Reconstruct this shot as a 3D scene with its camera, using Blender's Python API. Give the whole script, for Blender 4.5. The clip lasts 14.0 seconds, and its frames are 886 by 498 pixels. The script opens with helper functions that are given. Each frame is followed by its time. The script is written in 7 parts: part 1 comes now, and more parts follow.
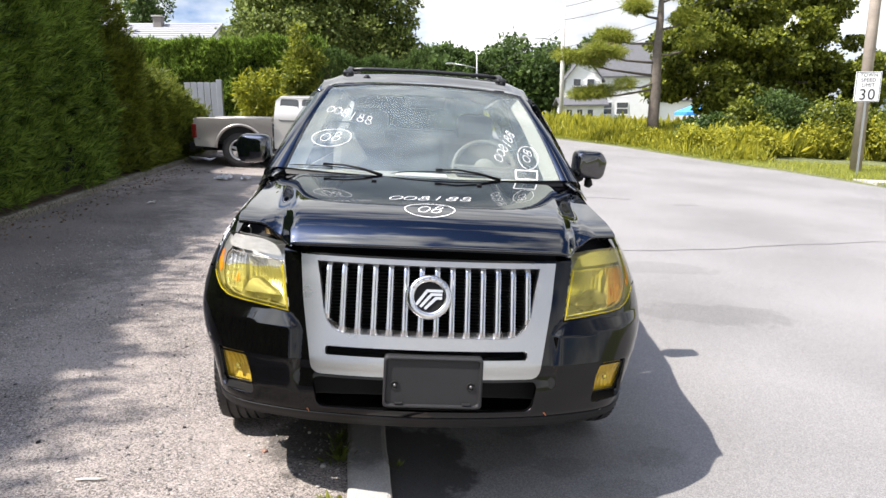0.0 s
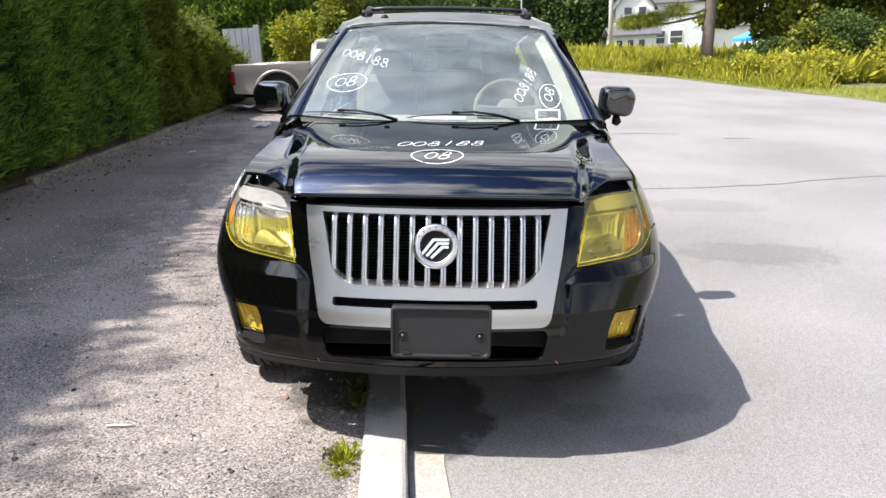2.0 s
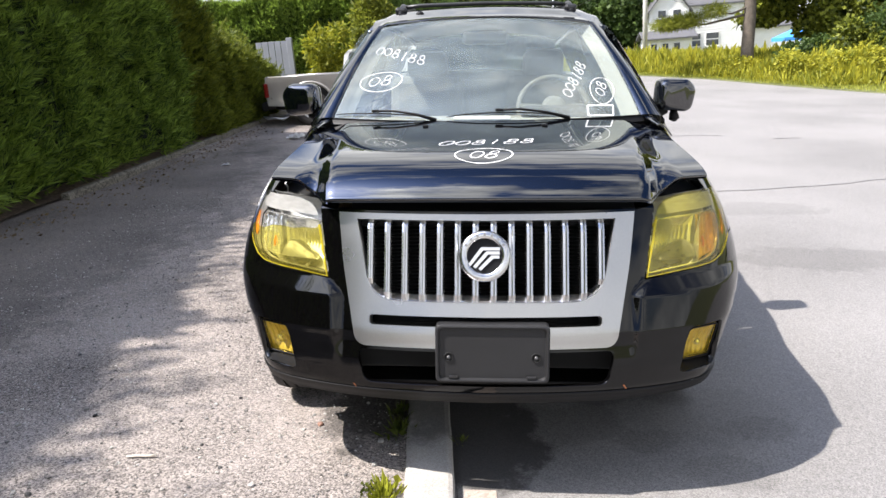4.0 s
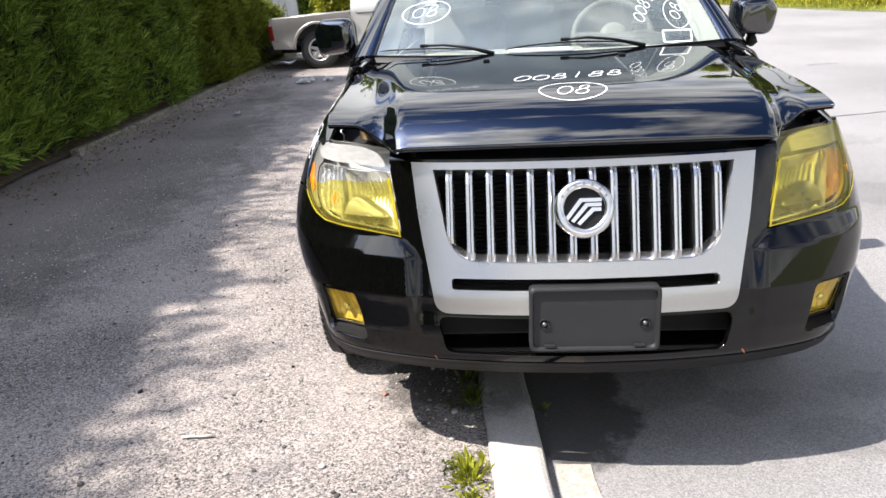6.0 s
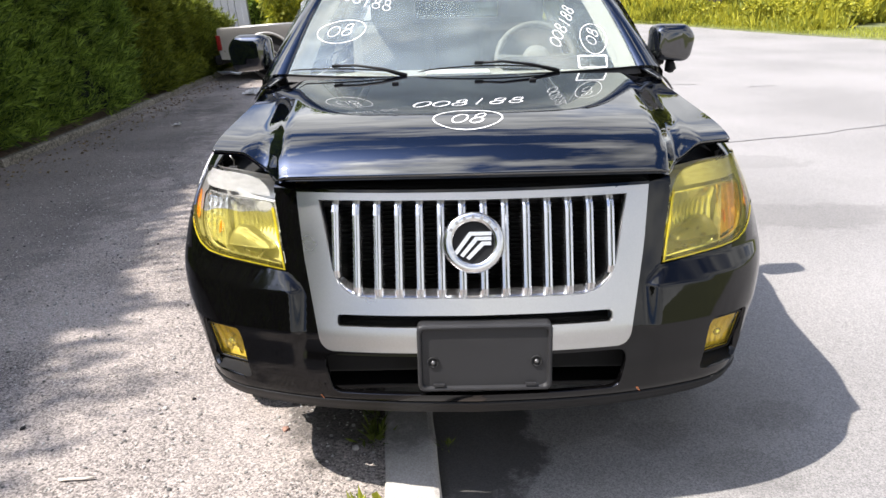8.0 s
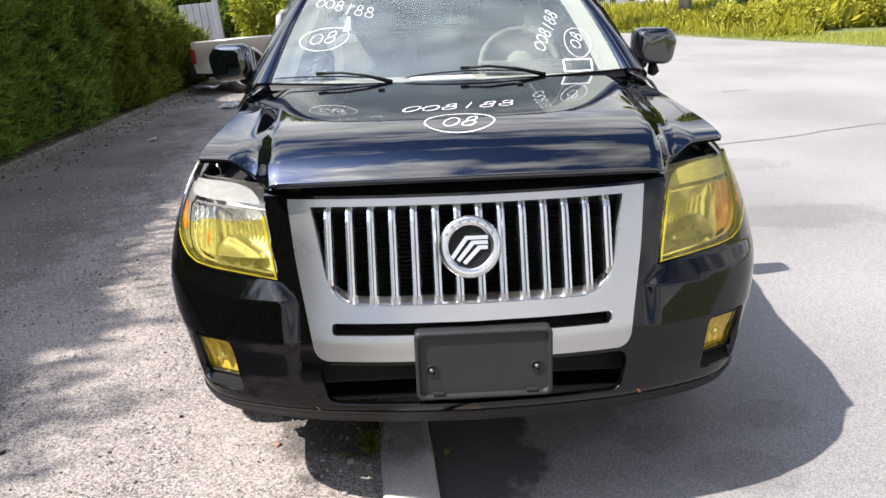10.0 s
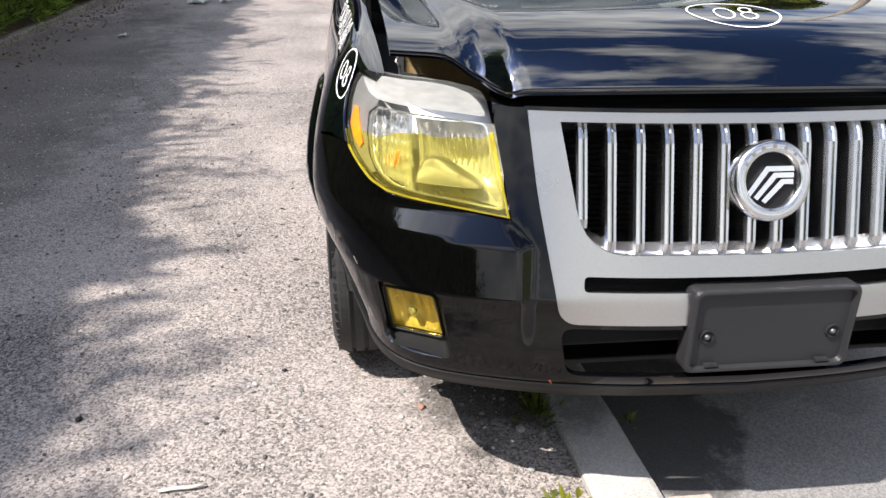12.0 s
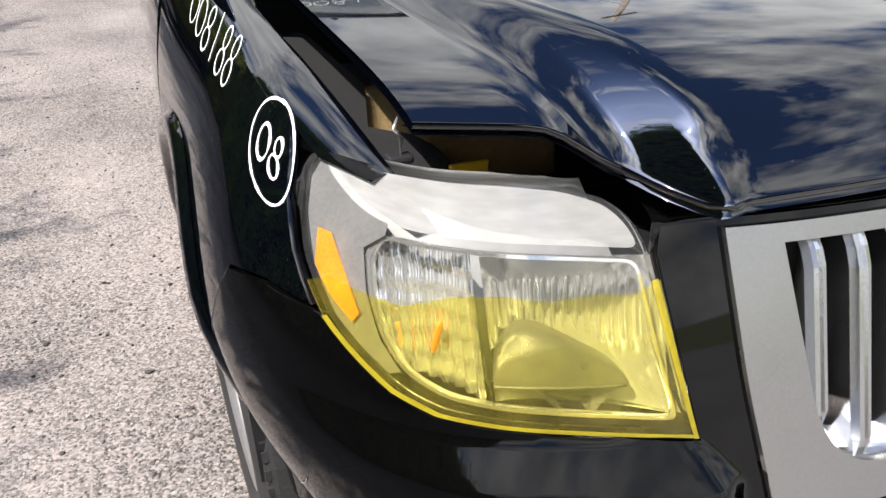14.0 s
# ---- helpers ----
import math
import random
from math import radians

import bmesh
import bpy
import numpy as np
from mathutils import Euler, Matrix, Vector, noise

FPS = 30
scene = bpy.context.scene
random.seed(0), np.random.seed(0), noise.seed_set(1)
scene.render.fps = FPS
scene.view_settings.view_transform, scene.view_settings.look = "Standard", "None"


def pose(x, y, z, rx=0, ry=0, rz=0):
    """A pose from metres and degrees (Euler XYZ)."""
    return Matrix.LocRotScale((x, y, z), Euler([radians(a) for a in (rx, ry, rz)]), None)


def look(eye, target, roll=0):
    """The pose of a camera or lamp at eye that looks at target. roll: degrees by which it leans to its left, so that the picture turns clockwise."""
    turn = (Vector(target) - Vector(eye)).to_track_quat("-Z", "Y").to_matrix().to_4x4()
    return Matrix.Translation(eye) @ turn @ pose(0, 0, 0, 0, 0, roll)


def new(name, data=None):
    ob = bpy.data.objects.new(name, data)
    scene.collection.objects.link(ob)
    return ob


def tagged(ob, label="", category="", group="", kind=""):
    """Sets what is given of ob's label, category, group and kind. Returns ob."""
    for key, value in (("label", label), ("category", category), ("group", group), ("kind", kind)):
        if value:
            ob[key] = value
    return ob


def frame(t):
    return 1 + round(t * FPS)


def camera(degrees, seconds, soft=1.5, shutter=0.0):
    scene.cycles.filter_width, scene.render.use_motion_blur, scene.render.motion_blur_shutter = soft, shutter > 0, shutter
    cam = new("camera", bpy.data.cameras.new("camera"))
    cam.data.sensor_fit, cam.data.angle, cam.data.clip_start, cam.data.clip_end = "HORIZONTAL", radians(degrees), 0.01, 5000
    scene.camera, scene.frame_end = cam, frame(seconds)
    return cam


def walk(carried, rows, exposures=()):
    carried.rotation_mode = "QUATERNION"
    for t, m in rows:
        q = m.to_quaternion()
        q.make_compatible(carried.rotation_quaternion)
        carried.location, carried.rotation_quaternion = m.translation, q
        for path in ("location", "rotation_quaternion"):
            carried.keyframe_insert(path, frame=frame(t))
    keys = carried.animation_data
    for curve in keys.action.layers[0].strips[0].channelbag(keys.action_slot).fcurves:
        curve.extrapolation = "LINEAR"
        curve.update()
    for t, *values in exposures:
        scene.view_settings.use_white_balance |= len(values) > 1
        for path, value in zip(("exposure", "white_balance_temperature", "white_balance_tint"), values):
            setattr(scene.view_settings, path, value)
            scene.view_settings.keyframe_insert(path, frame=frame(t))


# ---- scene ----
# The lot and the road fall gently towards +x; the car stands square on that slope.
SLOPE = Matrix.Rotation(radians(3.5), 4, "Y")
cam = camera(67.8, 14.0)
PATH = [
    (0, (-0.1, -2.149, 1.424), (0.022, -0.194, 1.02), 3.1),
    (0.5, (-0.095, -2.149, 1.427), (-0.042, -0.199, 0.984), 3.3),
    (1, (-0.053, -2.158, 1.437), (-0.076, -0.215, 0.963), 1.9),
    (1.5, (0.001, -2.129, 1.444), (-0.004, -0.197, 0.928), 0.9),
    (2, (0.051, -2.089, 1.439), (0.028, -0.175, 0.857), 0.8),
    (2.5, (0.076, -2.055, 1.418), (-0.047, -0.163, 0.78), -1.1),
    (3, (0.021, -2.054, 1.421), (0.002, -0.141, 0.837), 0.8),
    (3.2, (-0.006, -2.037, 1.403), (-0.131, -0.118, 0.853), 0.3),
    (5.3, (0.009, -1.574, 1.353), (-0.097, 0.323, 0.73), -2.9),
    (5.5, (-0.074, -1.596, 1.347), (-0.241, 0.284, 0.684), -3.5),
    (6, (-0.244, -1.6, 1.331), (-0.391, 0.262, 0.614), -3.1),
    (6.5, (-0.197, -1.584, 1.332), (-0.251, 0.302, 0.668), -2.4),
    (7, (-0.09, -1.552, 1.346), (-0.238, 0.342, 0.719), -2.9),
    (7.5, (-0.045, -1.527, 1.352), (-0.21, 0.359, 0.707), -3.8),
    (8, (-0.053, -1.5, 1.352), (-0.082, 0.377, 0.663), -1.5),
    (8.5, (-0.061, -1.478, 1.337), (-0.012, 0.383, 0.606), -0.4),
    (8.7, (-0.045, -1.479, 1.333), (-0.082, 0.422, 0.711), -0.6),
    (10.8, (-0.258, -1.465, 1.319), (-0.166, 0.371, 0.531), -2.3),
    (11, (-0.371, -1.44, 1.295), (-0.328, 0.368, 0.44), 0.0),
    (11.5, (-0.592, -1.255, 1.213), (-0.637, 0.535, 0.322), 0.4),
    (12, (-0.747, -1.044, 1.229), (-0.553, 0.735, 0.335), 0.8),
    (12.5, (-0.946, -0.842, 1.235), (-0.341, 0.833, 0.324), 6.4),
    (13, (-0.971, -0.592, 1.22), (-0.276, 1.035, 0.287), 2.2),
    (13.5, (-0.91, -0.307, 1.201), (-0.202, 1.299, 0.241), 1.1),
    (14, (-0.914, -0.223, 1.192), (-0.211, 1.362, 0.194), 0.9),
]
EXPOSURES = [(0, 1.01), (1.5, 1.04), (3.2, 1.02), (5.3, 1.18), (8.7, 1.18), (10.8, 1.02), (12, 0.99), (12.5, 0.91), (13, 0.86), (14, 0.85)]
walk(cam, [(t, SLOPE @ look(eye, target, roll)) for t, eye, target, roll in PATH], EXPOSURES)

# ---- light ----
SUN_WAY = (SLOPE.to_3x3() @ Vector((-0.66, -0.205, 1.0))).normalized()
world = bpy.data.worlds.new("sky")
scene.world = world
world.use_nodes = True
wn, wl = world.node_tree.nodes, world.node_tree.links
wn.clear()
w_out = wn.new("ShaderNodeOutputWorld")
w_bg = wn.new("ShaderNodeBackground")
w_sky = wn.new("ShaderNodeTexSky")
w_sky.sky_type, w_sky.sun_disc = "NISHITA", False
w_sky.sun_elevation = math.asin(SUN_WAY.z)
w_sky.ozone_density = 4.0
w_sky.sun_rotation = math.atan2(SUN_WAY.x, SUN_WAY.y)
w_co = wn.new("ShaderNodeTexCoord")
w_map = wn.new("ShaderNodeMapping")
w_map.inputs["Scale"].default_value = (1.0, 1.0, 2.2)
w_map.inputs["Location"].default_value = (0.6, 0.2, 0.35)
w_no = wn.new("ShaderNodeTexNoise")
w_no.inputs["Scale"].default_value, w_no.inputs["Detail"].default_value = 2.3, 9.0
w_no.inputs["Roughness"].default_value = 0.55
w_ramp = wn.new("ShaderNodeValToRGB")
w_ramp.color_ramp.elements[0].position, w_ramp.color_ramp.elements[1].position = 0.43, 0.55
w_no2 = wn.new("ShaderNodeTexNoise")
w_no2.inputs["Scale"].default_value, w_no2.inputs["Detail"].default_value = 5.0, 6.0
w_cr2 = wn.new("ShaderNodeValToRGB")
w_cr2.color_ramp.elements[0].position, w_cr2.color_ramp.elements[1].position = 0.35, 0.7
w_cr2.color_ramp.elements[0].color, w_cr2.color_ramp.elements[1].color = (10.5, 10.9, 11.6, 1), (25.0, 25.0, 25.0, 1)
w_mix = wn.new("ShaderNodeMix")
w_mix.data_type = "RGBA"
wl.new(w_co.outputs["Generated"], w_map.inputs["Vector"])
wl.new(w_map.outputs["Vector"], w_no.inputs["Vector"])
wl.new(w_map.outputs["Vector"], w_no2.inputs["Vector"])
# clouds close up towards the horizon
w_sep, w_low, w_sum = wn.new("ShaderNodeSeparateXYZ"), wn.new("ShaderNodeMath"), wn.new("ShaderNodeMath")
w_low.operation, w_low.inputs[1].default_value, w_low.inputs[2].default_value = "MULTIPLY_ADD", -0.16, 0.085
wl.new(w_co.outputs["Generated"], w_sep.inputs[0])
wl.new(w_sep.outputs["Z"], w_low.inputs[0])
wl.new(w_no.outputs["Fac"], w_sum.inputs[0])
wl.new(w_low.outputs[0], w_sum.inputs[1])
wl.new(w_sum.outputs[0], w_ramp.inputs["Fac"])
wl.new(w_no2.outputs["Fac"], w_cr2.inputs["Fac"])
wl.new(w_ramp.outputs["Color"], w_mix.inputs["Factor"])
w_blue = wn.new("ShaderNodeVectorMath")
w_blue.operation, w_blue.inputs[1].default_value = "MULTIPLY", (1.25, 1.45, 1.9)
wl.new(w_sky.outputs["Color"], w_blue.inputs[0])
wl.new(w_blue.outputs["Vector"], w_mix.inputs["A"])
# sky and clouds are brighter towards the sun
w_dot, w_max, w_pow, w_gain, w_scale = wn.new("ShaderNodeVectorMath"), wn.new("ShaderNodeMath"), wn.new("ShaderNodeMath"), wn.new("ShaderNodeMath"), wn.new("ShaderNodeVectorMath")
w_dot.operation, w_max.operation, w_pow.operation, w_gain.operation, w_scale.operation = "DOT_PRODUCT", "MAXIMUM", "POWER", "MULTIPLY_ADD", "SCALE"
w_dot.inputs[1].default_value = SUN_WAY
w_max.inputs[1].default_value, w_pow.inputs[1].default_value = 0.0, 8.0
w_gain.inputs[1].default_value, w_gain.inputs[2].default_value = 4.0, 1.0
wl.new(w_co.outputs["Generated"], w_dot.inputs[0])
wl.new(w_dot.outputs["Value"], w_max.inputs[0])
wl.new(w_max.outputs[0], w_pow.inputs[0])
wl.new(w_pow.outputs[0], w_gain.inputs[0])
wl.new(w_mix.outputs["Result"], w_scale.inputs[0])
wl.new(w_gain.outputs[0], w_scale.inputs["Scale"])
wl.new(w_cr2.outputs["Color"], w_mix.inputs["B"])
wl.new(w_scale.outputs["Vector"], w_bg.inputs["Color"])
w_bg.inputs["Strength"].default_value = 0.038
wl.new(w_bg.outputs["Background"], w_out.inputs["Surface"])

sun = new("sun", bpy.data.lights.new("sun", "SUN"))
sun.data.energy, sun.data.angle, sun.data.color = 5.0, radians(0.55), (1.0, 0.935, 0.88)
sun.matrix_world = look(SUN_WAY * 60, (0, 0, 0))


# ---- materials ----
def material(name, base, rough=0.6, metal=0.0, spread=0.15, scale=6.0, fine=90.0, bump=0.1, coat=0.0, tint=None, rspread=0.08, spec=0.5):
    """A surface with variation at two scales in colour, gloss and relief."""
    m = bpy.data.materials.new(name)
    m.use_nodes = True
    n, l = m.node_tree.nodes, m.node_tree.links
    b = n["Principled BSDF"]
    co = n.new("ShaderNodeTexCoord")
    big, small = n.new("ShaderNodeTexNoise"), n.new("ShaderNodeTexNoise")
    big.inputs["Scale"].default_value, big.inputs["Detail"].default_value = scale, 4
    small.inputs["Scale"].default_value, small.inputs["Detail"].default_value = fine, 3
    for t in (big, small):
        l.new(co.outputs["Object"], t.inputs["Vector"])
    add = n.new("ShaderNodeMath")
    add.operation = "MULTIPLY_ADD"
    add.inputs[1].default_value = 0.5
    l.new(small.outputs["Fac"], add.inputs[0])
    half = n.new("ShaderNodeMath")
    half.operation, half.inputs[1].default_value = "MULTIPLY", 0.5
    l.new(big.outputs["Fac"], half.inputs[0])
    l.new(half.outputs[0], add.inputs[2])
    ramp = n.new("ShaderNodeValToRGB")
    e = ramp.color_ramp.elements
    e[0].position, e[1].position = 0.33, 0.67
    e[0].color = (*[c * (1 - spread) for c in base], 1)
    e[1].color = (*[min(1, c * (1 + spread)) for c in (tint or base)], 1)
    l.new(add.outputs[0], ramp.inputs["Fac"])
    l.new(ramp.outputs["Color"], b.inputs["Base Color"])
    rr = n.new("ShaderNodeMapRange")
    rr.inputs["To Min"].default_value, rr.inputs["To Max"].default_value = max(0.01, rough - rspread), min(1, rough + rspread)
    l.new(big.outputs["Fac"], rr.inputs["Value"])
    l.new(rr.outputs["Result"], b.inputs["Roughness"])
    b.inputs["Metallic"].default_value = metal
    b.inputs["Specular IOR Level"].default_value = spec
    if coat:
        b.inputs["Coat Weight"].default_value, b.inputs["Coat Roughness"].default_value = coat, 0.02
    if bump:
        bu = n.new("ShaderNodeBump")
        bu.inputs["Strength"].default_value, bu.inputs["Distance"].default_value = bump, 0.01
        l.new(small.outputs["Fac"], bu.inputs["Height"])
        l.new(bu.outputs["Normal"], b.inputs["Normal"])
    return m


def clear_sheet(name, colour, gloss=0.02, haze=0.0, ior=1.5, even=0.4, haze_tint=None, through_light=0.3):
    """Thin clear or tinted sheet: light passes, with Fresnel gloss on top."""
    m = bpy.data.materials.new(name)
    m.use_nodes = True
    n, l = m.node_tree.nodes, m.node_tree.links
    n.remove(n["Principled BSDF"])
    tr, gl, fr, mix = n.new("ShaderNodeBsdfTransparent"), n.new("ShaderNodeBsdfGlossy"), n.new("ShaderNodeFresnel"), n.new("ShaderNodeMixShader")
    tr.inputs["Color"].default_value = (*colour, 1)
    gl.inputs["Roughness"].default_value = gloss
    fr.inputs["IOR"].default_value = ior
    l.new(fr.outputs[0], mix.inputs[0])
    base = tr
    if haze:
        di, mh = n.new("ShaderNodeBsdfDiffuse"), n.new("ShaderNodeMixShader")
        di.inputs["Color"].default_value = (*(haze_tint or colour), 1)
        no = n.new("ShaderNodeTexNoise")
        no.inputs["Scale"].default_value, no.inputs["Detail"].default_value = 7.0, 5.0
        mr = n.new("ShaderNodeMapRange")
        mr.inputs["From Min"].default_value, mr.inputs["From Max"].default_value = 0.35, 0.7
        mr.inputs["To Min"].default_value, mr.inputs["To Max"].default_value = haze * even, haze
        l.new(no.outputs["Fac"], mr.inputs["Value"])
        l.new(mr.outputs["Result"], mh.inputs[0])
        l.new(tr.outputs[0], mh.inputs[1])
        back, both_ways = n.new("ShaderNodeBsdfTranslucent"), n.new("ShaderNodeMixShader")
        back.inputs["Color"].default_value = (*(haze_tint or colour), 1)
        both_ways.inputs[0].default_value = through_light
        l.new(di.outputs[0], both_ways.inputs[1])
        l.new(back.outputs[0], both_ways.inputs[2])
        l.new(both_ways.outputs[0], mh.inputs[2])
        base = mh
    l.new(base.outputs[0], mix.inputs[1])
    l.new(gl.outputs[0], mix.inputs[2])
    l.new(mix.outputs[0], n["Material Output"].inputs["Surface"])
    return m


def stony(name, dark, light, stone=70.0, patch=0.9, bump=0.5, stains_and_shade=(), rough=0.85, grit=0.42):
    """Aggregate: small stones of many greys, broad worn patches, and ragged dark patches (x, y, size x, size y, depth):
    stains and painted shade.
    """
    m = bpy.data.materials.new(name)
    m.use_nodes = True
    n, l = m.node_tree.nodes, m.node_tree.links
    b = n["Principled BSDF"]
    co = n.new("ShaderNodeTexCoord")
    vo = n.new("ShaderNodeTexVoronoi")
    vo.inputs["Scale"].default_value = stone
    fine = n.new("ShaderNodeTexNoise")
    fine.inputs["Scale"].default_value, fine.inputs["Detail"].default_value = stone * 0.55, 6
    wide = n.new("ShaderNodeTexNoise")
    wide.inputs["Scale"].default_value, wide.inputs["Detail"].default_value = patch, 7
    for t in (vo, fine, wide):
        l.new(co.outputs["Object"], t.inputs["Vector"])
    sep = n.new("ShaderNodeSeparateColor")
    l.new(vo.outputs["Color"], sep.inputs[0])
    a = n.new("ShaderNodeMath")
    a.operation, a.inputs[1].default_value = "MULTIPLY", grit
    l.new(sep.outputs[0], a.inputs[0])
    c = n.new("ShaderNodeMath")
    c.operation, c.inputs[1].default_value = "MULTIPLY_ADD", 0.33
    l.new(fine.outputs["Fac"], c.inputs[0])
    l.new(a.outputs[0], c.inputs[2])
    d = n.new("ShaderNodeMath")
    d.operation, d.inputs[1].default_value = "MULTIPLY_ADD", 0.56
    l.new(wide.outputs["Fac"], d.inputs[0])
    l.new(c.outputs[0], d.inputs[2])
    ramp = n.new("ShaderNodeValToRGB")
    e = ramp.color_ramp.elements
    e[0].position, e[1].position = 0.19 + grit * 0.5, 0.67 + grit * 0.5
    e[0].color, e[1].color = (*dark, 1), (*light, 1)
    l.new(d.outputs[0], ramp.inputs["Fac"])
    colour = ramp.outputs["Color"]
    for bx, by, sx, sy, deep in stains_and_shade:
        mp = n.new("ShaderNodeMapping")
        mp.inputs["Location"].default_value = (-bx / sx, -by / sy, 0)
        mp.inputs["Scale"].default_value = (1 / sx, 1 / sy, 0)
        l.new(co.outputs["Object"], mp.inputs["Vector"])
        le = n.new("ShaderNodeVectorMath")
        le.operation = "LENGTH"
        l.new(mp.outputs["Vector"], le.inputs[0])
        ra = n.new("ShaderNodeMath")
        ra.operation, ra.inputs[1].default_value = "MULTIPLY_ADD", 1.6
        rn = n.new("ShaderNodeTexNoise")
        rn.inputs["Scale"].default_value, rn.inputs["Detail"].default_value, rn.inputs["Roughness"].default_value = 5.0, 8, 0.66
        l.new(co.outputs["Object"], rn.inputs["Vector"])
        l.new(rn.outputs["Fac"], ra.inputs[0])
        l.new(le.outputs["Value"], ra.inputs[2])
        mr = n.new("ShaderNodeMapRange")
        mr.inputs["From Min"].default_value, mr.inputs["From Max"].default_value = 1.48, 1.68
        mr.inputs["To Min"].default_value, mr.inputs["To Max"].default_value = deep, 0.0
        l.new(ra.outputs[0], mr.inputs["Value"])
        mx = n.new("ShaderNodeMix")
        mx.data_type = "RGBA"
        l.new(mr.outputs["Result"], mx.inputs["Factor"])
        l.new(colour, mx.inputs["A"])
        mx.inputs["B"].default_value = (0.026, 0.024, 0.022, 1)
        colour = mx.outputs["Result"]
    l.new(colour, b.inputs["Base Color"])
    b.inputs["Roughness"].default_value = rough
    bu = n.new("ShaderNodeBump")
    bu.inputs["Strength"].default_value, bu.inputs["Distance"].default_value = bump, 0.006
    l.new(c.outputs[0], bu.inputs["Height"])
    l.new(bu.outputs["Normal"], b.inputs["Normal"])
    return m


def leafy(name, dark, light, rough=0.55):
    """Leaves: each one of its own shade, lit through a little."""
    m = bpy.data.materials.new(name)
    m.use_nodes = True
    n, l = m.node_tree.nodes, m.node_tree.links
    b = n["Principled BSDF"]
    ge = n.new("ShaderNodeNewGeometry")
    co = n.new("ShaderNodeTexCoord")
    no = n.new("ShaderNodeTexNoise")
    no.inputs["Scale"].default_value, no.inputs["Detail"].default_value = 0.9, 3
    l.new(co.outputs["Object"], no.inputs["Vector"])
    a = n.new("ShaderNodeMath")
    a.operation, a.inputs[1].default_value = "MULTIPLY_ADD", 0.55
    l.new(ge.outputs["Random Per Island"], a.inputs[0])
    h = n.new("ShaderNodeMath")
    h.operation, h.inputs[1].default_value = "MULTIPLY", 0.5
    l.new(no.outputs["Fac"], h.inputs[0])
    l.new(h.outputs[0], a.inputs[2])
    ramp = n.new("ShaderNodeValToRGB")
    e = ramp.color_ramp.elements
    e[0].position, e[1].position = 0.2, 0.85
    e[0].color, e[1].color = (*dark, 1), (*light, 1)
    l.new(a.outputs[0], ramp.inputs["Fac"])
    l.new(ramp.outputs["Color"], b.inputs["Base Color"])
    b.inputs["Roughness"].default_value = rough
    b.inputs["Specular IOR Level"].default_value = 0.3
    tl, mix = n.new("ShaderNodeBsdfTranslucent"), n.new("ShaderNodeMixShader")
    l.new(ramp.outputs["Color"], tl.inputs["Color"])
    mix.inputs[0].default_value = 0.45
    l.new(b.outputs[0], mix.inputs[1])
    l.new(tl.outputs[0], mix.inputs[2])
    l.new(mix.outputs[0], n["Material Output"].inputs["Surface"])
    return m


M = {}
M["paint"] = material("black_blue_paint", (0.0008, 0.0011, 0.0024), 0.5, spread=0.25, scale=3, fine=400, bump=0.0, coat=1.0, rspread=0.05, spec=0.0)
M["paint"].node_tree.nodes["Principled BSDF"].inputs["Coat IOR"].default_value = 2.0
# a little dust on the paint
pn, pl = M["paint"].node_tree.nodes, M["paint"].node_tree.links
speck, speck_mask, speck_mix = pn.new("ShaderNodeTexNoise"), pn.new("ShaderNodeMapRange"), pn.new("ShaderNodeMix")
speck.inputs["Scale"].default_value, speck.inputs["Detail"].default_value = 260.0, 2.0
speck_mask.inputs["From Min"].default_value, speck_mask.inputs["From Max"].default_value = 0.73, 0.79
speck_mask.inputs["To Max"].default_value = 0.35
speck_mix.data_type = "RGBA"
speck_mix.inputs["B"].default_value = (0.16, 0.155, 0.145, 1)
paint_base = next(k for k in pl if k.to_socket.name == "Base Color")
pl.new(paint_base.from_socket, speck_mix.inputs["A"])
pl.new(next(k for k in pn if k.bl_idname == "ShaderNodeTexCoord").outputs["Object"], speck.inputs["Vector"])
pl.new(speck.outputs["Fac"], speck_mask.inputs["Value"])
pl.new(speck_mask.outputs["Result"], speck_mix.inputs["Factor"])
pl.new(speck_mix.outputs["Result"], pn["Principled BSDF"].inputs["Base Color"])
# the plastic bumper: the same colour, dulled by dust and fine scratches
M["bumper"] = material("dulled_bumper_paint", (0.0016, 0.0015, 0.0016), 0.55, spread=0.35, scale=5, fine=300, bump=0.0, coat=1.0, rspread=0.1, spec=0.0)
M["bumper"].node_tree.nodes["Principled BSDF"].inputs["Coat IOR"].default_value = 1.43
bn, bl = M["bumper"].node_tree.nodes, M["bumper"].node_tree.links
dull, dull_map = bn.new("ShaderNodeTexNoise"), bn.new("ShaderNodeMapRange")
dull.inputs["Scale"].default_value, dull.inputs["Detail"].default_value = 7.0, 6.0
dull_map.inputs["From Min"].default_value, dull_map.inputs["From Max"].default_value = 0.38, 0.66
dull_map.inputs["To Min"].default_value, dull_map.inputs["To Max"].default_value = 0.015, 0.06
bl.new(next(k for k in bn if k.bl_idname == "ShaderNodeTexCoord").outputs["Object"], dull.inputs["Vector"])
bl.new(dull.outputs["Fac"], dull_map.inputs["Value"])
bl.new(dull_map.outputs["Result"], bn["Principled BSDF"].inputs["Coat Roughness"])
M["trim"] = material("black_plastic", (0.007, 0.007, 0.0075), 0.5, spread=0.25, scale=9, fine=500, bump=0.06, spec=0.2)
M["bracket"] = material("grey_textured_plastic", (0.020, 0.020, 0.021), 0.5, spread=0.12, scale=14, fine=700, bump=0.08, spec=0.3)
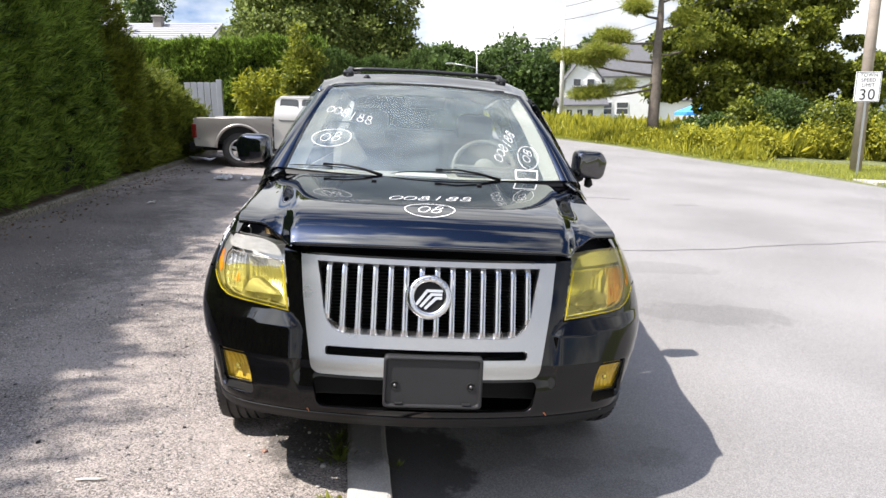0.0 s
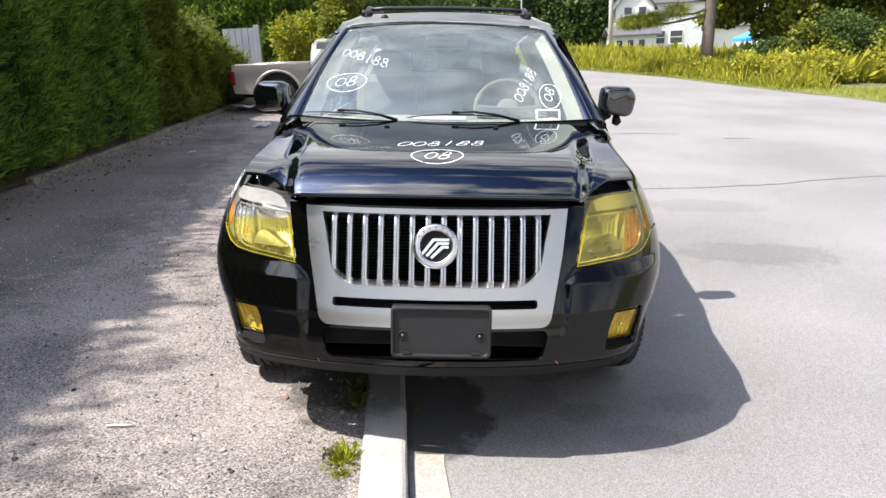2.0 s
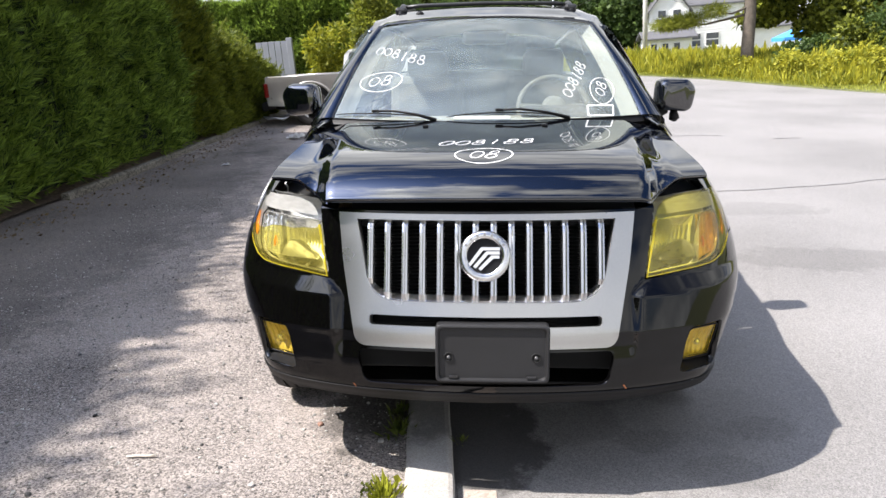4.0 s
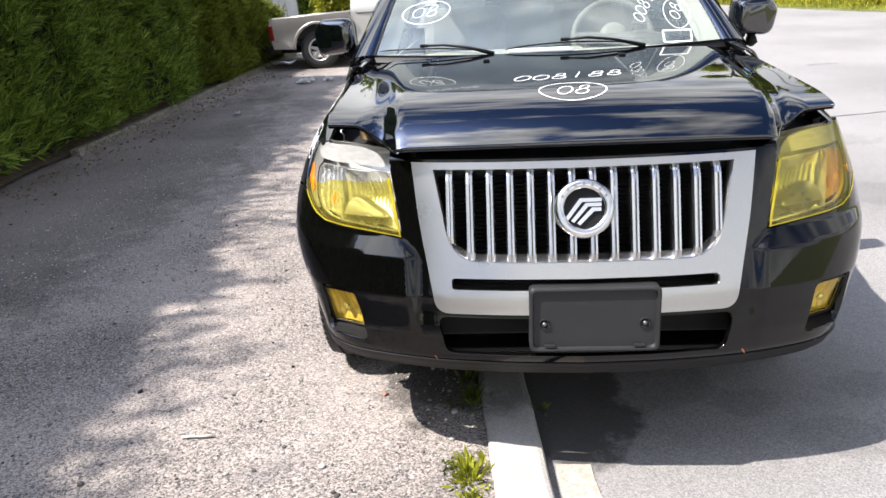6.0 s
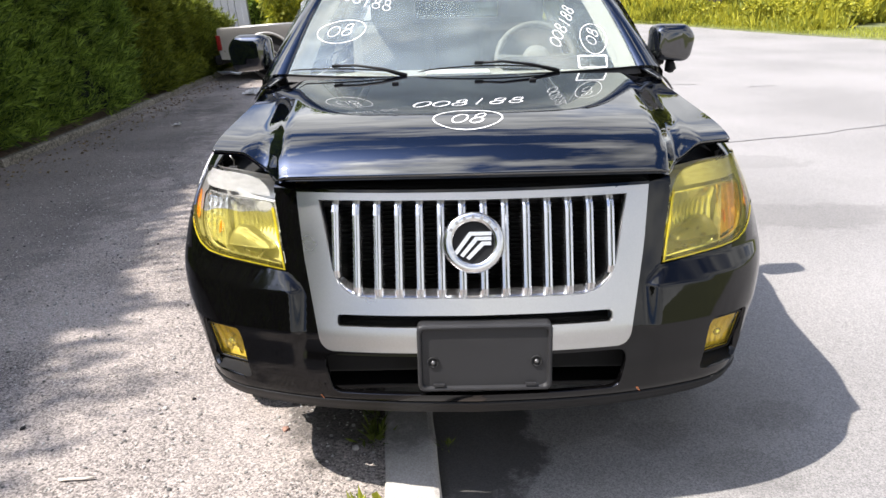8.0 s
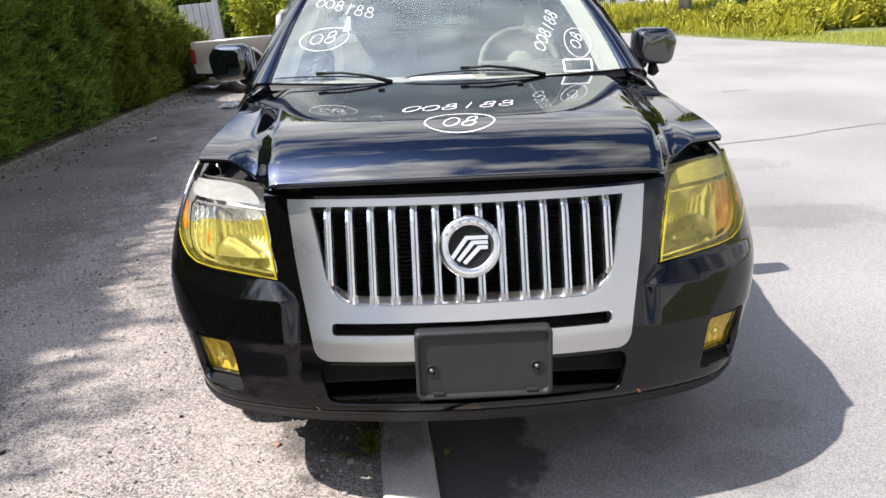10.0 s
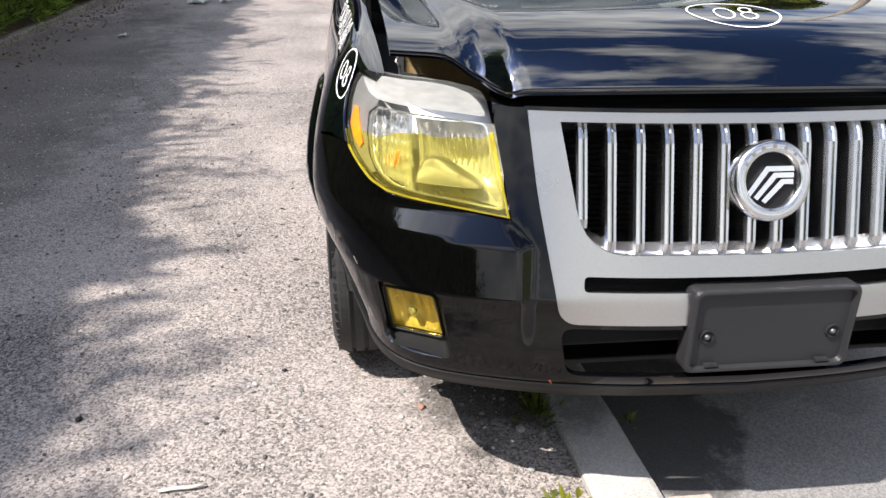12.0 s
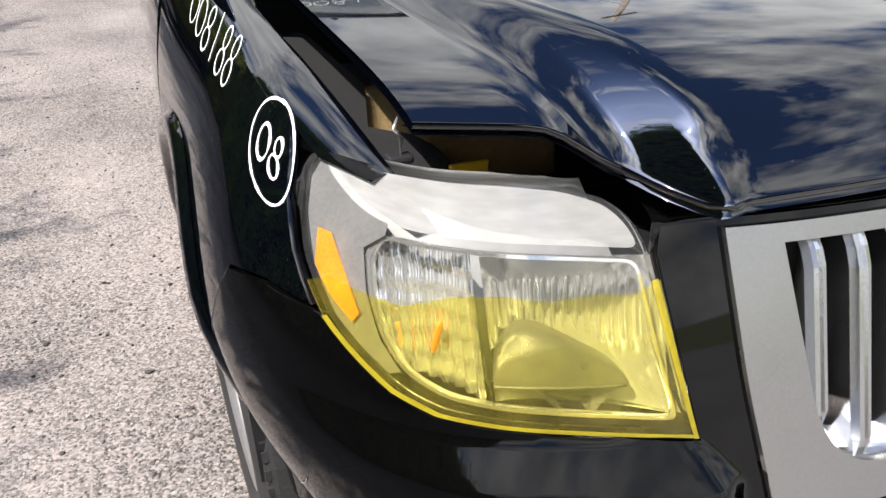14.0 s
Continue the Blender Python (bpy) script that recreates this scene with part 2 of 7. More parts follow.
# near-black colour stands for the shade inside cavities
M["void"] = material("cavity_shade", (0.004, 0.004, 0.004), 0.9, spread=0.3, bump=0.0)
M["satin"] = material("brushed_aluminium", (0.48, 0.475, 0.465), 0.30, metal=1.0, spread=0.06, scale=4, fine=260, bump=0.02)
M["chrome"] = material("chrome", (0.80, 0.80, 0.81), 0.16, metal=1.0, spread=0.05, scale=7, fine=200, bump=0.01)
M["rubber"] = material("tyre_rubber", (0.022, 0.021, 0.021), 0.8, spread=0.3, scale=12, fine=160, bump=0.2)
M["alloy"] = material("silver_wheel", (0.5, 0.5, 0.5), 0.35, metal=0.8, spread=0.1, bump=0.0)
# pale haze in the pane stands for reflected cloud and cabin brightness
M["glass"] = clear_sheet("window_glass", (0.80, 0.87, 0.83), 0.008, haze=0.25, ior=1.95, even=0.6, haze_tint=(0.62, 0.73, 0.72))
M["dark_glass"] = clear_sheet("tinted_glass", (0.10, 0.12, 0.12), 0.01)
M["lens"] = clear_sheet("clear_lens", (0.96, 0.96, 0.95), 0.03, haze=0.03)
M["film"] = clear_sheet("yellow_film", (1.0, 0.92, 0.33), 0.02, haze=0.09, even=0.4, haze_tint=(1.0, 0.82, 0.11))
M["film_fold"] = clear_sheet("doubled_yellow_film", (0.98, 0.84, 0.10), 0.03, haze=0.42, even=0.7, haze_tint=(0.96, 0.80, 0.06))
M["patch"] = stony("sandy_gutter", (0.26, 0.215, 0.18), (0.42, 0.355, 0.305), 120.0, 1.2, 0.25)
M["chalk"] = material("white_marker", (0.86, 0.86, 0.84), 0.7, spread=0.08, scale=30, fine=300, bump=0.1)
M["cream"] = material("beige_cabin_plastic", (0.30, 0.30, 0.275), 0.7, spread=0.1, bump=0.05)
# first patch paints the hedge's shadow darker into the lot's colour
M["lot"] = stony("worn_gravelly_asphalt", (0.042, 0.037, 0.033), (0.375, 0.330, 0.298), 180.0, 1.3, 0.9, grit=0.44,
                 # second patch: dark kerbside soil, with the bumper's shadow deepened in it
                 stains_and_shade=((-3.7, 3.2, 1.6, 6.0, 0.42), (-0.45, 0.52, 0.26, 0.34, 0.68), (-0.42, -0.35, 0.16, 0.5, 0.25)))
M["road"] = stony("pale_asphalt", (0.122, 0.118, 0.113), (0.262, 0.251, 0.242), 240.0, 0.5, 0.22, grit=0.40,
                  stains_and_shade=((2.35, 2.75, 0.75, 0.38, 0.22), (2.5, 4.3, 0.8, 0.3, 0.15), (0.85, 0.62, 0.45, 0.35, 0.12), (-0.02, 0.40, 0.30, 0.42, 0.8), (0.30, 0.50, 0.30, 0.20, 0.25), (0.85, 0.20, 0.22, 0.14, 0.2), (0.62, 0.40, 0.16, 0.11, 0.25), (0.48, 0.78, 0.2, 0.13, 0.3), (1.05, 0.48, 0.2, 0.12, 0.2), (0.78, 0.74, 0.15, 0.12, 0.2)))
# dark patch: grime plus the car's shade on the kerb, in the colour
M["kerb"] = stony("weathered_concrete", (0.25, 0.235, 0.215), (0.45, 0.43, 0.40), 260.0, 4.5, 0.22, grit=0.26, stains_and_shade=((-0.2, 0.72, 0.3, 0.52, 0.5),))
M["hedge"] = leafy("arborvitae_green", (0.010, 0.034, 0.007), (0.30, 0.42, 0.062))
# near-black for the shaded inside of the hedges
M["core_shade"] = material("hedge_shade", (0.012, 0.02, 0.008), 0.95, spread=0.4, scale=3, fine=20, bump=0.3)


# ---- building helpers ----
def part(name, bm, mat, parent=None, label="", smooth=False):
    """A bmesh as one mesh object, under a thing or a part."""
    me = bpy.data.meshes.new(name)
    bm.to_mesh(me)
    bm.free()
    return mesh_part(name, me, mat, parent, label, smooth)


def mesh_part(name, me, mat, parent=None, label="", smooth=False):
    for m in mat if isinstance(mat, (list, tuple)) else [mat]:
        me.materials.append(m)
    if smooth:
        me.polygons.foreach_set("use_smooth", [True] * len(me.polygons))
    ob = new(name, me)
    if parent is not None:
        ob.parent = parent
    return tagged(ob, label)


def thing(name, label, category, group="", m=None):
    ob = new(name)
    ob.empty_display_size = 0.1
    if m is not None:
        ob.matrix_world = m
    return tagged(ob, label, category, group)


def box(bm, x0, x1, y0, y1, z0, z1, bevel=0.0, m=None, segments=2):
    made = bmesh.ops.create_cube(bm, size=1.0)["verts"]
    bmesh.ops.scale(bm, vec=(x1 - x0, y1 - y0, z1 - z0), verts=made)
    bmesh.ops.translate(bm, vec=((x0 + x1) / 2, (y0 + y1) / 2, (z0 + z1) / 2), verts=made)
    if bevel:
        edges = list({e for v in made for e in v.link_edges})
        made = bmesh.ops.bevel(bm, geom=edges, offset=bevel, segments=segments, affect="EDGES", profile=0.5)["verts"]
    if m is not None:
        bmesh.ops.transform(bm, matrix=m, verts=list({v for v in made}))
    return made


def boxed(x0, x1, y0, y1, z0, z1, bevel=0.0, m=None):
    bm = bmesh.new()
    box(bm, x0, x1, y0, y1, z0, z1, bevel)
    if m is not None:
        bm.transform(m)
    return bm


def tube(points, radius, sides=8, closed=False, cap=True, up=(0.03, 0.02, 1)):
    """A round bar along a line of points; radius may be a list."""
    bm = bmesh.new()
    pts = [Vector(p) for p in points]
    rad = radius if isinstance(radius, (list, tuple)) else [radius] * len(pts)
    rings = []
    for i, p in enumerate(pts):
        a = pts[i - 1] if (i or closed) else p
        b = pts[(i + 1) % len(pts)] if (i + 1 < len(pts) or closed) else p
        d = (b - a).normalized()
        s = d.cross(Vector(up))
        if s.length < 1e-4:
            s = d.cross(Vector((1, 0, 0)))
        s.normalize()
        t = s.cross(d).normalized()
        rings.append([bm.verts.new(p + rad[i] * (math.cos(2 * math.pi * k / sides) * s + math.sin(2 * math.pi * k / sides) * t)) for k in range(sides)])
    n = len(rings)
    for i in range(n if closed else n - 1):
        for k in range(sides):
            bm.faces.new((rings[i][k], rings[i][(k + 1) % sides], rings[(i + 1) % n][(k + 1) % sides], rings[(i + 1) % n][k]))
    if cap and not closed:
        bm.faces.new(rings[0][::-1])
        bm.faces.new(rings[-1])
    bmesh.ops.recalc_face_normals(bm, faces=bm.faces)
    return bm


def lathe(profile, steps=40, axis="X"):
    """A body of revolution from (along, radius) pairs."""
    bm = bmesh.new()
    rings = []
    for a, r in profile:
        ring = []
        for k in range(steps):
            c, s = math.cos(2 * math.pi * k / steps) * r, math.sin(2 * math.pi * k / steps) * r
            ring.append(bm.verts.new({"X": (a, c, s), "Y": (c, a, s), "Z": (c, s, a)}[axis]))
        rings.append(ring)
    for i in range(len(rings) - 1):
        for k in range(steps):
            bm.faces.new((rings[i][k], rings[i][(k + 1) % steps], rings[i + 1][(k + 1) % steps], rings[i + 1][k]))
    bmesh.ops.remove_doubles(bm, verts=bm.verts, dist=1e-5)
    bmesh.ops.recalc_face_normals(bm, faces=bm.faces)
    return bm


def inside(p, poly):
    x, y = p
    hit, j = False, len(poly) - 1
    for i in range(len(poly)):
        (xi, yi), (xj, yj) = poly[i], poly[j]
        if (yi > y) != (yj > y) and x < (xj - xi) * (y - yi) / (yj - yi) + xi:
            hit = not hit
        j = i
    return hit


def denser(poly, step):
    out = []
    for i, (x, y) in enumerate(poly):
        x2, y2 = poly[(i + 1) % len(poly)]
        n = max(1, int(math.ceil(math.hypot(x2 - x, y2 - y) / step)))
        out += [(x + (x2 - x) * k / n, y + (y2 - y) * k / n) for k in range(n)]
    return out


def rounded(poly, r, n=5):
    """The polygon with its corners rounded."""
    out = []
    for i, p in enumerate(poly):
        a, b, c = Vector(poly[i - 1]), Vector(p), Vector(poly[(i + 1) % len(poly)])
        rr = min(r, (a - b).length * 0.45, (c - b).length * 0.45)
        u, v = b + (a - b).normalized() * rr, b + (c - b).normalized() * rr
        for k in range(n + 1):
            t = k / n
            out.append(tuple((1 - t) ** 2 * u + 2 * t * (1 - t) * b + t * t * v))
    return out


def mirrored(poly):
    return [(-x, y) for x, y in poly][::-1]


def grad(f, u, v, e=2e-3):
    du = Vector(f(u + e, v)) - Vector(f(u - e, v))
    dv = Vector(f(u, v + e)) - Vector(f(u, v - e))
    n = du.cross(dv)
    return n.normalized() if n.length > 1e-12 else Vector((0, 0, 1))


def sheet(outline, f, holes=(), step=0.03, thick=0.006, out=(0, -1, 0), lift=0.0, edge=0.0):
    """A shell: the polygon (with holes) in the surface f(u, v), with its thickness towards the inside, and smooth shading.
    out: a way that the outside faces. lift: how proud of f it lies. edge: how far its rim is rolled in."""
    from mathutils.geometry import delaunay_2d_cdt
    loops = [denser(p, step) for p in (outline, *holes)]
    pts, edges = [], []
    for lp in loops:
        k = len(pts)
        pts += [Vector(p) for p in lp]
        edges += [(k + i, k + (i + 1) % len(lp)) for i in range(len(lp))]
    us, vs = [p[0] for p in loops[0]], [p[1] for p in loops[0]]
    rim = np.array([tuple(p) for p in pts])
    u0, u1, v0, v1 = min(us), max(us), min(vs), max(vs)
    for i in range(int((u1 - u0) / step) + 1):
        for j in range(int((v1 - v0) / step) + 1):
            p = (u0 + (i + 0.5 * (j % 2)) * step, v0 + j * step)
            if inside(p, loops[0]) and not any(inside(p, h) for h in loops[1:]) and (((rim - p) ** 2).sum(1)).min() > (0.45 * step) ** 2:
                pts.append(Vector(p))
    vs2, _, tris, *_ = delaunay_2d_cdt(pts, edges, [], 0, 1e-6)
    keep = []
    for t in tris:
        c = sum((vs2[i] for i in t), Vector((0, 0))) / 3
        if inside(c, loops[0]) and not any(inside(c, h) for h in loops[1:]):
            keep.append(tuple(t))
    norm = [grad(f, *v) for v in vs2]
    sign = 1 if sum(n.dot(Vector(out)) for n in norm) > 0 else -1
    norm = [n * sign for n in norm]
    top = [Vector(f(*v)) + n * lift for v, n in zip(vs2, norm)]
    verts, nrm, faces = list(top), list(norm), []
    for t in keep:
        a, b, c = (top[i] for i in t)
        faces.append(t if (b - a).cross(c - a).dot(norm[t[0]]) > 0 else t[::-1])
    if thick:
        count = {}
        for t in faces:
            for i in range(3):
                e = (t[i], t[(i + 1) % 3])
                count[e] = count.get(e, 0) + 1
        border = [e for e in count if (e[1], e[0]) not in count]
        near, far = {}, {}
        for e in border:
            d = (top[e[1]] - top[e[0]]).normalized()
            for i in e:
                side = d.cross(norm[i])
                for table, depth in ((near, 0.0), (far, thick)):
                    if i not in table:
                        table[i] = len(verts)
                        verts.append(top[i] - norm[i] * depth)
                        nrm.append((side * 0.9 + norm[i] * (0.6 if depth == 0 else -0.1)).normalized())
        for a, b in border:
            faces.append((near[b], near[a], far[a], far[b]))
    me = bpy.data.meshes.new("sheet")
    me.from_pydata([tuple(v) for v in verts], [], faces)
    me.polygons.foreach_set("use_smooth", [True] * len(me.polygons))
    me.update()
    me.normals_split_custom_set_from_vertices([tuple(n) for n in nrm])
    return me


def smooth01(a, b, x):
    t = min(1.0, max(0.0, (x - a) / (b - a)))
    return t * t * (3 - 2 * t)


def leaves(base, way, length, width, rng, fold=0.25):
    """Many small folded leaves: base points, directions, lengths and widths, as one mesh."""
    n = len(base)
    way = way / np.linalg.norm(way, axis=1, keepdims=True)
    side = np.cross(way, rng.normal(size=(n, 3)))
    side /= np.linalg.norm(side, axis=1, keepdims=True) + 1e-9
    up = np.cross(side, way)
    L, W = length[:, None], width[:, None]
    v = np.stack([base, base + way * L * 0.55 + side * W + up * W * fold, base + way * L, base + way * L * 0.55 - side * W + up * W * fold], 1).reshape(-1, 3)
    k = np.arange(n)[:, None] * 4
    f = np.concatenate([k + [0, 1, 2], k + [0, 2, 3]], 1).reshape(-1, 3)
    me = bpy.data.meshes.new("leaves")
    me.vertices.add(len(v))
    me.vertices.foreach_set("co", v.ravel().astype(np.float32))
    me.loops.add(f.size)
    me.loops.foreach_set("vertex_index", f.ravel().astype(np.int32))
    me.polygons.add(len(f))
    me.polygons.foreach_set("loop_start", np.arange(0, f.size, 3).astype(np.int32))
    me.polygons.foreach_set("loop_total", np.full(len(f), 3, np.int32))
    me.update(calc_edges=True)
    return me


# ---- ground ----
def rise(x, y):
    """Height of the lot and road over the car's own plane: level here, climbing gently towards the far end."""
    d = max(0.0, y - 3.0)
    d = min(d, 24.0)
    far = 0.035 * (d - 1.5 * (1 - math.exp(-d / 1.5)))
    return far


def on(x, y, z=0.0):
    """A place on the sloping ground, in the world."""
    xs = max(-16.0, min(22.0, x))
    p = SLOPE @ Vector((xs, y, rise(x, y) + z))
    return Vector((p.x + x - xs, p.y, p.z))


def stand(x, y, turn=0.0, z=0.0):
    """An upright pose on the ground."""
    return Matrix.Translation(on(x, y, z)) @ pose(0, 0, 0, 0, 0, turn)


def kerb_x(y):
    return -0.195 - 0.085 * (y - 0.2) if y > -8 else 0.5


def grid_sheet(name, xs, ys, height, mat):
    bm = bmesh.new()
    rows = [[bm.verts.new(on(x, y, height(x, y))) for x in xs] for y in ys]
    for j in range(len(ys) - 1):
        for i in range(len(xs) - 1):
            bm.faces.new((rows[j][i], rows[j][i + 1], rows[j + 1][i + 1], rows[j + 1][i]))
    return part(name, bm, mat, smooth=True)


def spread(a, b, n, power=1.0):
    return [a + (b - a) * (k / n) ** power for k in range(n + 1)]


def lot_relief(x, y):
    rut = 0.045 * math.exp(-((x + 0.88) / 0.28) ** 2 - ((y - 0.80) / 0.42) ** 2)
    return 0.012 * noise.noise((x * 0.8, y * 0.8, 3.1)) + 0.004 * noise.noise((x * 4, y * 4, 8.2)) - rut


# One ground sheet to the horizon (grassy soil far off), with lot, road and pavements as sheets on it.
far_x = [-400, -120, -40, -22, -16, -12, -8, -4, 0, 4, 8, 12, 16, 22, 30, 60, 150, 400]
far_y = [-400, -100, -30, -12, -4, 0, 3, 6, 10, 15, 20, 27, 35, 50, 80, 160, 400]
M["soil"] = stony("grassy_soil", (0.05, 0.06, 0.02), (0.16, 0.17, 0.06), 18.0, 0.6, 0.5)
tagged(grid_sheet("ground", far_x, far_y, lambda x, y: -0.16, M["soil"]), "grassy soil reaching to the horizon", "ground", kind="structure")


def lot_edge(v):
    return kerb_x(v) - 0.082


def strip_sheet(name, x0, x1, ys, n, height, mat):
    """A sheet between two edges that are functions of y."""
    bm = bmesh.new()
    rows = []
    for y in ys:
        a, b = x0(y), x1(y)
        rows.append([bm.verts.new(on(a + (b - a) * i / n, y, height(a + (b - a) * i / n, y))) for i in range(n + 1)])
    for j in range(len(ys) - 1):
        for i in range(n):
            bm.faces.new((rows[j][i], rows[j][i + 1], rows[j + 1][i + 1], rows[j + 1][i]))
    return part(name, bm, mat, smooth=True)


ys_near = [-9 + 0.15 * k for k in range(0, 160)] + [15.2, 17, 19, 22]
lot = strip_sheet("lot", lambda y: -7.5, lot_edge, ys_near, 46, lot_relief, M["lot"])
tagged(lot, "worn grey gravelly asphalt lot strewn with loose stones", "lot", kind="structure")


EDGE = ((-30, 13.5), (6, 12.8), (10, 12.0), (12.8, 11.0), (15.4, 10.2), (17.0, 9.3), (19.0, 8.5), (21.7, 7.5), (24.3, 5.6), (27, 3.2), (31, 1.2), (60, 0.9))


def road_edge(y):
    return float(np.interp(y, [e[0] for e in EDGE], [e[1] for e in EDGE]))


ys_road = [-30, -20, -12] + [-9 + 0.25 * k for k in range(0, 96)] + [15.5 + k for k in range(0, 30)]
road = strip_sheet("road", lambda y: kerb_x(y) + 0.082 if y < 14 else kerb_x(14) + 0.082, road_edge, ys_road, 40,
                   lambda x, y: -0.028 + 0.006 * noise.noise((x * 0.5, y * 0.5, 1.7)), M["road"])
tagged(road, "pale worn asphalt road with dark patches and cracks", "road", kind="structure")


def kerb_stone(y0, y1, first):
    """One concrete kerb stone with worn rounded edges."""
    bm = bmesh.new()
    n = max(2, int((y1 - y0) / 0.06))
    prof = [(-0.083, -0.15), (-0.083, 0.016), (-0.078, 0.024), (-0.066, 0.029), (0.0, 0.030), (0.062, 0.029), (0.076, 0.023), (0.083, 0.012), (0.086, -0.15)]
    rings = []
    for k in range(n + 1):
        y = y0 + (y1 - y0) * k / n
        ring = []
        for a, h in prof:
            w = 0.004 * noise.noise((a * 30, y * 9, first)) if h > 0 else 0
            ring.append(bm.verts.new(on(kerb_x(y) + a + w, y, h + 0.6 * w)))
        rings.append(ring)
    for a, b in zip(rings, rings[1:]):
        for i in range(len(prof) - 1):
            bm.faces.new((a[i], a[i + 1], b[i + 1], b[i]))
    bm.faces.new(rings[0][::-1])
    bm.faces.new(rings[-1])
    bmesh.ops.recalc_face_normals(bm, faces=bm.faces)
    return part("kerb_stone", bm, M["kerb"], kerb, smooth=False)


kerb = tagged(new("kerb"), "weathered concrete kerb between lot and road", "kerb", kind="structure")
yk = -7.6
for first, long in enumerate((2.4, 2.4, 2.43, 2.4, 2.4, 2.4, 2.4, 2.4, 2.4)):
    kerb_stone(yk, yk + long - 0.012, first * 3.3)
    yk += long


tagged(strip_sheet("gutter", lambda y: kerb_x(y) + 0.112 + 0.012 * noise.noise((y * 5, 3, 5)), lambda y: kerb_x(y) + 0.22 + 0.03 * noise.noise((y * 3, 0, 5)), [-8 + 0.2 * k for k in range(41)] + [0.06], 4,
                   lambda x, y: -0.023 + 0.006 * noise.noise((x * 0.5, y * 0.5, 1.7)), M["patch"]), "sandy concrete gutter strip beside the kerb", "gutter", kind="structure")
M["crack"] = material("crack_filler", (0.05, 0.05, 0.05), 0.9, spread=0.3, bump=0.2)


def crack(points, w):
    bm = bmesh.new()
    rows = []
    line = [Vector(a).lerp(Vector(b), k / 12) for a, b in zip(points, points[1:]) for k in range(12)]
    for p in line:
        q = 0.05 * noise.noise((p.x * 2.5, p.y * 2.5, 0))
        ww = w * (0.6 + 0.8 * abs(noise.noise((p.x * 6, p.y * 6, 3))))
        rows.append([bm.verts.new(on(p.x + 0.3 * q, p.y + q + d, -0.024 + 0.006 * noise.noise((p.x * 0.5, (p.y + q) * 0.5, 1.7)))) for d in (-ww, ww)])
    for a, b in zip(rows, rows[1:]):
        bm.faces.new((a[0], b[0], b[1], a[1]))
    part("crack", bm, M["crack"], road)


crack([(1.6, 4.95), (2.6, 5.05), (3.6, 5.35), (4.6, 5.7), (6.2, 6.2), (8.5, 6.6)], 0.010)
crack([(2.6, 8.9), (3.3, 9.0), (3.8, 8.95)], 0.015)
crack([(4.4, 8.6), (4.9, 8.7)], 0.015)
crack([(kerb_x(-3.2 + 0.12 * k) + 0.096, -3.2 + 0.12 * k) for k in range(29)], 0.022)


# ---- the car ----
# The plan of its skin: the nose at the middle, round the corner, and back along the side.
NOSE = ((0, -0.022), (0.2, -0.014), (0.35, 0.002), (0.45, 0.020), (0.55, 0.046), (0.64, 0.078), (0.72, 0.120), (0.785, 0.175), (0.835, 0.245),
        (0.870, 0.325), (0.895, 0.42), (0.908, 0.53), (0.914, 0.66), (0.916, 0.80), (0.917, 1.0), (0.918, 1.3), (0.919, 1.8), (0.919, 2.4), (0.917, 3.0),
        (0.910, 3.5), (0.895, 3.9), (0.862, 4.2), (0.78, 4.35), (0.6, 4.40), (0.0, 4.42))


def thread(points, per=12):
    """A smooth line through the points."""
    out = []
    for i in range(len(points) - 1):
        p = [Vector(points[max(0, min(len(points) - 1, k))]) for k in (i - 1, i, i + 1, i + 2)]
        for k in range(per):
            t = k / per
            out.append(0.5 * (2 * p[1] + (p[2] - p[0]) * t + (2 * p[0] - 5 * p[1] + 4 * p[2] - p[3]) * t * t + (3 * p[1] - p[0] - 3 * p[2] + p[3]) * t ** 3))
    return out + [Vector(points[-1])]


_line = np.array([tuple(p) for p in thread(NOSE)])
_run = np.concatenate([[0], np.cumsum(np.hypot(*np.diff(_line, axis=0).T))])


def U(x):
    """How far along the skin from the nose a point at x lies, on the front."""
    return math.copysign(float(np.interp(abs(x), _line[: 12 * 11, 0], _run[: 12 * 11])), x)


def rake(z):
    if z > 0.56:
        return 0.37 * (z - 0.56) + 0.02
    if z > 0.40:
        return 0.02 * smooth01(0.44, 0.56, z)
    return 0.55 * (0.40 - z) ** 1.0 * smooth01(0.42, 0.34, z)


def tumble(z):
    return 0.105 * (max(0.0, z - 0.64) / 0.32) ** 2 if z < 0.96 else 0.105 + 0.656 * (z - 0.96)


def skin(u, z):
    a = abs(u)
    x, y = float(np.interp(a, _run, _line[:, 0])), float(np.interp(a, _run, _line[:, 1]))
    k = smooth01(0.62, 1.05, a)
    back = smooth01(1.2, 2.4, a)
    x -= k * (1 - 0.72 * back) * tumble(z) + 0.085 * k * smooth01(0.66, 0.36, z) * smooth01(1.55, 1.36, a) + 0.03 * back * smooth01(0.5, 0.3, z)
    # bevel under the lamp down to a sharp crease, and the flat proud face below it
    crease = 0.662 + 0.018 * smooth01(0.5, 0.8, a)
    inner = 0.452 + 0.82 * max(0.0, min(0.05, z - crease))
    w = smooth01(inner - 0.012, inner + 0.034, a) * smooth01(1.04, 0.80, a)
    y -= 0.023 * w * max(0.0, min((0.716 - z) / (0.716 - crease), (z - 0.39) / (crease - 0.39)))
    y += rake(z) * (1 - 0.55 * smooth01(0.9, 1.5, a)) * (1 - smooth01(1.5, 2.2, a))
    return (math.copysign(x, u), y, z)


def seek(f, goal, a, b):
    """Where the rising f meets goal between a and b."""
    for _ in range(40):
        c = (a + b) / 2
        a, b = (c, b) if f(c) < goal else (a, c)
    return (a + b) / 2


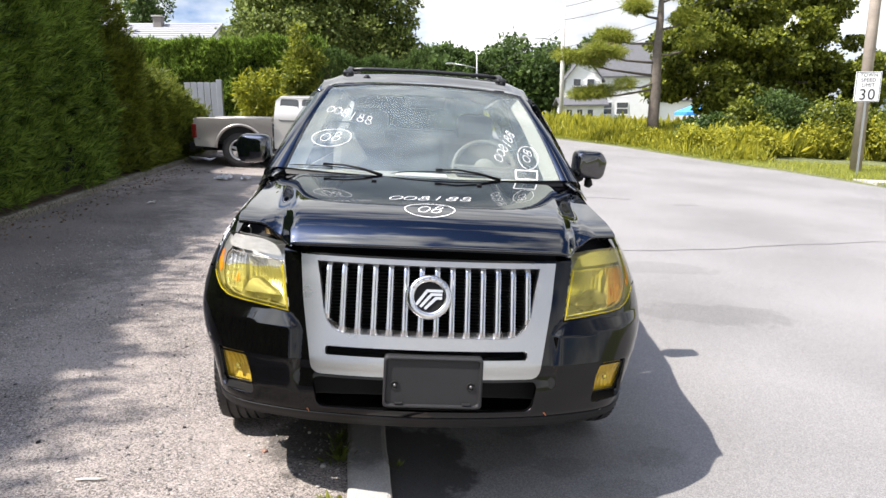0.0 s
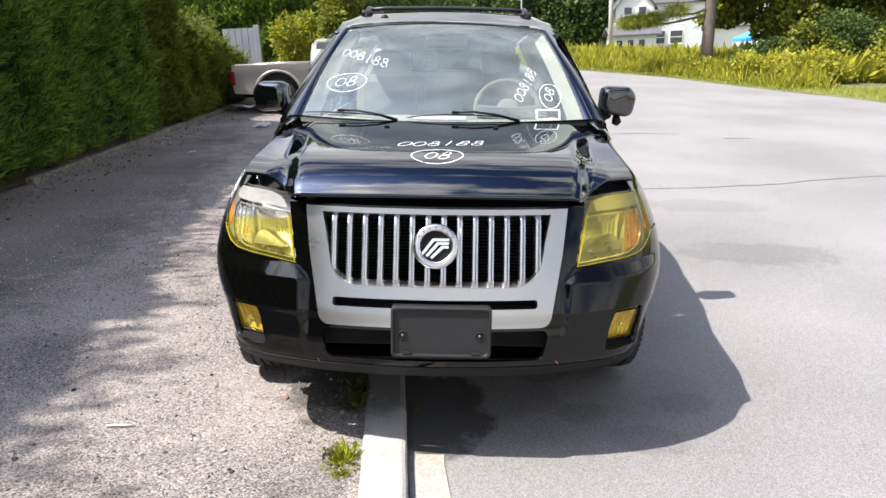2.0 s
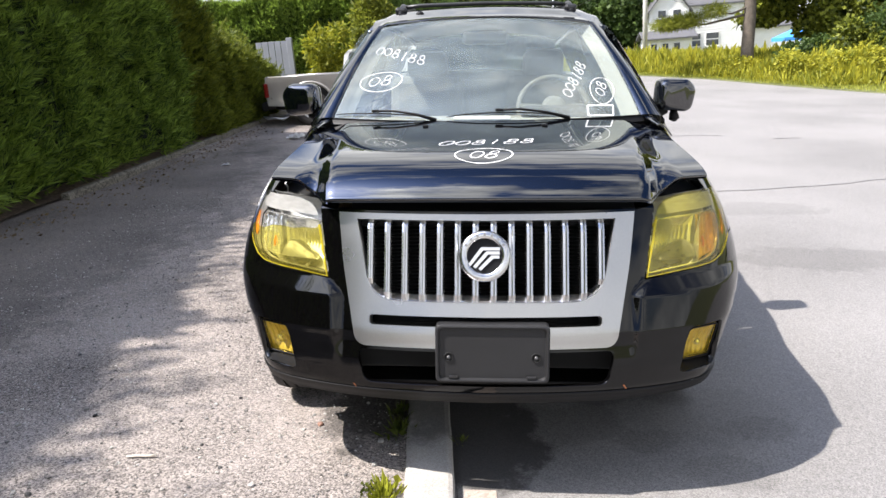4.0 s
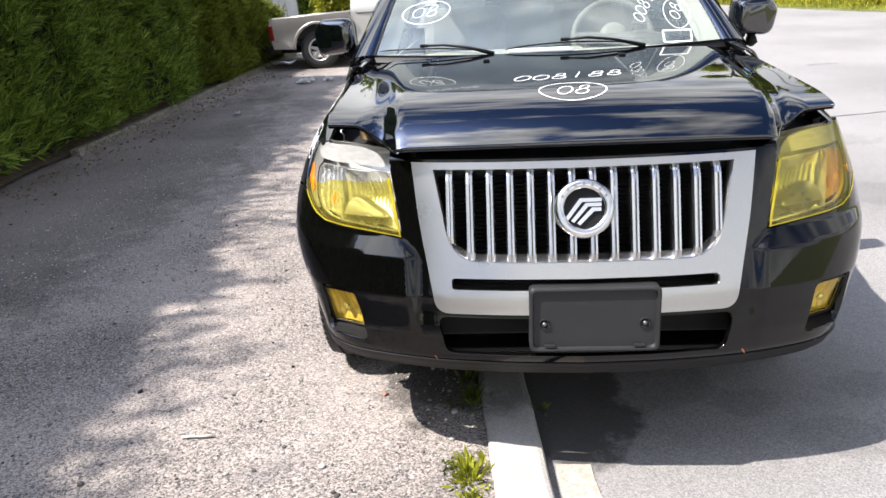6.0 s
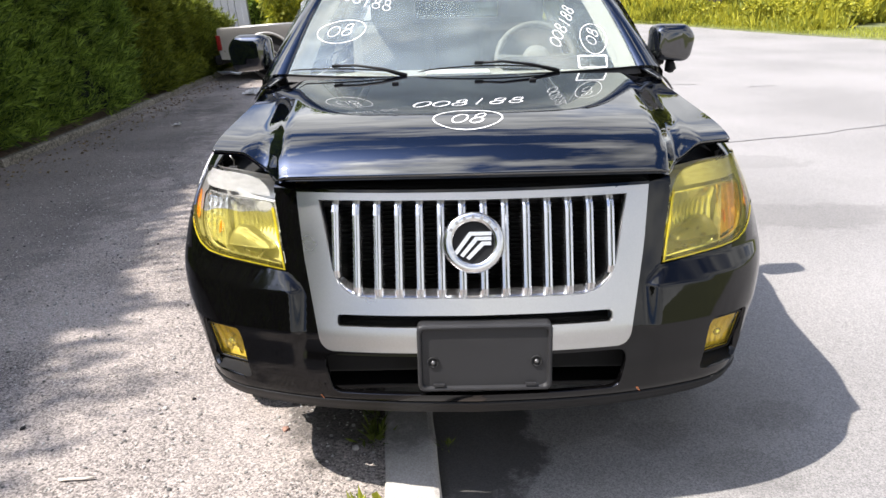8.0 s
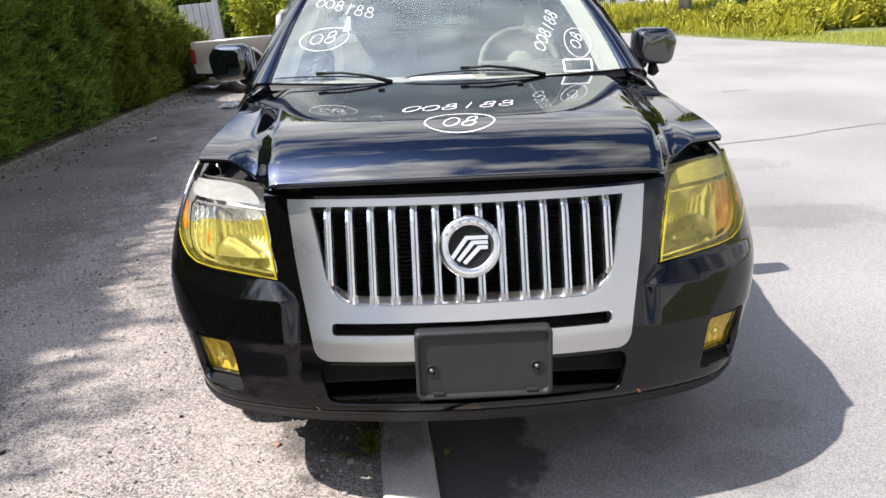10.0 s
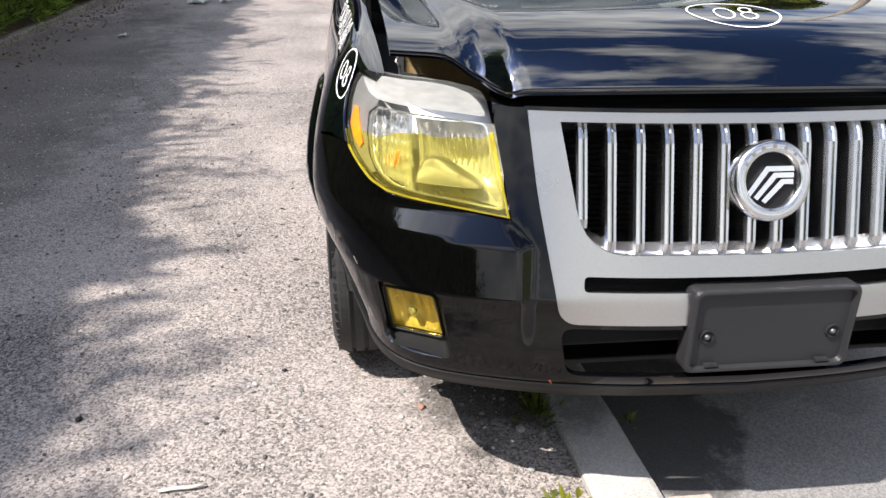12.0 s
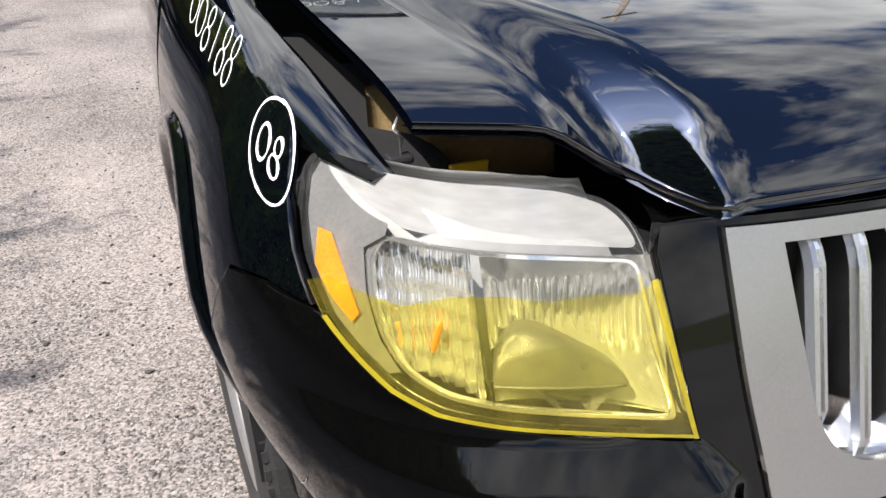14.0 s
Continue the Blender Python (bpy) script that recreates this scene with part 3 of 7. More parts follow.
def UX(x, z):
    return math.copysign(seek(lambda u: skin(u, z)[0], abs(x), 0.0, 1.35), x)


def UY(y, z):
    return seek(lambda u: skin(u, z)[1], y, 0.0, 4.6)


def front(points):
    """An outline given by x and z on the front, as places on the skin."""
    return [(UX(x, z), z) for x, z in points]


car = thing("suv", "black compact SUV with yellow-filmed lamps and hood ajar, astride kerb", "car", m=SLOPE)


def skin_part(name, outline, mat, parent=None, holes=(), step=0.025, thick=0.006, lift=0.0, label="", f=skin, out=(0, -1, 0)):
    return mesh_part(name, sheet(outline, f, holes, step, thick, out, lift), mat, parent or car, label)


# outlines on the front, by x and z
LAMP = [(0.494, 0.714), (0.56, 0.722), (0.612, 0.727), (0.67, 0.731), (0.725, 0.737), (0.757, 0.751), (0.780, 0.773), (0.800, 0.798), (0.808, 0.84), (0.801, 0.880), (0.790, 0.912),
        (0.774, 0.935), (0.755, 0.944), (0.721, 0.950), (0.651, 0.952), (0.60, 0.948), (0.56, 0.936), (0.540, 0.918), (0.528, 0.893)]
FOG = [(0.757, 0.561), (0.630, 0.563), (0.602, 0.418), (0.738, 0.412)]
FOG_LENS = [Vector(v) for v in ((0.740, 0.161, 0.546), (0.638, 0.104, 0.549), (0.614, 0.117, 0.434), (0.723, 0.174, 0.432))]
INTAKE = rounded([(-0.397, 0.509), (-0.377, 0.402), (0.377, 0.402), (0.397, 0.509)], 0.03)
GRILLE = rounded([(-0.397, 0.889), (-0.352, 0.653), (0.352, 0.653), (0.397, 0.889)], 0.085, 8)
GRILLE[:9] = [(-0.397, 0.889)]
GRILLE[-9:] = [(0.397, 0.889)]
SLOT = rounded([(-0.353, 0.613), (-0.353, 0.584), (0.353, 0.584), (0.353, 0.613)], 0.010)
FASCIA = rounded([(-0.457, 0.907), (-0.440, 0.76), (-0.396, 0.520), (0.396, 0.520), (0.440, 0.76), (0.457, 0.907)], 0.035, 6)
FASCIA[:7] = [(-0.457, 0.907)]
FASCIA[-7:] = [(0.457, 0.907)]


def fog_lens(a, b):
    """The flat fog lamp lens: a from the inner to the outer side, b from bottom to top."""
    return FOG_LENS[2].lerp(FOG_LENS[3], a).lerp(FOG_LENS[1].lerp(FOG_LENS[0], a), b)


def grown(poly, by):
    """The polygon pushed out by a margin."""
    n, out = len(poly), []
    area = sum(poly[i - 1][0] * poly[i][1] - poly[i][0] * poly[i - 1][1] for i in range(n))
    for i in range(n):
        a, b, c = Vector(poly[i - 1]), Vector(poly[i]), Vector(poly[(i + 1) % n])
        d1, d2 = (b - a).normalized(), (c - b).normalized()
        d = d1 + d2
        d = d.normalized() if d.length > 1e-6 else d1
        nrm = Vector((d.y, -d.x)) * (1 if area > 0 else -1)
        out.append(tuple(b + nrm * by))
    return out


ARCH_Y, ARCH_Z, ARCH_R = 0.955, 0.355, 0.425


def arch(y):
    return ARCH_Z + math.sqrt(max(0.0, ARCH_R ** 2 - (y - ARCH_Y) ** 2))


# bumper cover: from wheel arch to wheel arch, under the lamps, with openings for grille, fog lamps and intake
half = front([(0.460, 0.915), (0.515, 0.912), (0.520, 0.888), (0.488, 0.708), (0.56, 0.716), (0.612, 0.721), (0.67, 0.725), (0.728, 0.731), (0.762, 0.746), (0.786, 0.769), (0.806, 0.796)])
half += [(UY(0.42, 0.79), 0.79), (UY(0.50, 0.772), 0.772), (UY(0.59, 0.59), arch(0.60) + 0.002), (UY(0.53, 0.5), 0.50), (UY(0.515, 0.44), 0.445), (UY(0.518, 0.42), 0.415), (UY(0.510, 0.39), 0.385)]
half += [(UY(0.45, 0.38), 0.374), (U(0.80), 0.358), (U(0.65), 0.347), (U(0.45), 0.342), (U(0.2), 0.339)]
cover = half + [(-u, z) for u, z in half][::-1]
fog_hole = rounded(FOG, 0.022)
openings = [front(rounded([(-0.43, 0.900), (-0.375, 0.56), (0.375, 0.56), (0.43, 0.900)], 0.05)), front(INTAKE), front(fog_hole), front(mirrored(fog_hole))]
bumper = skin_part("bumper_cover", cover, M["bumper"], holes=openings, step=0.010, thick=0.018)
for s in (-1, 1):
    # pocket from the rim of the hole to the lens
    pocket = bmesh.new()
    lens_rim = [fog_lens(a, b) for a, b in rounded([(1.04, 1.04), (-0.04, 1.04), (-0.04, -0.04), (1.04, -0.04)], 0.12)]
    outer_rim = [Vector(skin(UX(x, z), z)) for x, z in fog_hole]
    loops = []
    for t, deep_by in ((0.0, 0.0), (0.25, 0.012), (1.0, 0.010)):
        loops.append([pocket.verts.new(((a.x + (b.x - a.x) * t) * s, a.y + (b.y - a.y) * t + deep_by, a.z + (b.z - a.z) * t)) for a, b in zip(outer_rim, lens_rim)])
    for a, b in zip(loops, loops[1:]):
        for k in range(len(a)):
            pocket.faces.new((a[k], a[(k + 1) % len(a)], b[(k + 1) % len(a)], b[k]))
    bmesh.ops.recalc_face_normals(pocket, faces=pocket.faces)
    part("fog_surround", pocket, M["trim"], bumper, smooth=True)
    roll = bmesh.new()
    q = [Vector(skin(UX(x, z), z)) for x, z in ((0.462, 0.913), (0.492, 0.9135), (0.522, 0.911))]
    rows = [[roll.verts.new((p.x * s, p.y + a, p.z + b)) for a, b in ((-0.002, -0.012), (0.0, 0.002), (0.012, 0.012), (0.05, 0.022), (0.10, 0.024))] for p in q]
    for a, b in zip(rows, rows[1:]):
        for t in range(4):
            roll.faces.new((a[t], a[t + 1], b[t + 1], b[t]))
    bmesh.ops.recalc_face_normals(roll, faces=roll.faces)
    part("corner_trim", roll, M["bumper"], bumper, smooth=True)
lip_half = [(U(0.0), 0.375), (U(0.40), 0.378), (U(0.62), 0.380), (U(0.80), 0.384), (UY(0.45, 0.39), 0.392), (UY(0.505, 0.39), 0.397), (UY(0.512, 0.38), 0.380), (UY(0.45, 0.37), 0.367), (U(0.80), 0.352), (U(0.6), 0.337), (U(0.35), 0.332), (U(0.0), 0.330)]
skin_part("lower_lip", lip_half + [(-u, z) for u, z in lip_half[1:-1]][::-1], M["trim"], lift=0.004, thick=0.02, label="scuffed black plastic lower lip")

# grille
fascia = skin_part("grille_surround", front(FASCIA), M["satin"], holes=[front(GRILLE), front(SLOT)], step=0.02, thick=0.035, lift=0.007, label="brushed aluminium grille surround")


M["bar"] = material("satin_silver_bar", (0.64, 0.64, 0.64), 0.20, metal=1.0, spread=0.06, scale=6, fine=260, bump=0.02)
M["mark"] = material("grey_mark", (0.22, 0.22, 0.22), 0.5, metal=0.5, spread=0.1, bump=0.0)


def grille_floor(x):
    """The lower edge of the grille opening at x."""
    side = sorted((a, b) for a, b in GRILLE if a > 0 and b < 0.76)
    return float(np.interp(abs(x), [a for a, b in side], [b for a, b in side]))


def grille_bar(x):
    bm = bmesh.new()
    rings, n = [], 12
    z0 = grille_floor(x) + 0.002
    for k in range(n + 1):
        z = z0 + (0.893 - z0) * k / n
        p, nn = Vector(skin(U(x), z)), grad(skin, U(x), z)
        nn = nn if nn.y < 0 else -nn
        end = min(1.0, (k + 0.6) / 1.4, (n - k + 0.1) / 1.6)
        tip = -0.008 + 0.012 * end
        ring = []
        for a, d in ((-0.0150, -0.055), (-0.0120, tip - 0.010), (-0.0085, tip - 0.001), (-0.0030, tip), (0.0, tip - 0.0022), (0.0030, tip), (0.0085, tip - 0.001), (0.0120, tip - 0.010), (0.0150, -0.055)):
            ring.append(bm.verts.new(p + nn * d + Vector((a, 0, 0))))
        rings.append(ring)
    for a, b in zip(rings, rings[1:]):
        for i in range(8):
            bm.faces.new((a[i], a[i + 1], b[i + 1], b[i]))
    bm.faces.new(rings[0])
    bm.faces.new(rings[-1])
    bmesh.ops.recalc_face_normals(bm, faces=bm.faces)
    return part("grille_bar", bm, M["bar"], fascia)


for k in range(7):
    for s in (-1, 1):
        grille_bar(s * 0.0273 * (2 * k + 1))

sill = bmesh.new()
rows = []
for k in range(41):
    x = -0.364 + 0.728 * k / 40
    edge = grille_floor(x) + 0.001
    p = Vector(skin(U(x), edge))
    rows.append([sill.verts.new((p.x, p.y + d, p.z + h)) for d, h in ((0.004, -0.006), (0.004, 0.000), (0.010, 0.003), (0.034, 0.012), (0.036, 0.0))])
for a, b in zip(rows, rows[1:]):
    for j in range(4):
        sill.faces.new((a[j], b[j], b[j + 1], a[j + 1]))
bmesh.ops.recalc_face_normals(sill, faces=sill.faces)
part("grille_sill", sill, M["bar"], fascia)

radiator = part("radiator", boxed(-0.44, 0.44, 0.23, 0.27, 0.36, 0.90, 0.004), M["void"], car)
for k in range(22):
    z = 0.62 + 0.0125 * k
    part("cooling_fin", boxed(-0.40, 0.40, 0.216, 0.23, z, z + 0.003), M["trim"], radiator)

# badge
bz = 0.787
bp, bn = Vector(skin(0, bz)), grad(skin, 0, bz)
bn = bn if bn.y < 0 else -bn
badge_m = Matrix.Translation(bp + bn * 0.010) @ bn.to_track_quat("Z", "Y").to_matrix().to_4x4()
badge = part("badge", lathe([(0.0, 0.052), (0.012, 0.0525), (0.016, 0.056), (0.017, 0.064), (0.016, 0.073), (0.011, 0.0775), (-0.02, 0.078)], 48, "Z"), M["bar"], car, "round silver badge with three bent bars on black", smooth=True)
badge.matrix_local = badge_m
part("badge_back", lathe([(0.002, 0.0001), (0.002, 0.053)], 40, "Z"), M["trim"], badge)
for k in range(3):
    d = 0.0155 * k
    bm = bmesh.new()
    pts = [(-0.046 + d, -0.028 - d * 0.42), (-0.008 + d, 0.022 - d * 0.80), (0.046 - d * 0.05, 0.022 - d * 0.80)]
    w = 0.0048
    prof = [(pts[0][0] - w * 0.8, pts[0][1] + w * 0.6), (pts[1][0] - w * 0.6, pts[1][1] + w), (pts[2][0], pts[2][1] + w), (pts[2][0], pts[2][1] - w), (pts[1][0] + w * 0.7, pts[1][1] - w), (pts[0][0] + w * 0.8, pts[0][1] - w * 0.6)]
    low, high = [bm.verts.new((x, y, 0.002)) for x, y in prof], [bm.verts.new((x, y, 0.008)) for x, y in prof]
    for i in range(6):
        bm.faces.new((low[i], low[(i + 1) % 6], high[(i + 1) % 6], high[i]))
    for q in ((0, 1, 4, 5), (1, 2, 3, 4)):
        bm.faces.new([high[i] for i in q])
    bmesh.ops.recalc_face_normals(bm, faces=bm.faces)
    part("badge_bar", bm, M["chrome"], badge)
for k in range(7):
    a = radians(150 - 20 * k)
    m = Matrix.Translation((0.0645 * math.cos(a), 0.0645 * math.sin(a), 0.0165)) @ Matrix.Rotation(a - math.pi / 2, 4, "Z")
    part("badge_mark", boxed(-0.0035, 0.0035, -0.004, 0.004, -0.001, 0.0012, 0.0, m), M["mark"], badge)

# plate bracket
M["steel_screw"] = material("dull_steel", (0.16, 0.16, 0.16), 0.4, metal=0.7, spread=0.1, bump=0.0)
pm = Matrix.Translation((0.0235, -0.012, 0.510)) @ pose(0, 0, 0, -5, 0, 0)
bm = bmesh.new()
outline = rounded([(-0.172, -0.091), (0.172, -0.091), (0.172, 0.091), (-0.172, 0.091)], 0.018)
levels = []
for shrink, y in ((0.0, 0.03), (0.0, -0.006), (0.0025, -0.0115), (0.006, -0.013), (0.0095, -0.012), (0.013, -0.003)):
    levels.append([bm.verts.new((x * (1 - shrink / 0.172), y, z * (1 - shrink / 0.091))) for x, z in outline])
for a, b in zip(levels, levels[1:]):
    for i in range(len(a)):
        bm.faces.new((a[i], a[(i + 1) % len(a)], b[(i + 1) % len(a)], b[i]))
bm.faces.new(levels[-1])
bmesh.ops.recalc_face_normals(bm, faces=bm.faces)
plate = part("plate_bracket", bm, M["bracket"], car, "empty dark grey plastic number plate bracket", smooth=False)
plate.matrix_local = pm
for s in (-1, 1):
    screw = part("screw", lathe([(0.0015, 0.0001), (0.0015, 0.0115), (0.004, 0.0125), (0.004, 0.0145), (0.0, 0.016), (-0.004, 0.016)], 20, "Y"), M["void"], plate, "dark screw recess")
    screw.matrix_local = Matrix.Translation((s * 0.132, -0.003, -0.012)) @ Matrix.Rotation(math.pi, 4, "Z")
    part("screw_head", lathe([(0.007, 0.0001), (0.0063, 0.0035), (0.004, 0.0055), (0.001, 0.0058)], 14, "Y"), M["steel_screw"], screw, "dull steel screw head", smooth=True)
    part("tab", boxed(s * 0.118 - 0.014, s * 0.118 + 0.014, -0.013, -0.001, -0.0765, -0.071), M["bracket"], plate)


def both(name, make):
    """The same part on the two sides of the car: make(side) with side -1 and 1."""
    for side in (-1, 1):
        make(side)


def sided(points, s):
    return [(s * u, z) for u, z in points] if s > 0 else [(-u, z) for u, z in points][::-1]


# lamps
M["reflector"] = material("mirror_reflector", (0.90, 0.90, 0.88), 0.10, metal=0.85, spread=0.06, scale=12, fine=60, bump=0.03)
M["cell"] = material("hazed_aluminised_cell", (0.88, 0.88, 0.86), 0.13, metal=0.75, spread=0.06, scale=14, fine=70, bump=0.03)
M["frost"] = clear_sheet("frosted_white_lens_band", (0.95, 0.95, 0.94), 0.12, haze=0.66, even=0.80, haze_tint=(0.78, 0.78, 0.77))
M["amber"] = material("amber_lens", (0.80, 0.25, 0.015), 0.25, spread=0.2, scale=30, fine=300, bump=0.2, coat=0.8)
M["smoke"] = material("grey_lamp_end", (0.20, 0.20, 0.195), 0.4, metal=0.2, spread=0.15, scale=20, fine=180, bump=0.15)
M["bezel"] = material("grey_lamp_bezel", (0.42, 0.42, 0.41), 0.3, metal=0.5, spread=0.1, bump=0.0)
M["amber_sheet"] = clear_sheet("amber_clear_sheet", (1.0, 0.74, 0.24), 0.03, haze=0.22, even=0.5, haze_tint=(0.98, 0.58, 0.06))
M["amber_cell"] = material("amber_fluted_cell", (0.92, 0.58, 0.16), 0.2, metal=0.3, spread=0.2, scale=25, fine=90, bump=0.05)
M["fogcell"] = material("pale_fog_reflector", (0.84, 0.66, 0.26), 0.24, metal=0.3, spread=0.12, scale=40, fine=150, bump=0.05, coat=0.7)


def headlamp(s):
    o = sided(front(rounded(LAMP, 0.014, 3)), s)
    lamp = skin_part("headlamp", o, M["lens"], step=0.016, thick=0.012, lift=-0.002,
                     label="headlamp under peeling yellow film" if s < 0 else "headlamp fully covered with yellow film")
    lamp.visible_shadow = False
    def within(x, z, d):
        """A place behind the lens, d metres deep."""
        u = UX(x, z)
        n = grad(skin, u, z)
        n = n if n.y < 0 else -n
        q = Vector(skin(u, z)) - n * d
        return Vector((q.x * s, q.y, q.z))

    def surface(xs, zs, depth):
        bm = bmesh.new()
        rows = [[bm.verts.new(within(x, z, depth(x, z))) for z in zs(x)] for x in xs]
        for a, b in zip(rows, rows[1:]):
            for j in range(len(a) - 1):
                bm.faces.new((a[j], a[j + 1], b[j + 1], b[j]))
        return bm

    def floor_z(x):
        return float(np.interp(x, [0.49, 0.56, 0.67, 0.725, 0.757, 0.78], [0.722, 0.729, 0.738, 0.745, 0.760, 0.785]))

    # shell behind the lens
    def deep(u, z):
        p = Vector(skin(u, z))
        e = min(1.0, smooth01(0.0, 0.05, min(z - 0.700, 0.948 - z)))
        return p + Vector((-0.02 * s, 0.05 + 0.40 * max(0.0, z - 0.71), 0)) * (0.25 + 0.75 * e)
    skin_part("housing", sided(front(grown(LAMP, -0.005)), s), M["bezel"], lamp, step=0.02, thick=0.0, f=deep)
    # frosted band along the top, and the grey end round the corner
    band = [(0.533, 0.892), (0.60, 0.897), (0.68, 0.899), (0.745, 0.900), (0.762, 0.907), (0.772, 0.922), (0.772, 0.933), (0.754, 0.940), (0.721, 0.946), (0.651, 0.948), (0.60, 0.944), (0.563, 0.932), (0.544, 0.914)]
    skin_part("top_band", sided(front(rounded(band, 0.014, 3)), s), M["frost"], lamp, step=0.014, thick=0.0, lift=-0.007, label="frosted white band along the lamp's top").visible_shadow = False
    outer = [(0.762, 0.762), (0.778, 0.777), (0.797, 0.801), (0.804, 0.84), (0.798, 0.880), (0.787, 0.910), (0.774, 0.931), (0.764, 0.925), (0.755, 0.912), (0.740, 0.905), (0.746, 0.889), (0.764, 0.872), (0.769, 0.832), (0.765, 0.793), (0.752, 0.766)]
    skin_part("outer_shell", sided(front(outer), s), M["smoke"], lamp, step=0.012, thick=0.0, lift=-0.008, label="grey ribbed end of the lamp")
    amb = [(0.792, 0.872), (0.784, 0.873), (0.776, 0.812), (0.783, 0.801), (0.796, 0.818), (0.802, 0.838)]
    skin_part("side_reflector", sided(front(amb), s), M["amber"], lamp, step=0.010, thick=0.002, lift=-0.004, label="amber side reflector")
    # bright rim of the inner window
    rim = [(0.503, 0.724), (0.56, 0.731), (0.612, 0.736), (0.67, 0.740), (0.72, 0.747), (0.750, 0.763), (0.766, 0.793), (0.770, 0.832), (0.766, 0.868), (0.752, 0.888), (0.70, 0.889), (0.60, 0.886), (0.534, 0.881), (0.520, 0.80)]
    skin_part("bezel", sided(front(rounded(rim, 0.012, 3)), s), M["reflector"], lamp, holes=[sided(front(rounded(grown(rim, -0.0035), 0.012, 3)), s)], step=0.014, thick=0.010, lift=-0.012)
    # fluted turn signal cell at the outer side
    xs = [0.684 + 0.082 * k / 64 for k in range(65)]
    cell = surface(xs, lambda x: [floor_z(x) + 0.004 + (0.880 - floor_z(x)) * j / 24 for j in range(25)],
                   lambda x, z: 0.020 + 0.026 * math.sin(math.pi * (x - 0.684) / 0.082) + 0.0035 * math.cos(2 * math.pi * (x - 0.684) / 0.0117) + 0.0015 * math.cos(2 * math.pi * z / 0.022))
    part("turn_signal_cell", cell, M["reflector"] if s < 0 else M["amber_cell"], lamp, smooth=True)
    bulb = lathe([(-0.020, 0.002), (-0.012, 0.0036), (0.010, 0.0036), (0.016, 0.002), (0.017, 0.0001)], 16, "Z")
    bulb.transform(Matrix.Translation(within(0.724, 0.800, 0.034)) @ pose(0, 0, 0, 0, -12 * s, 0))
    part("amber_bulb", bulb, M["amber"], lamp, smooth=True)
    wall = bmesh.new()
    rows = []
    for j in range(9):
        z = 0.740 + 0.146 * j / 8
        x = 0.678 + 0.012 * j / 8
        rows.append([wall.verts.new(within(x, z, d)) for d in (0.011, 0.05)])
    for a, b in zip(rows, rows[1:]):
        wall.faces.new((a[0], a[1], b[1], b[0]))
    bmesh.ops.solidify(wall, geom=wall.faces[:], thickness=0.003)
    part("divider", wall, M["reflector"], lamp)
    if s > 0:
        zone = [(0.712, 0.880), (0.764, 0.872), (0.770, 0.80), (0.748, 0.766), (0.708, 0.750)]
        skin_part("turn_lens", sided(front(zone), s), M["amber_sheet"], lamp, step=0.016, thick=0.0, lift=-0.011, label="amber turn signal lens").visible_shadow = False
    # main reflector: a concave mirror with a row of flutes, and the shield over its bulb
    def bowl(x, z):
        a, b = (x - 0.592) / 0.092, (z - 0.800) / 0.085
        d = 0.016 + 0.062 * max(0.0, 1 - a * a) ** 0.6 * max(0.0, 1 - 0.75 * b * b)
        return d + 0.004 * math.cos(2 * math.pi * x / 0.0125) * smooth01(0.780, 0.800, z) * smooth01(0.862, 0.845, z)
    xs = [0.504 + 0.172 * k / 70 for k in range(71)]
    part("main_reflector", surface(xs, lambda x: [floor_z(x) + 0.003 + (0.879 - floor_z(x)) * j / 26 for j in range(27)], bowl), M["cell"], lamp, smooth=True)
    shield = bmesh.new()
    rings = []
    for k in range(25):
        a = math.pi * k / 24
        c, h = math.cos(a), math.sin(a)
        x = 0.612 + 0.064 * c
        top = 0.062 * (0.42 + 0.58 * smooth01(-1.0, 0.9, c)) * h ** 0.75
        rings.append([shield.verts.new(within(x, 0.762 + g * top, d)) for d, g in ((0.017, 0.0), (0.018, 0.5), (0.023, 0.85), (0.034, 1.0), (0.058, 1.02))])
    for a, b in zip(rings, rings[1:]):
        for t in range(4):
            shield.faces.new((a[t], a[t + 1], b[t + 1], b[t]))
    M.setdefault("shield", material("smoked_bulb_shield", (0.20, 0.20, 0.18), 0.30, metal=0.5, spread=0.25, scale=30, fine=700, bump=0.25))
    part("bulb_shield", shield, M["shield"], lamp, smooth=True)
    lip = [within(0.552 + 0.124 * k / 12, 0.7615, 0.0165) for k in range(13)]
    part("shield_lip", tube(lip, 0.0016, 6), M["shield"], lamp, smooth=True)
    fins = bmesh.new()
    for x0, x1 in ((0.560, 0.590), (0.640, 0.612)):
        fins.faces.new([fins.verts.new(within(*v)) for v in ((x0, 0.758, 0.02), (x1, 0.735, 0.014), (x1, 0.735, 0.05), (x0, 0.758, 0.055))])
    bmesh.ops.solidify(fins, geom=fins.faces[:], thickness=0.002)
    part("reflector_fin", fins, M["reflector"], lamp)
    if s < 0:
        film = [(0.492, 0.712), (0.56, 0.720), (0.612, 0.725), (0.67, 0.729), (0.726, 0.735), (0.759, 0.749), (0.782, 0.771), (0.802, 0.797), (0.808, 0.822), (0.79, 0.836), (0.74, 0.832), (0.70, 0.848), (0.66, 0.852), (0.62, 0.848), (0.575, 0.854), (0.545, 0.852), (0.519, 0.864), (0.506, 0.79)]
    else:
        film = grown(LAMP, 0.002)
    sheeted = skin_part("film", sided(front(film), s), M["film"], lamp, step=0.016, thick=0.0015, lift=0.002, label="yellow tint film")
    sheeted.visible_shadow = False
    low = film[:8]
    fold = low + [(x - 0.004 * min(1.0, k / 2), z + 0.0032) for k, (x, z) in enumerate(low)][::-1]
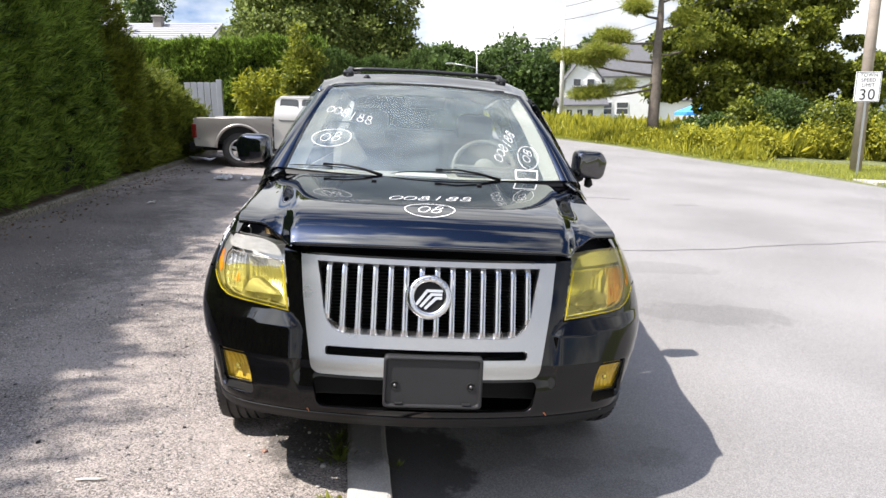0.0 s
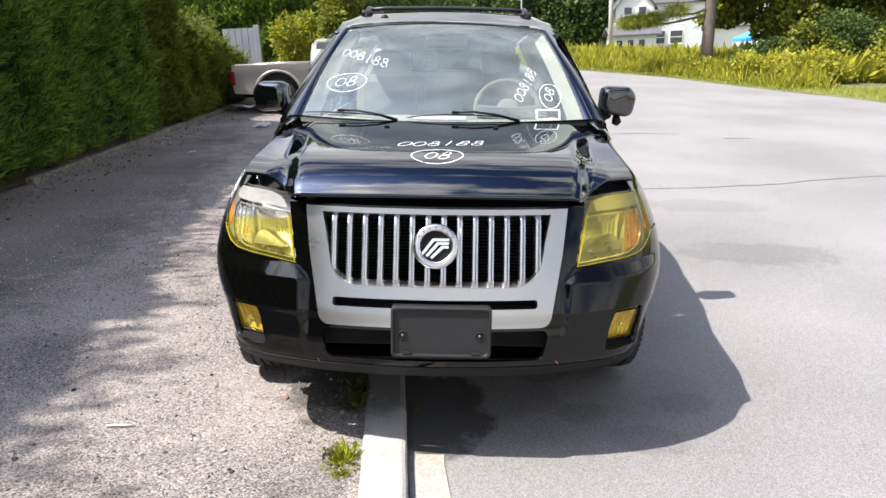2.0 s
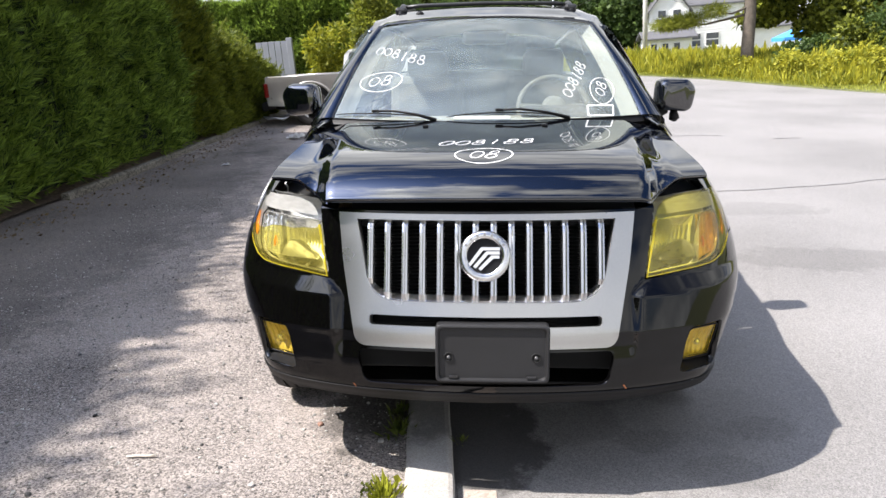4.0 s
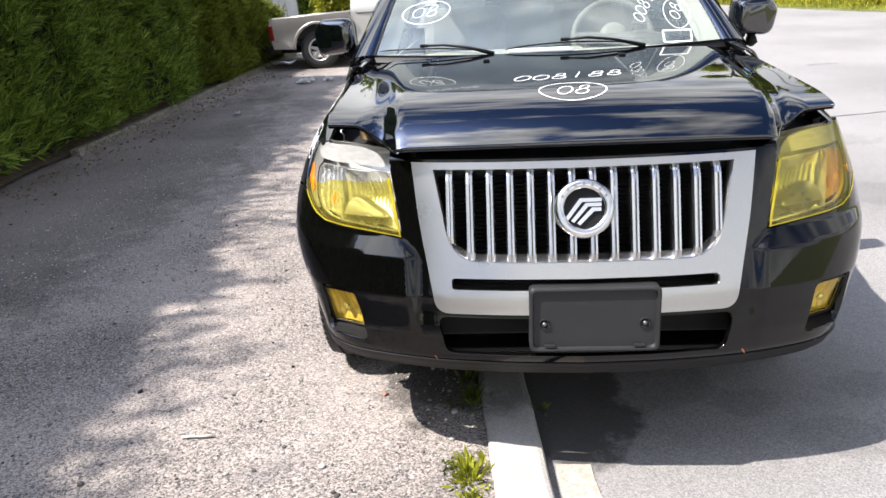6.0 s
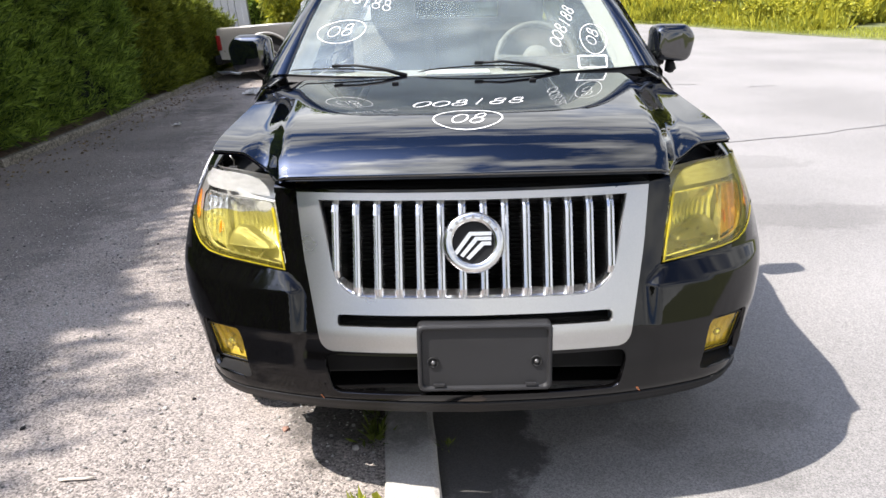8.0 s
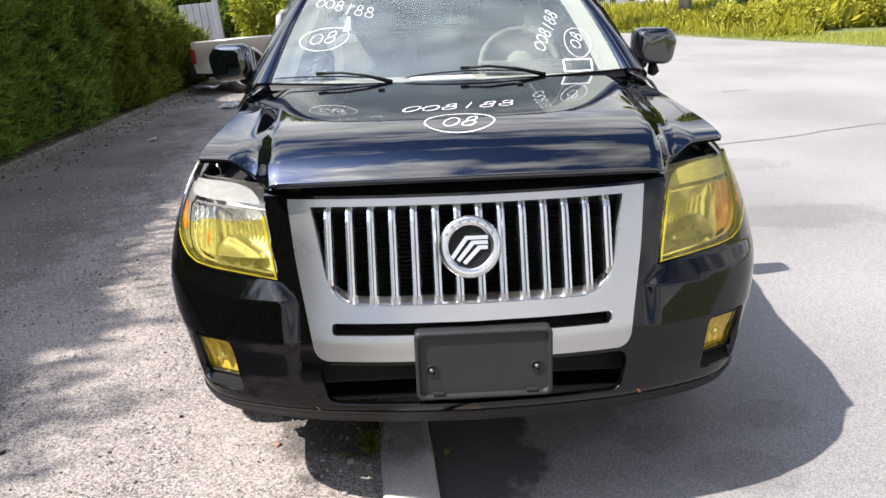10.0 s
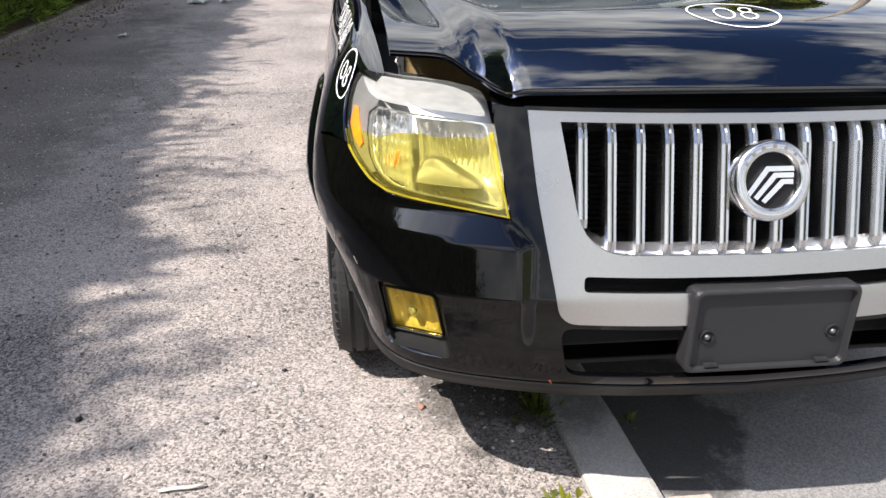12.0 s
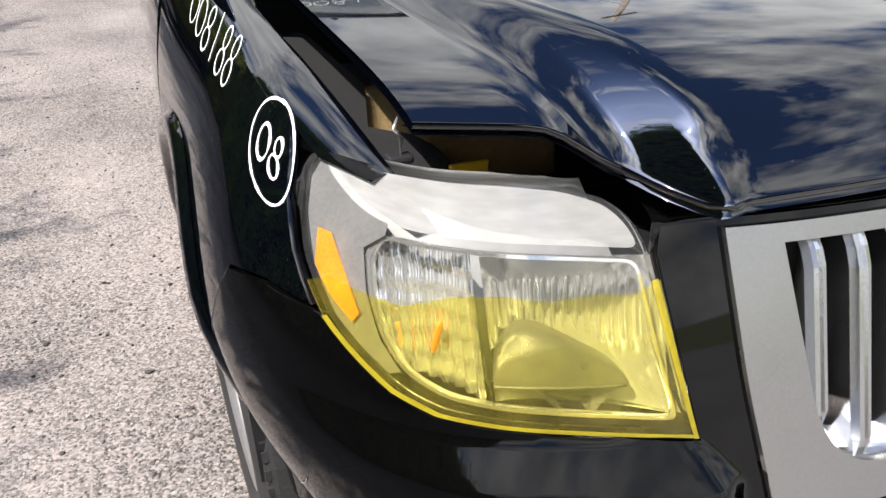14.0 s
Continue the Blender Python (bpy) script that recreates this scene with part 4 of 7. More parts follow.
    skin_part("film_fold", sided(front(fold), s), M["film_fold"], sheeted, step=0.012, thick=0.001, lift=0.004, label="doubled edge of the yellow film")
    side = [film[0], (film[0][0] + 0.0045, film[0][1]), (0.5285, 0.864), (0.522, 0.866)] if s < 0 else [film[0], (film[0][0] + 0.0055, film[0][1]), (0.532, 0.886), (0.525, 0.888)]
    skin_part("film_fold", sided(front(side), s), M["film_fold"], sheeted, step=0.012, thick=0.001, lift=0.0045)


both("headlamp", headlamp)


def fog_lamp(s):
    def lens(u, v):
        p = fog_lens(u, v)
        return Vector((p.x * s, p.y - 0.006 * (1 - (2 * u - 1) ** 2) * (1 - (2 * v - 1) ** 2), p.z))
    lamp = skin_part("fog_lamp", rounded([(0, 0), (1, 0), (1, 1), (0, 1)], 0.10), M["film"], step=0.09, thick=0.006, f=lens, label="yellow-filmed fog lamp")
    lamp.visible_shadow = False
    bm = bmesh.new()
    rows = []
    for k in range(37):
        row = []
        for j in range(25):
            a, b = k / 36, j / 24
            p = fog_lens(a, b)
            r = math.hypot((a - 0.5) * 1.05, b - 0.45)
            dip = 0.020 * smooth01(0.55, 0.05, r) + 0.004 * math.cos(k * math.pi / 3) * (1 if b > 0.5 else 0.4) * smooth01(0, 0.15, min(b, 1 - b))
            row.append(bm.verts.new((p.x * s, p.y + 0.014 + dip, p.z)))
        rows.append(row)
    for a, b in zip(rows, rows[1:]):
        for j in range(24):
            bm.faces.new((a[j], a[j + 1], b[j + 1], b[j]))
    part("reflector", bm, M["fogcell"], lamp, smooth=True)
    p = fog_lens(0.5, 0.45)
    bulb = lathe([(0.030, 0.011), (0.012, 0.012), (0.008, 0.008), (0.006, 0.0001)], 14, "Y")
    bulb.transform(Matrix.Translation((p.x * s, p.y, p.z)))
    part("bulb_cap", bulb, M["reflector"], lamp, smooth=True)
    rim = [fog_lens(a, b) + Vector((0, -0.002, 0)) for a, b in rounded([(0, 0), (1, 0), (1, 1), (0, 1)], 0.10)]
    part("lamp_rim", tube([(q.x * s, q.y, q.z) for q in rim], 0.0035, 6, closed=True), M["trim"], lamp, smooth=True)


both("fog_lamp", fog_lamp)

# dark parts behind the front; the bay block is added to stop light leaks
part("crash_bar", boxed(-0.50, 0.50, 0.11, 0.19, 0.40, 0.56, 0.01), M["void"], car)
part("bay_light_block", boxed(-0.60, 0.60, 0.28, 1.15, 0.34, 0.84, 0.03), M["void"], car)
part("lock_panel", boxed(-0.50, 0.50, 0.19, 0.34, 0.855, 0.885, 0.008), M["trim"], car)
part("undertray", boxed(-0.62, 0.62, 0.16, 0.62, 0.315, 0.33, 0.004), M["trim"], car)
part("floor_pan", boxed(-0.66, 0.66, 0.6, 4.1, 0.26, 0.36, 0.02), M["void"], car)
M["tab"] = material("yellow_tab", (0.75, 0.45, 0.02), 0.4, spread=0.1, bump=0.05)
M["tan"] = material("tan_lamp_back", (0.42, 0.30, 0.14), 0.5, spread=0.15, scale=20, fine=120, bump=0.1)


def lamp_back(s):
    if s < 0:
        wall, rows = bmesh.new(), []
        for k in range(13):
            t = k / 12
            x, y = -0.672 + 0.20 * t, 0.565 - 0.135 * math.sin(t * math.pi / 2)
            rows.append([wall.verts.new((x, y + 0.012 * (h - 0.86) / 0.1, h)) for h in (0.86, 0.90, 0.94, 0.972 - 0.02 * (1 - t) ** 4)])
        for a, b in zip(rows, rows[1:]):
            for q in range(3):
                wall.faces.new((a[q], b[q], b[q + 1], a[q + 1]))
        bmesh.ops.solidify(wall, geom=wall.faces[:], thickness=0.004)
        part("lamp_carrier", wall, M["tan"], car, "tan plastic lamp carrier", smooth=True)
        part("warning_tab", boxed(-0.622, -0.572, 0.418, 0.424, 0.880, 0.897, 0.002, Matrix.Identity(4)), M["tab"], car, "yellow plastic tab")
        part("hood_latch", tube([(-0.690, 0.40, 0.925), (-0.688, 0.40, 0.945), (-0.697, 0.40, 0.957), (-0.688, 0.405, 0.968)], 0.0028, 6), M["alloy"], car, smooth=True)
        part("latch_plate", boxed(-0.706, -0.676, 0.39, 0.41, 0.918, 0.928, 0.004), M["bracket"], car)
    part("wing_clip", boxed(min(s * 0.722, s * 0.742), max(s * 0.722, s * 0.742), 0.345, 0.40, 0.925, 0.943, 0.006), M["trim"], car)
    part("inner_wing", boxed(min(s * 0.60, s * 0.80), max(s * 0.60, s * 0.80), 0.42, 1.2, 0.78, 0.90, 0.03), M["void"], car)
    # rubber flap that keeps the wind off the tyre
    flap, rows = bmesh.new(), []
    for k in range(9):
        x = 0.60 + 0.185 * k / 8
        y, low = 0.37 + 0.09 * (k / 8) ** 2, 0.235 + 0.10 * max(0.0, k / 8 - 0.7) ** 1.5 + 0.012 * math.cos(k * 1.7)
        rows.append([flap.verts.new((s * x, y + d, z)) for d, z in ((0.0, 0.40), (0.0, low), (0.006, low), (0.006, 0.40))])
    for a, b in zip(rows, rows[1:]):
        for j in range(4):
            flap.faces.new((a[j], a[(j + 1) % 4], b[(j + 1) % 4], b[j]))
    flap.faces.new(rows[0])
    flap.faces.new(rows[-1])
    bmesh.ops.recalc_face_normals(flap, faces=flap.faces)
    part("air_deflector", flap, M["rubber"], car, smooth=False)


both("lamp_back", lamp_back)


# fenders
def fender_z(y):
    return 0.936 + 0.16 * (y - 0.32) if y < 0.6 else 0.981 + 0.105 * (y - 0.6)


def gap_x(y):
    return 0.722 + 0.03 * (y - 0.32) + 0.02 * smooth01(0.3, 0.9, y)


def fender(s):
    o = front([(0.811, 0.800), (0.815, 0.84), (0.807, 0.883), (0.795, 0.914)])
    ys = [0.50, 0.60, 0.75, 0.90, 1.05, 1.20, 1.32]
    o += [(UY(y, fender_z(y) - 0.022), fender_z(y) - 0.022) for y in ys]
    o += [(UY(1.335, 0.8), 0.8), (UY(1.345, 0.6), 0.6), (UY(1.36, 0.38), 0.38)]
    n = 18
    a0, a1 = math.atan2(0.02, 0.405), math.pi - math.atan2(0.235, 0.355)
    for k in range(n + 1):
        a = a0 + (a1 - a0) * k / n
        y, z = ARCH_Y + ARCH_R * math.cos(a), ARCH_Z + ARCH_R * math.sin(a)
        o.append((UY(y, z), z))
    o += [(UY(0.50, 0.778), 0.778), (UY(0.42, 0.797), 0.797)]
    fen = skin_part("fender", sided(o, s), M["paint"], step=0.03, thick=0.012, out=(s, -0.3, 0.2))
    def top(y, t):
        z0 = fender_z(y) - 0.022
        a = Vector(skin(UY(y, z0), z0))
        c = Vector((gap_x(y), y, fender_z(y) + 0.004))
        b = Vector((a.x * 0.62 + c.x * 0.38, y, fender_z(y) + 0.004))
        p = (1 - t) ** 2 * a + 2 * t * (1 - t) * b + t * t * c
        return Vector((p.x * s, p.y, p.z))
    skin_part("fender_top", [(0.335, 0.35), (0.42, 0.0), (1.32, 0.0), (1.32, 1.0), (0.325, 1.0)], M["paint"], fen, step=0.06, thick=0.008, f=top, out=(0, 0, 1))
    # flare round the wheel arch
    rings = []
    bm = bmesh.new()
    for k in range(29):
        a = math.pi * 1.02 * k / 28 - 0.02
        rr = []
        for dr, off in ((0.034, 0.001), (0.024, 0.012), (0.008, 0.017), (-0.006, 0.010), (-0.010, -0.05)):
            y, z = ARCH_Y + (ARCH_R + dr) * math.cos(a), ARCH_Z + (ARCH_R + dr) * math.sin(a)
            p = Vector(skin(UY(y, z), z))
            rr.append(bm.verts.new(((p.x + off) * s, p.y, p.z)))
        rings.append(rr)
    for a, b in zip(rings, rings[1:]):
        for j in range(4):
            bm.faces.new((a[j], a[j + 1], b[j + 1], b[j]))
    bmesh.ops.recalc_face_normals(bm, faces=bm.faces)
    part("arch_trim", bm, M["paint"], fen, smooth=True)
    liner = lathe([(0.62, 0.41), (0.88, 0.415), (0.88, 0.40)], 40, "X")
    liner.transform(Matrix.Translation((0, ARCH_Y, ARCH_Z)))
    if s < 0:
        liner.transform(Matrix.Diagonal((-1, 1, 1, 1)))
    bmesh.ops.delete(liner, geom=[v for v in liner.verts if v.co.z < 0.30], context="VERTS")
    part("wheel_liner", liner, M["void"], fen)


both("fender", fender)


# hood
def hood_front(x):
    a = abs(x)
    if a < 0.497:
        return 0.098 + 0.14 * a * a
    if a < 0.54:
        return 0.1326 + (a - 0.497) * 1.9
    return 0.2143 + (a - 0.54) * 0.52


def hood_z(x, y):
    a = abs(x)
    crease = 0.503 + 0.13 * (y - 0.14)
    z = 1.068 + 0.052 * (y - 0.29) - 0.014 * (a / 0.6) ** 2
    z -= (0.030 - 0.012 * smooth01(0.4, 1.0, y)) * smooth01(crease - 0.032, crease + 0.062, a)
    d = max(0.0, y - hood_front(a))
    z -= (0.072 * smooth01(0.62, 0.49, a) + 0.022) * math.exp(-d / 0.075)
    return z


def hood_f(x, y):
    return (x, y, hood_z(x, y))


xs = [-0.712 + 1.424 * k / 96 for k in range(97)]
o = [(x, hood_front(x)) for x in xs] + [(0.720, 0.5), (0.735, 0.9), (0.742, 1.16)] + [(0.742 * (1 - k / 12), 1.16 - 0.10 * (1 - (1 - k / 12) ** 2)) for k in range(1, 24)] + [(-0.742, 1.16), (-0.735, 0.9), (-0.720, 0.5)]


def hood_mesh():
    """The hood as a grid whose columns run along the two creases, so that it shines without ripples."""
    cols = [1 - (1 - k / 16) ** 1.8 for k in range(16)] + [1 + 0.9 * (k / 14) ** 1.5 for k in range(14)] + [1.9 + 0.1 * k / 3 for k in range(4)]
    cols = [-c for c in cols[:0:-1]] + cols
    rows = [(k / 44) ** 1.8 for k in range(45)]
    spots = []
    for t in rows:
        line = []
        for c in cols:
            a, y = abs(c), 0.2 + 0.9 * t
            for _ in range(12):
                crease, rim = 0.503 + 0.13 * (y - 0.14), 0.712 + 0.032 * max(0.0, y - 0.3)
                x = a * crease if a <= 1 else crease + (a - 1) * (rim - crease)
                back = 1.16 - 0.10 * (1 - (x / 0.742) ** 2)
                y = hood_front(x) + (back - hood_front(x)) * t
            line.append((math.copysign(x, c), y))
        spots.append(line)
    me = bpy.data.meshes.new("hood")
    n, m = len(rows), len(cols)
    up = [grad(hood_f, *p) for line in spots for p in line]
    up = [v if v.z > 0 else -v for v in up]
    top = [Vector(hood_f(*p)) for line in spots for p in line]
    verts = top + [p - Vector((0, 0, 0.012)) for p in top]
    faces = []
    for j in range(n - 1):
        for i in range(m - 1):
            q = (j * m + i, j * m + i + 1, (j + 1) * m + i + 1, (j + 1) * m + i)
            faces += [q, tuple(v + n * m for v in q[::-1])]
    me.from_pydata([tuple(v) for v in verts], [], faces)
    me.polygons.foreach_set("use_smooth", [True] * len(me.polygons))
    me.update()
    me.normals_split_custom_set_from_vertices([tuple(v) for v in up] + [tuple(-v) for v in up])
    return me


hood = mesh_part("hood", hood_mesh(), M["paint"], car, "black hood standing ajar")
bm = bmesh.new()
rings = []
for x in xs:
    y, z = hood_front(x), hood_z(x, hood_front(x))
    rings.append([bm.verts.new((x, y + a, z - b)) for a, b in ((0.0, 0.001), (-0.001, 0.004), (0.003, 0.008), (0.03, 0.012))])
for a, b in zip(rings, rings[1:]):
    for j in range(3):
        bm.faces.new((a[j], a[j + 1], b[j + 1], b[j]))
bmesh.ops.recalc_face_normals(bm, faces=bm.faces)
part("hood_lip", bm, M["paint"], hood, smooth=True)
o2 = [(x * 0.975, hood_front(x) + 0.03) for x in xs] + [(0.70, 0.6), (0.70, 1.1), (-0.70, 1.1), (-0.70, 0.6)]
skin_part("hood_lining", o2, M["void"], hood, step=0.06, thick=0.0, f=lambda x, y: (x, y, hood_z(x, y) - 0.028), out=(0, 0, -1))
for x in (-0.245, 0.245):
    nz = boxed(x - 0.012, x + 0.012, 0.905, 0.925, hood_z(x, 0.915) - 0.002, hood_z(x, 0.915) + 0.007, 0.003)
    part("washer_nozzle", nz, M["trim"], hood)

# windscreen, pillars, roof
def screen(a, t):
    low = Vector((0.715 * a, 1.103 + 0.15 * a * a, 1.101 + 0.008 * a * a))
    high = Vector((0.560 * a, 1.86 + 0.09 * a * a, 1.575 - 0.030 * a * a))
    return low.lerp(high, t) + Vector((0, -0.018, 0.028)) * 4 * t * (1 - t)


windscreen = skin_part("windscreen", [(-1, 0), (1, 0), (1, 1), (-1, 1)], M["glass"], step=0.08, thick=0.0, f=screen, out=(0, -1, 1), label="windscreen with white stock numbers")
windscreen.visible_shadow = False
bm = bmesh.new()
rings = []
for k in range(25):
    a = -1 + 2 * k / 24
    rings.append([bm.verts.new(Vector((0.735 * a, 1.07 + 0.15 * a * a, 1.085)).lerp(screen(a, 0.004), q) + Vector((0, 0, -0.020 * 4 * q * (1 - q)))) for q in (0, 0.25, 0.5, 0.75, 1)])
for a, b in zip(rings, rings[1:]):
    for j in range(4):
        bm.faces.new((a[j], b[j], b[j + 1], a[j + 1]))
part("cowl", bm, M["trim"], car, smooth=True)
for e, f0, f1, name in ((0.0, -1, 1, "screen_seal"), (1.0, -1, 1, "screen_seal")):
    part(name, tube([Vector(screen(f0 + (f1 - f0) * k / 20, e)) for k in range(21)], 0.0035 if e == 0.0 else 0.008, 6), M["trim"], car, smooth=True)


def pillar(s):
    bm = bmesh.new()
    rings = []
    for k in range(17):
        t = k / 16
        i = Vector(screen(s * 0.985, t))
        o = Vector((s * (0.845 - 0.20 * t), 1.36 + 0.66 * t, 1.055 + 0.50 * t - 0.03 * t * t))
        mid = i.lerp(o, 0.55) + Vector((s * 0.028, -0.02, 0.022)) * (1 - 0.75 * t)
        ring = [i + Vector((0, 0.004, -0.006)), i + Vector((s * 0.006, -0.004, 0.004)), i.lerp(mid, 0.5) + Vector((s * 0.006, -0.006, 0.006)), mid, mid.lerp(o, 0.5) + Vector((s * 0.006, 0, 0.006)), o, o + Vector((-s * 0.03, 0.02, -0.02))]
        rings.append([bm.verts.new(v) for v in ring])
    for a, b in zip(rings, rings[1:]):
        for j in range(6):
            bm.faces.new((a[j], a[j + 1], b[j + 1], b[j]))
    bmesh.ops.recalc_face_normals(bm, faces=bm.faces)
    part("windscreen_pillar", bm, M["paint"], car, smooth=True)


both("pillar", pillar)


for s in (-1, 1):
    bm = bmesh.new()
    rows = []
    for k in range(13):
        t = k / 12
        rows.append([bm.verts.new(Vector(screen(s * e, t)) + Vector((0, d, -d * 0.6))) for e, d in ((0.99, 0.012), (0.95, 0.035), (0.90, 0.07))])
    for a, b in zip(rows, rows[1:]):
        for t in range(2):
            bm.faces.new((a[t], a[t + 1], b[t + 1], b[t]))
    part("pillar_trim", bm, M["cream"], car, smooth=True)


for s in (-1, 1):
    corner = [Vector(v) for v in ((0.735, 1.06, 1.085), (0.716, 1.252, 1.106), (0.848, 1.37, 1.058), (0.820, 1.13, 1.030))]
    def filler(a, b):
        q = corner[0].lerp(corner[1], b).lerp(corner[3].lerp(corner[2], b), a)
        return Vector((q.x * s, q.y, q.z + 0.022 * math.sin(math.pi * min(1.0, a)) * (1 - 0.5 * a)))
    skin_part("cowl_corner", [(0, 0), (1, 0), (1, 1), (0, 1)], M["paint"], step=0.08, thick=0.006, f=filler, out=(0, 0, 1))


def roof_f(a, y):
    w = 0.640 + 0.015 * smooth01(1.9, 2.6, y) - 0.05 * smooth01(3.6, 4.2, y)
    b = abs(a)
    z = 1.577 + 0.092 * smooth01(1.78, 2.42, y) - 0.07 * smooth01(3.2, 4.3, y) - 0.034 * b ** 2 - 0.030 * smooth01(0.8, 1.0, b)
    return (w * a, y + 0.09 * a * a * smooth01(2.3, 1.8, y), z)


roof = skin_part("roof", [(-1, 1.86), (1, 1.86), (1, 4.15), (-1, 4.15)], M["paint"], step=0.09, thick=0.02, f=roof_f, out=(0, 0, 1))
skin_part("headliner", [(-0.95, 1.9), (0.95, 1.9), (0.95, 4.1), (-0.95, 4.1)], M["cream"], roof, step=0.2, thick=0.0, f=lambda a, y: Vector(roof_f(a, y)) + Vector((0, 0, -0.035)), out=(0, 0, -1))
ant = lathe([(0, 0.022), (0.006, 0.022), (0.014, 0.015), (0.02, 0.006), (0.021, 0.0001)], 16, "Z")
ant.transform(Matrix.Translation((-0.36, 2.02, 1.606)))
part("aerial_foot", ant, M["trim"], roof, smooth=True)
M["rack"] = material("black_rack", (0.012, 0.012, 0.013), 0.4, spread=0.2, bump=0.05)
for s in (-1, 1):
    rail = part("roof_rail", tube([(s * 0.50, 2.26, 1.62), (s * 0.497, 2.30, 1.652), (s * 0.495, 2.40, 1.677), (s * 0.495, 2.9, 1.690), (s * 0.495, 3.6, 1.680), (s * 0.497, 3.75, 1.645), (s * 0.50, 3.8, 1.60)], 0.017, 8), M["rack"], roof, smooth=True)
    part("rack_foot", boxed(s * 0.497 - 0.035, s * 0.497 + 0.035, 2.26, 2.50, 1.625, 1.664, 0.016), M["rack"], rail)
for y in (2.44,):
    part("rack_bar", tube([(-0.51, y, 1.672), (-0.40, y, 1.683), (0, y, 1.690), (0.40, y, 1.683), (0.51, y, 1.672)], 0.012, 8), M["rack"], roof, smooth=True)


# sides and back
def side_z(y):
    return 1.045 + 0.03 * smooth01(1.3, 4.0, y)


def door(s, y0, y1, cut):
    o = [(UY(y0 + 0.004, 1.0), side_z(y0)), (UY(y1 - 0.004, 1.0), side_z(y1)), (UY(y1 - 0.004, 0.7), 0.7), (UY(y1 - cut, 0.38), 0.38), (UY(y0 + 0.02, 0.38), 0.38), (UY(y0, 0.7), 0.7)]
    d = skin_part("door", sided(o, s), M["paint"], step=0.08, thick=0.02, out=(s, 0, 0.2))
    h = boxed(-0.01, 0.022, -0.10, 0.10, -0.014, 0.014, 0.008)
    p = Vector(skin(UY(y1 - 0.17, 0.93), 0.93))
    h.transform(Matrix.Translation((p.x * s, p.y, p.z)) @ Matrix.Diagonal((s, 1, 1, 1)))
    part("door_handle", h, M["paint"], d)
    if y0 < 2:
        b = lathe([(0, 0.024), (0.012, 0.022), (0.016, 0.012), (0.016, 0.0001)], 20, "X")
        b.transform(Matrix.Translation((0.0, 0, 0)))
        q = Vector(skin(UY(2.12, 0.9), 0.9))
        b.transform(Matrix.Translation((q.x * s, q.y, 0.9)) @ Matrix.Diagonal((s, 1, 1, 1)))
        part("lock", b, M["alloy"], d, smooth=True)
    glass = bmesh.new()
    yy0, yy1 = max(y0 + 0.03, 1.42), y1 - 0.03
    lo, hi = [], []
    for k in range(7):
        y = yy0 + (yy1 - yy0) * k / 6
        top = min(1.535, 1.10 + (y - 1.36) * 0.78) if y0 < 2 else 1.535
        x0 = skin(UY(y, 1.04), 1.04)[0] - 0.015
        lo.append(glass.verts.new((s * x0, y, 1.045)))
        hi.append(glass.verts.new((s * (x0 + (0.655 - x0) * (top - 1.045) / 0.49), y, top)))
    for k in range(6):
        glass.faces.new((lo[k], lo[k + 1], hi[k + 1], hi[k]))
    part("side_window", glass, M["dark_glass"] if y0 > 2 else M["glass"], d).visible_shadow = False
    post = bmesh.new()
    x0 = skin(UY(y1, 1.04), 1.04)[0] - 0.01
    vs = [post.verts.new(v) for v in ((s * x0, y1 - 0.04, 1.04), (s * x0, y1 + 0.04, 1.04), (s * 0.648, y1 + 0.03, 1.56), (s * 0.648, y1 - 0.03, 1.56))]
    post.faces.new(vs)
    bmesh.ops.solidify(post, geom=post.faces[:], thickness=0.03)
    part("window_post", post, M["trim"], d)


for s in (-1, 1):
    door(s, 1.365, 2.34, 0.0)
    door(s, 2.345, 3.20, 0.22)
    o = [(UY(3.205, 1.0), side_z(3.2)), (UY(4.1, 1.0), side_z(4.1)), (UY(4.1, 0.7), 0.45), (UY(4.02, 0.45), 0.40)]
    for k in range(15):
        a = 0.12 + (math.pi - 0.12 - 0.75) * k / 14
        o.append((UY(3.575 + 0.42 * math.cos(a), 0.5), 0.355 + 0.42 * math.sin(a)))
    o += [(UY(3.205, 0.7), 0.70)]
    q = skin_part("quarter_panel", sided(o, s), M["paint"], step=0.08, thick=0.02, out=(s, 0.3, 0.2))
    top = bmesh.new()
    vs = [top.verts.new(v) for v in ((s * 0.865, 3.22, 1.06), (s * 0.82, 4.1, 1.07), (s * 0.60, 4.05, 1.53), (s * 0.645, 3.25, 1.56))]
    top.faces.new(vs)
    bmesh.ops.solidify(top, geom=top.faces[:], thickness=0.02)
    part("rear_side_window", top, M["dark_glass"], q)
    part("sill", boxed(min(s * 0.78, s * 0.885), max(s * 0.78, s * 0.885), 1.38, 3.1, 0.27, 0.37, 0.02), M["trim"], car)
    part("roof_frame", tube([(s * 0.635, 1.98, 1.505), (s * 0.65, 2.3, 1.555), (s * 0.655, 2.6, 1.572), (s * 0.645, 3.3, 1.57), (s * 0.60, 4.05, 1.50)], 0.024, 8), M["paint"], car, smooth=True)
    tl = boxed(min(s * 0.70, s * 0.86), max(s * 0.70, s * 0.86), 4.13, 4.26, 0.80, 1.05, 0.03)
    M.setdefault("tail", material("red_tail_lens", (0.16, 0.008, 0.008), 0.2, spread=0.1, bump=0.0, coat=0.6))
    part("tail_lamp", tl, M["tail"], car)
gate = part("tailgate", boxed(-0.72, 0.72, 4.20, 4.30, 0.62, 1.06, 0.04), M["paint"], car)
part("rear_bumper", boxed(-0.84, 0.84, 4.12, 4.40, 0.36, 0.62, 0.06), M["trim"], car)
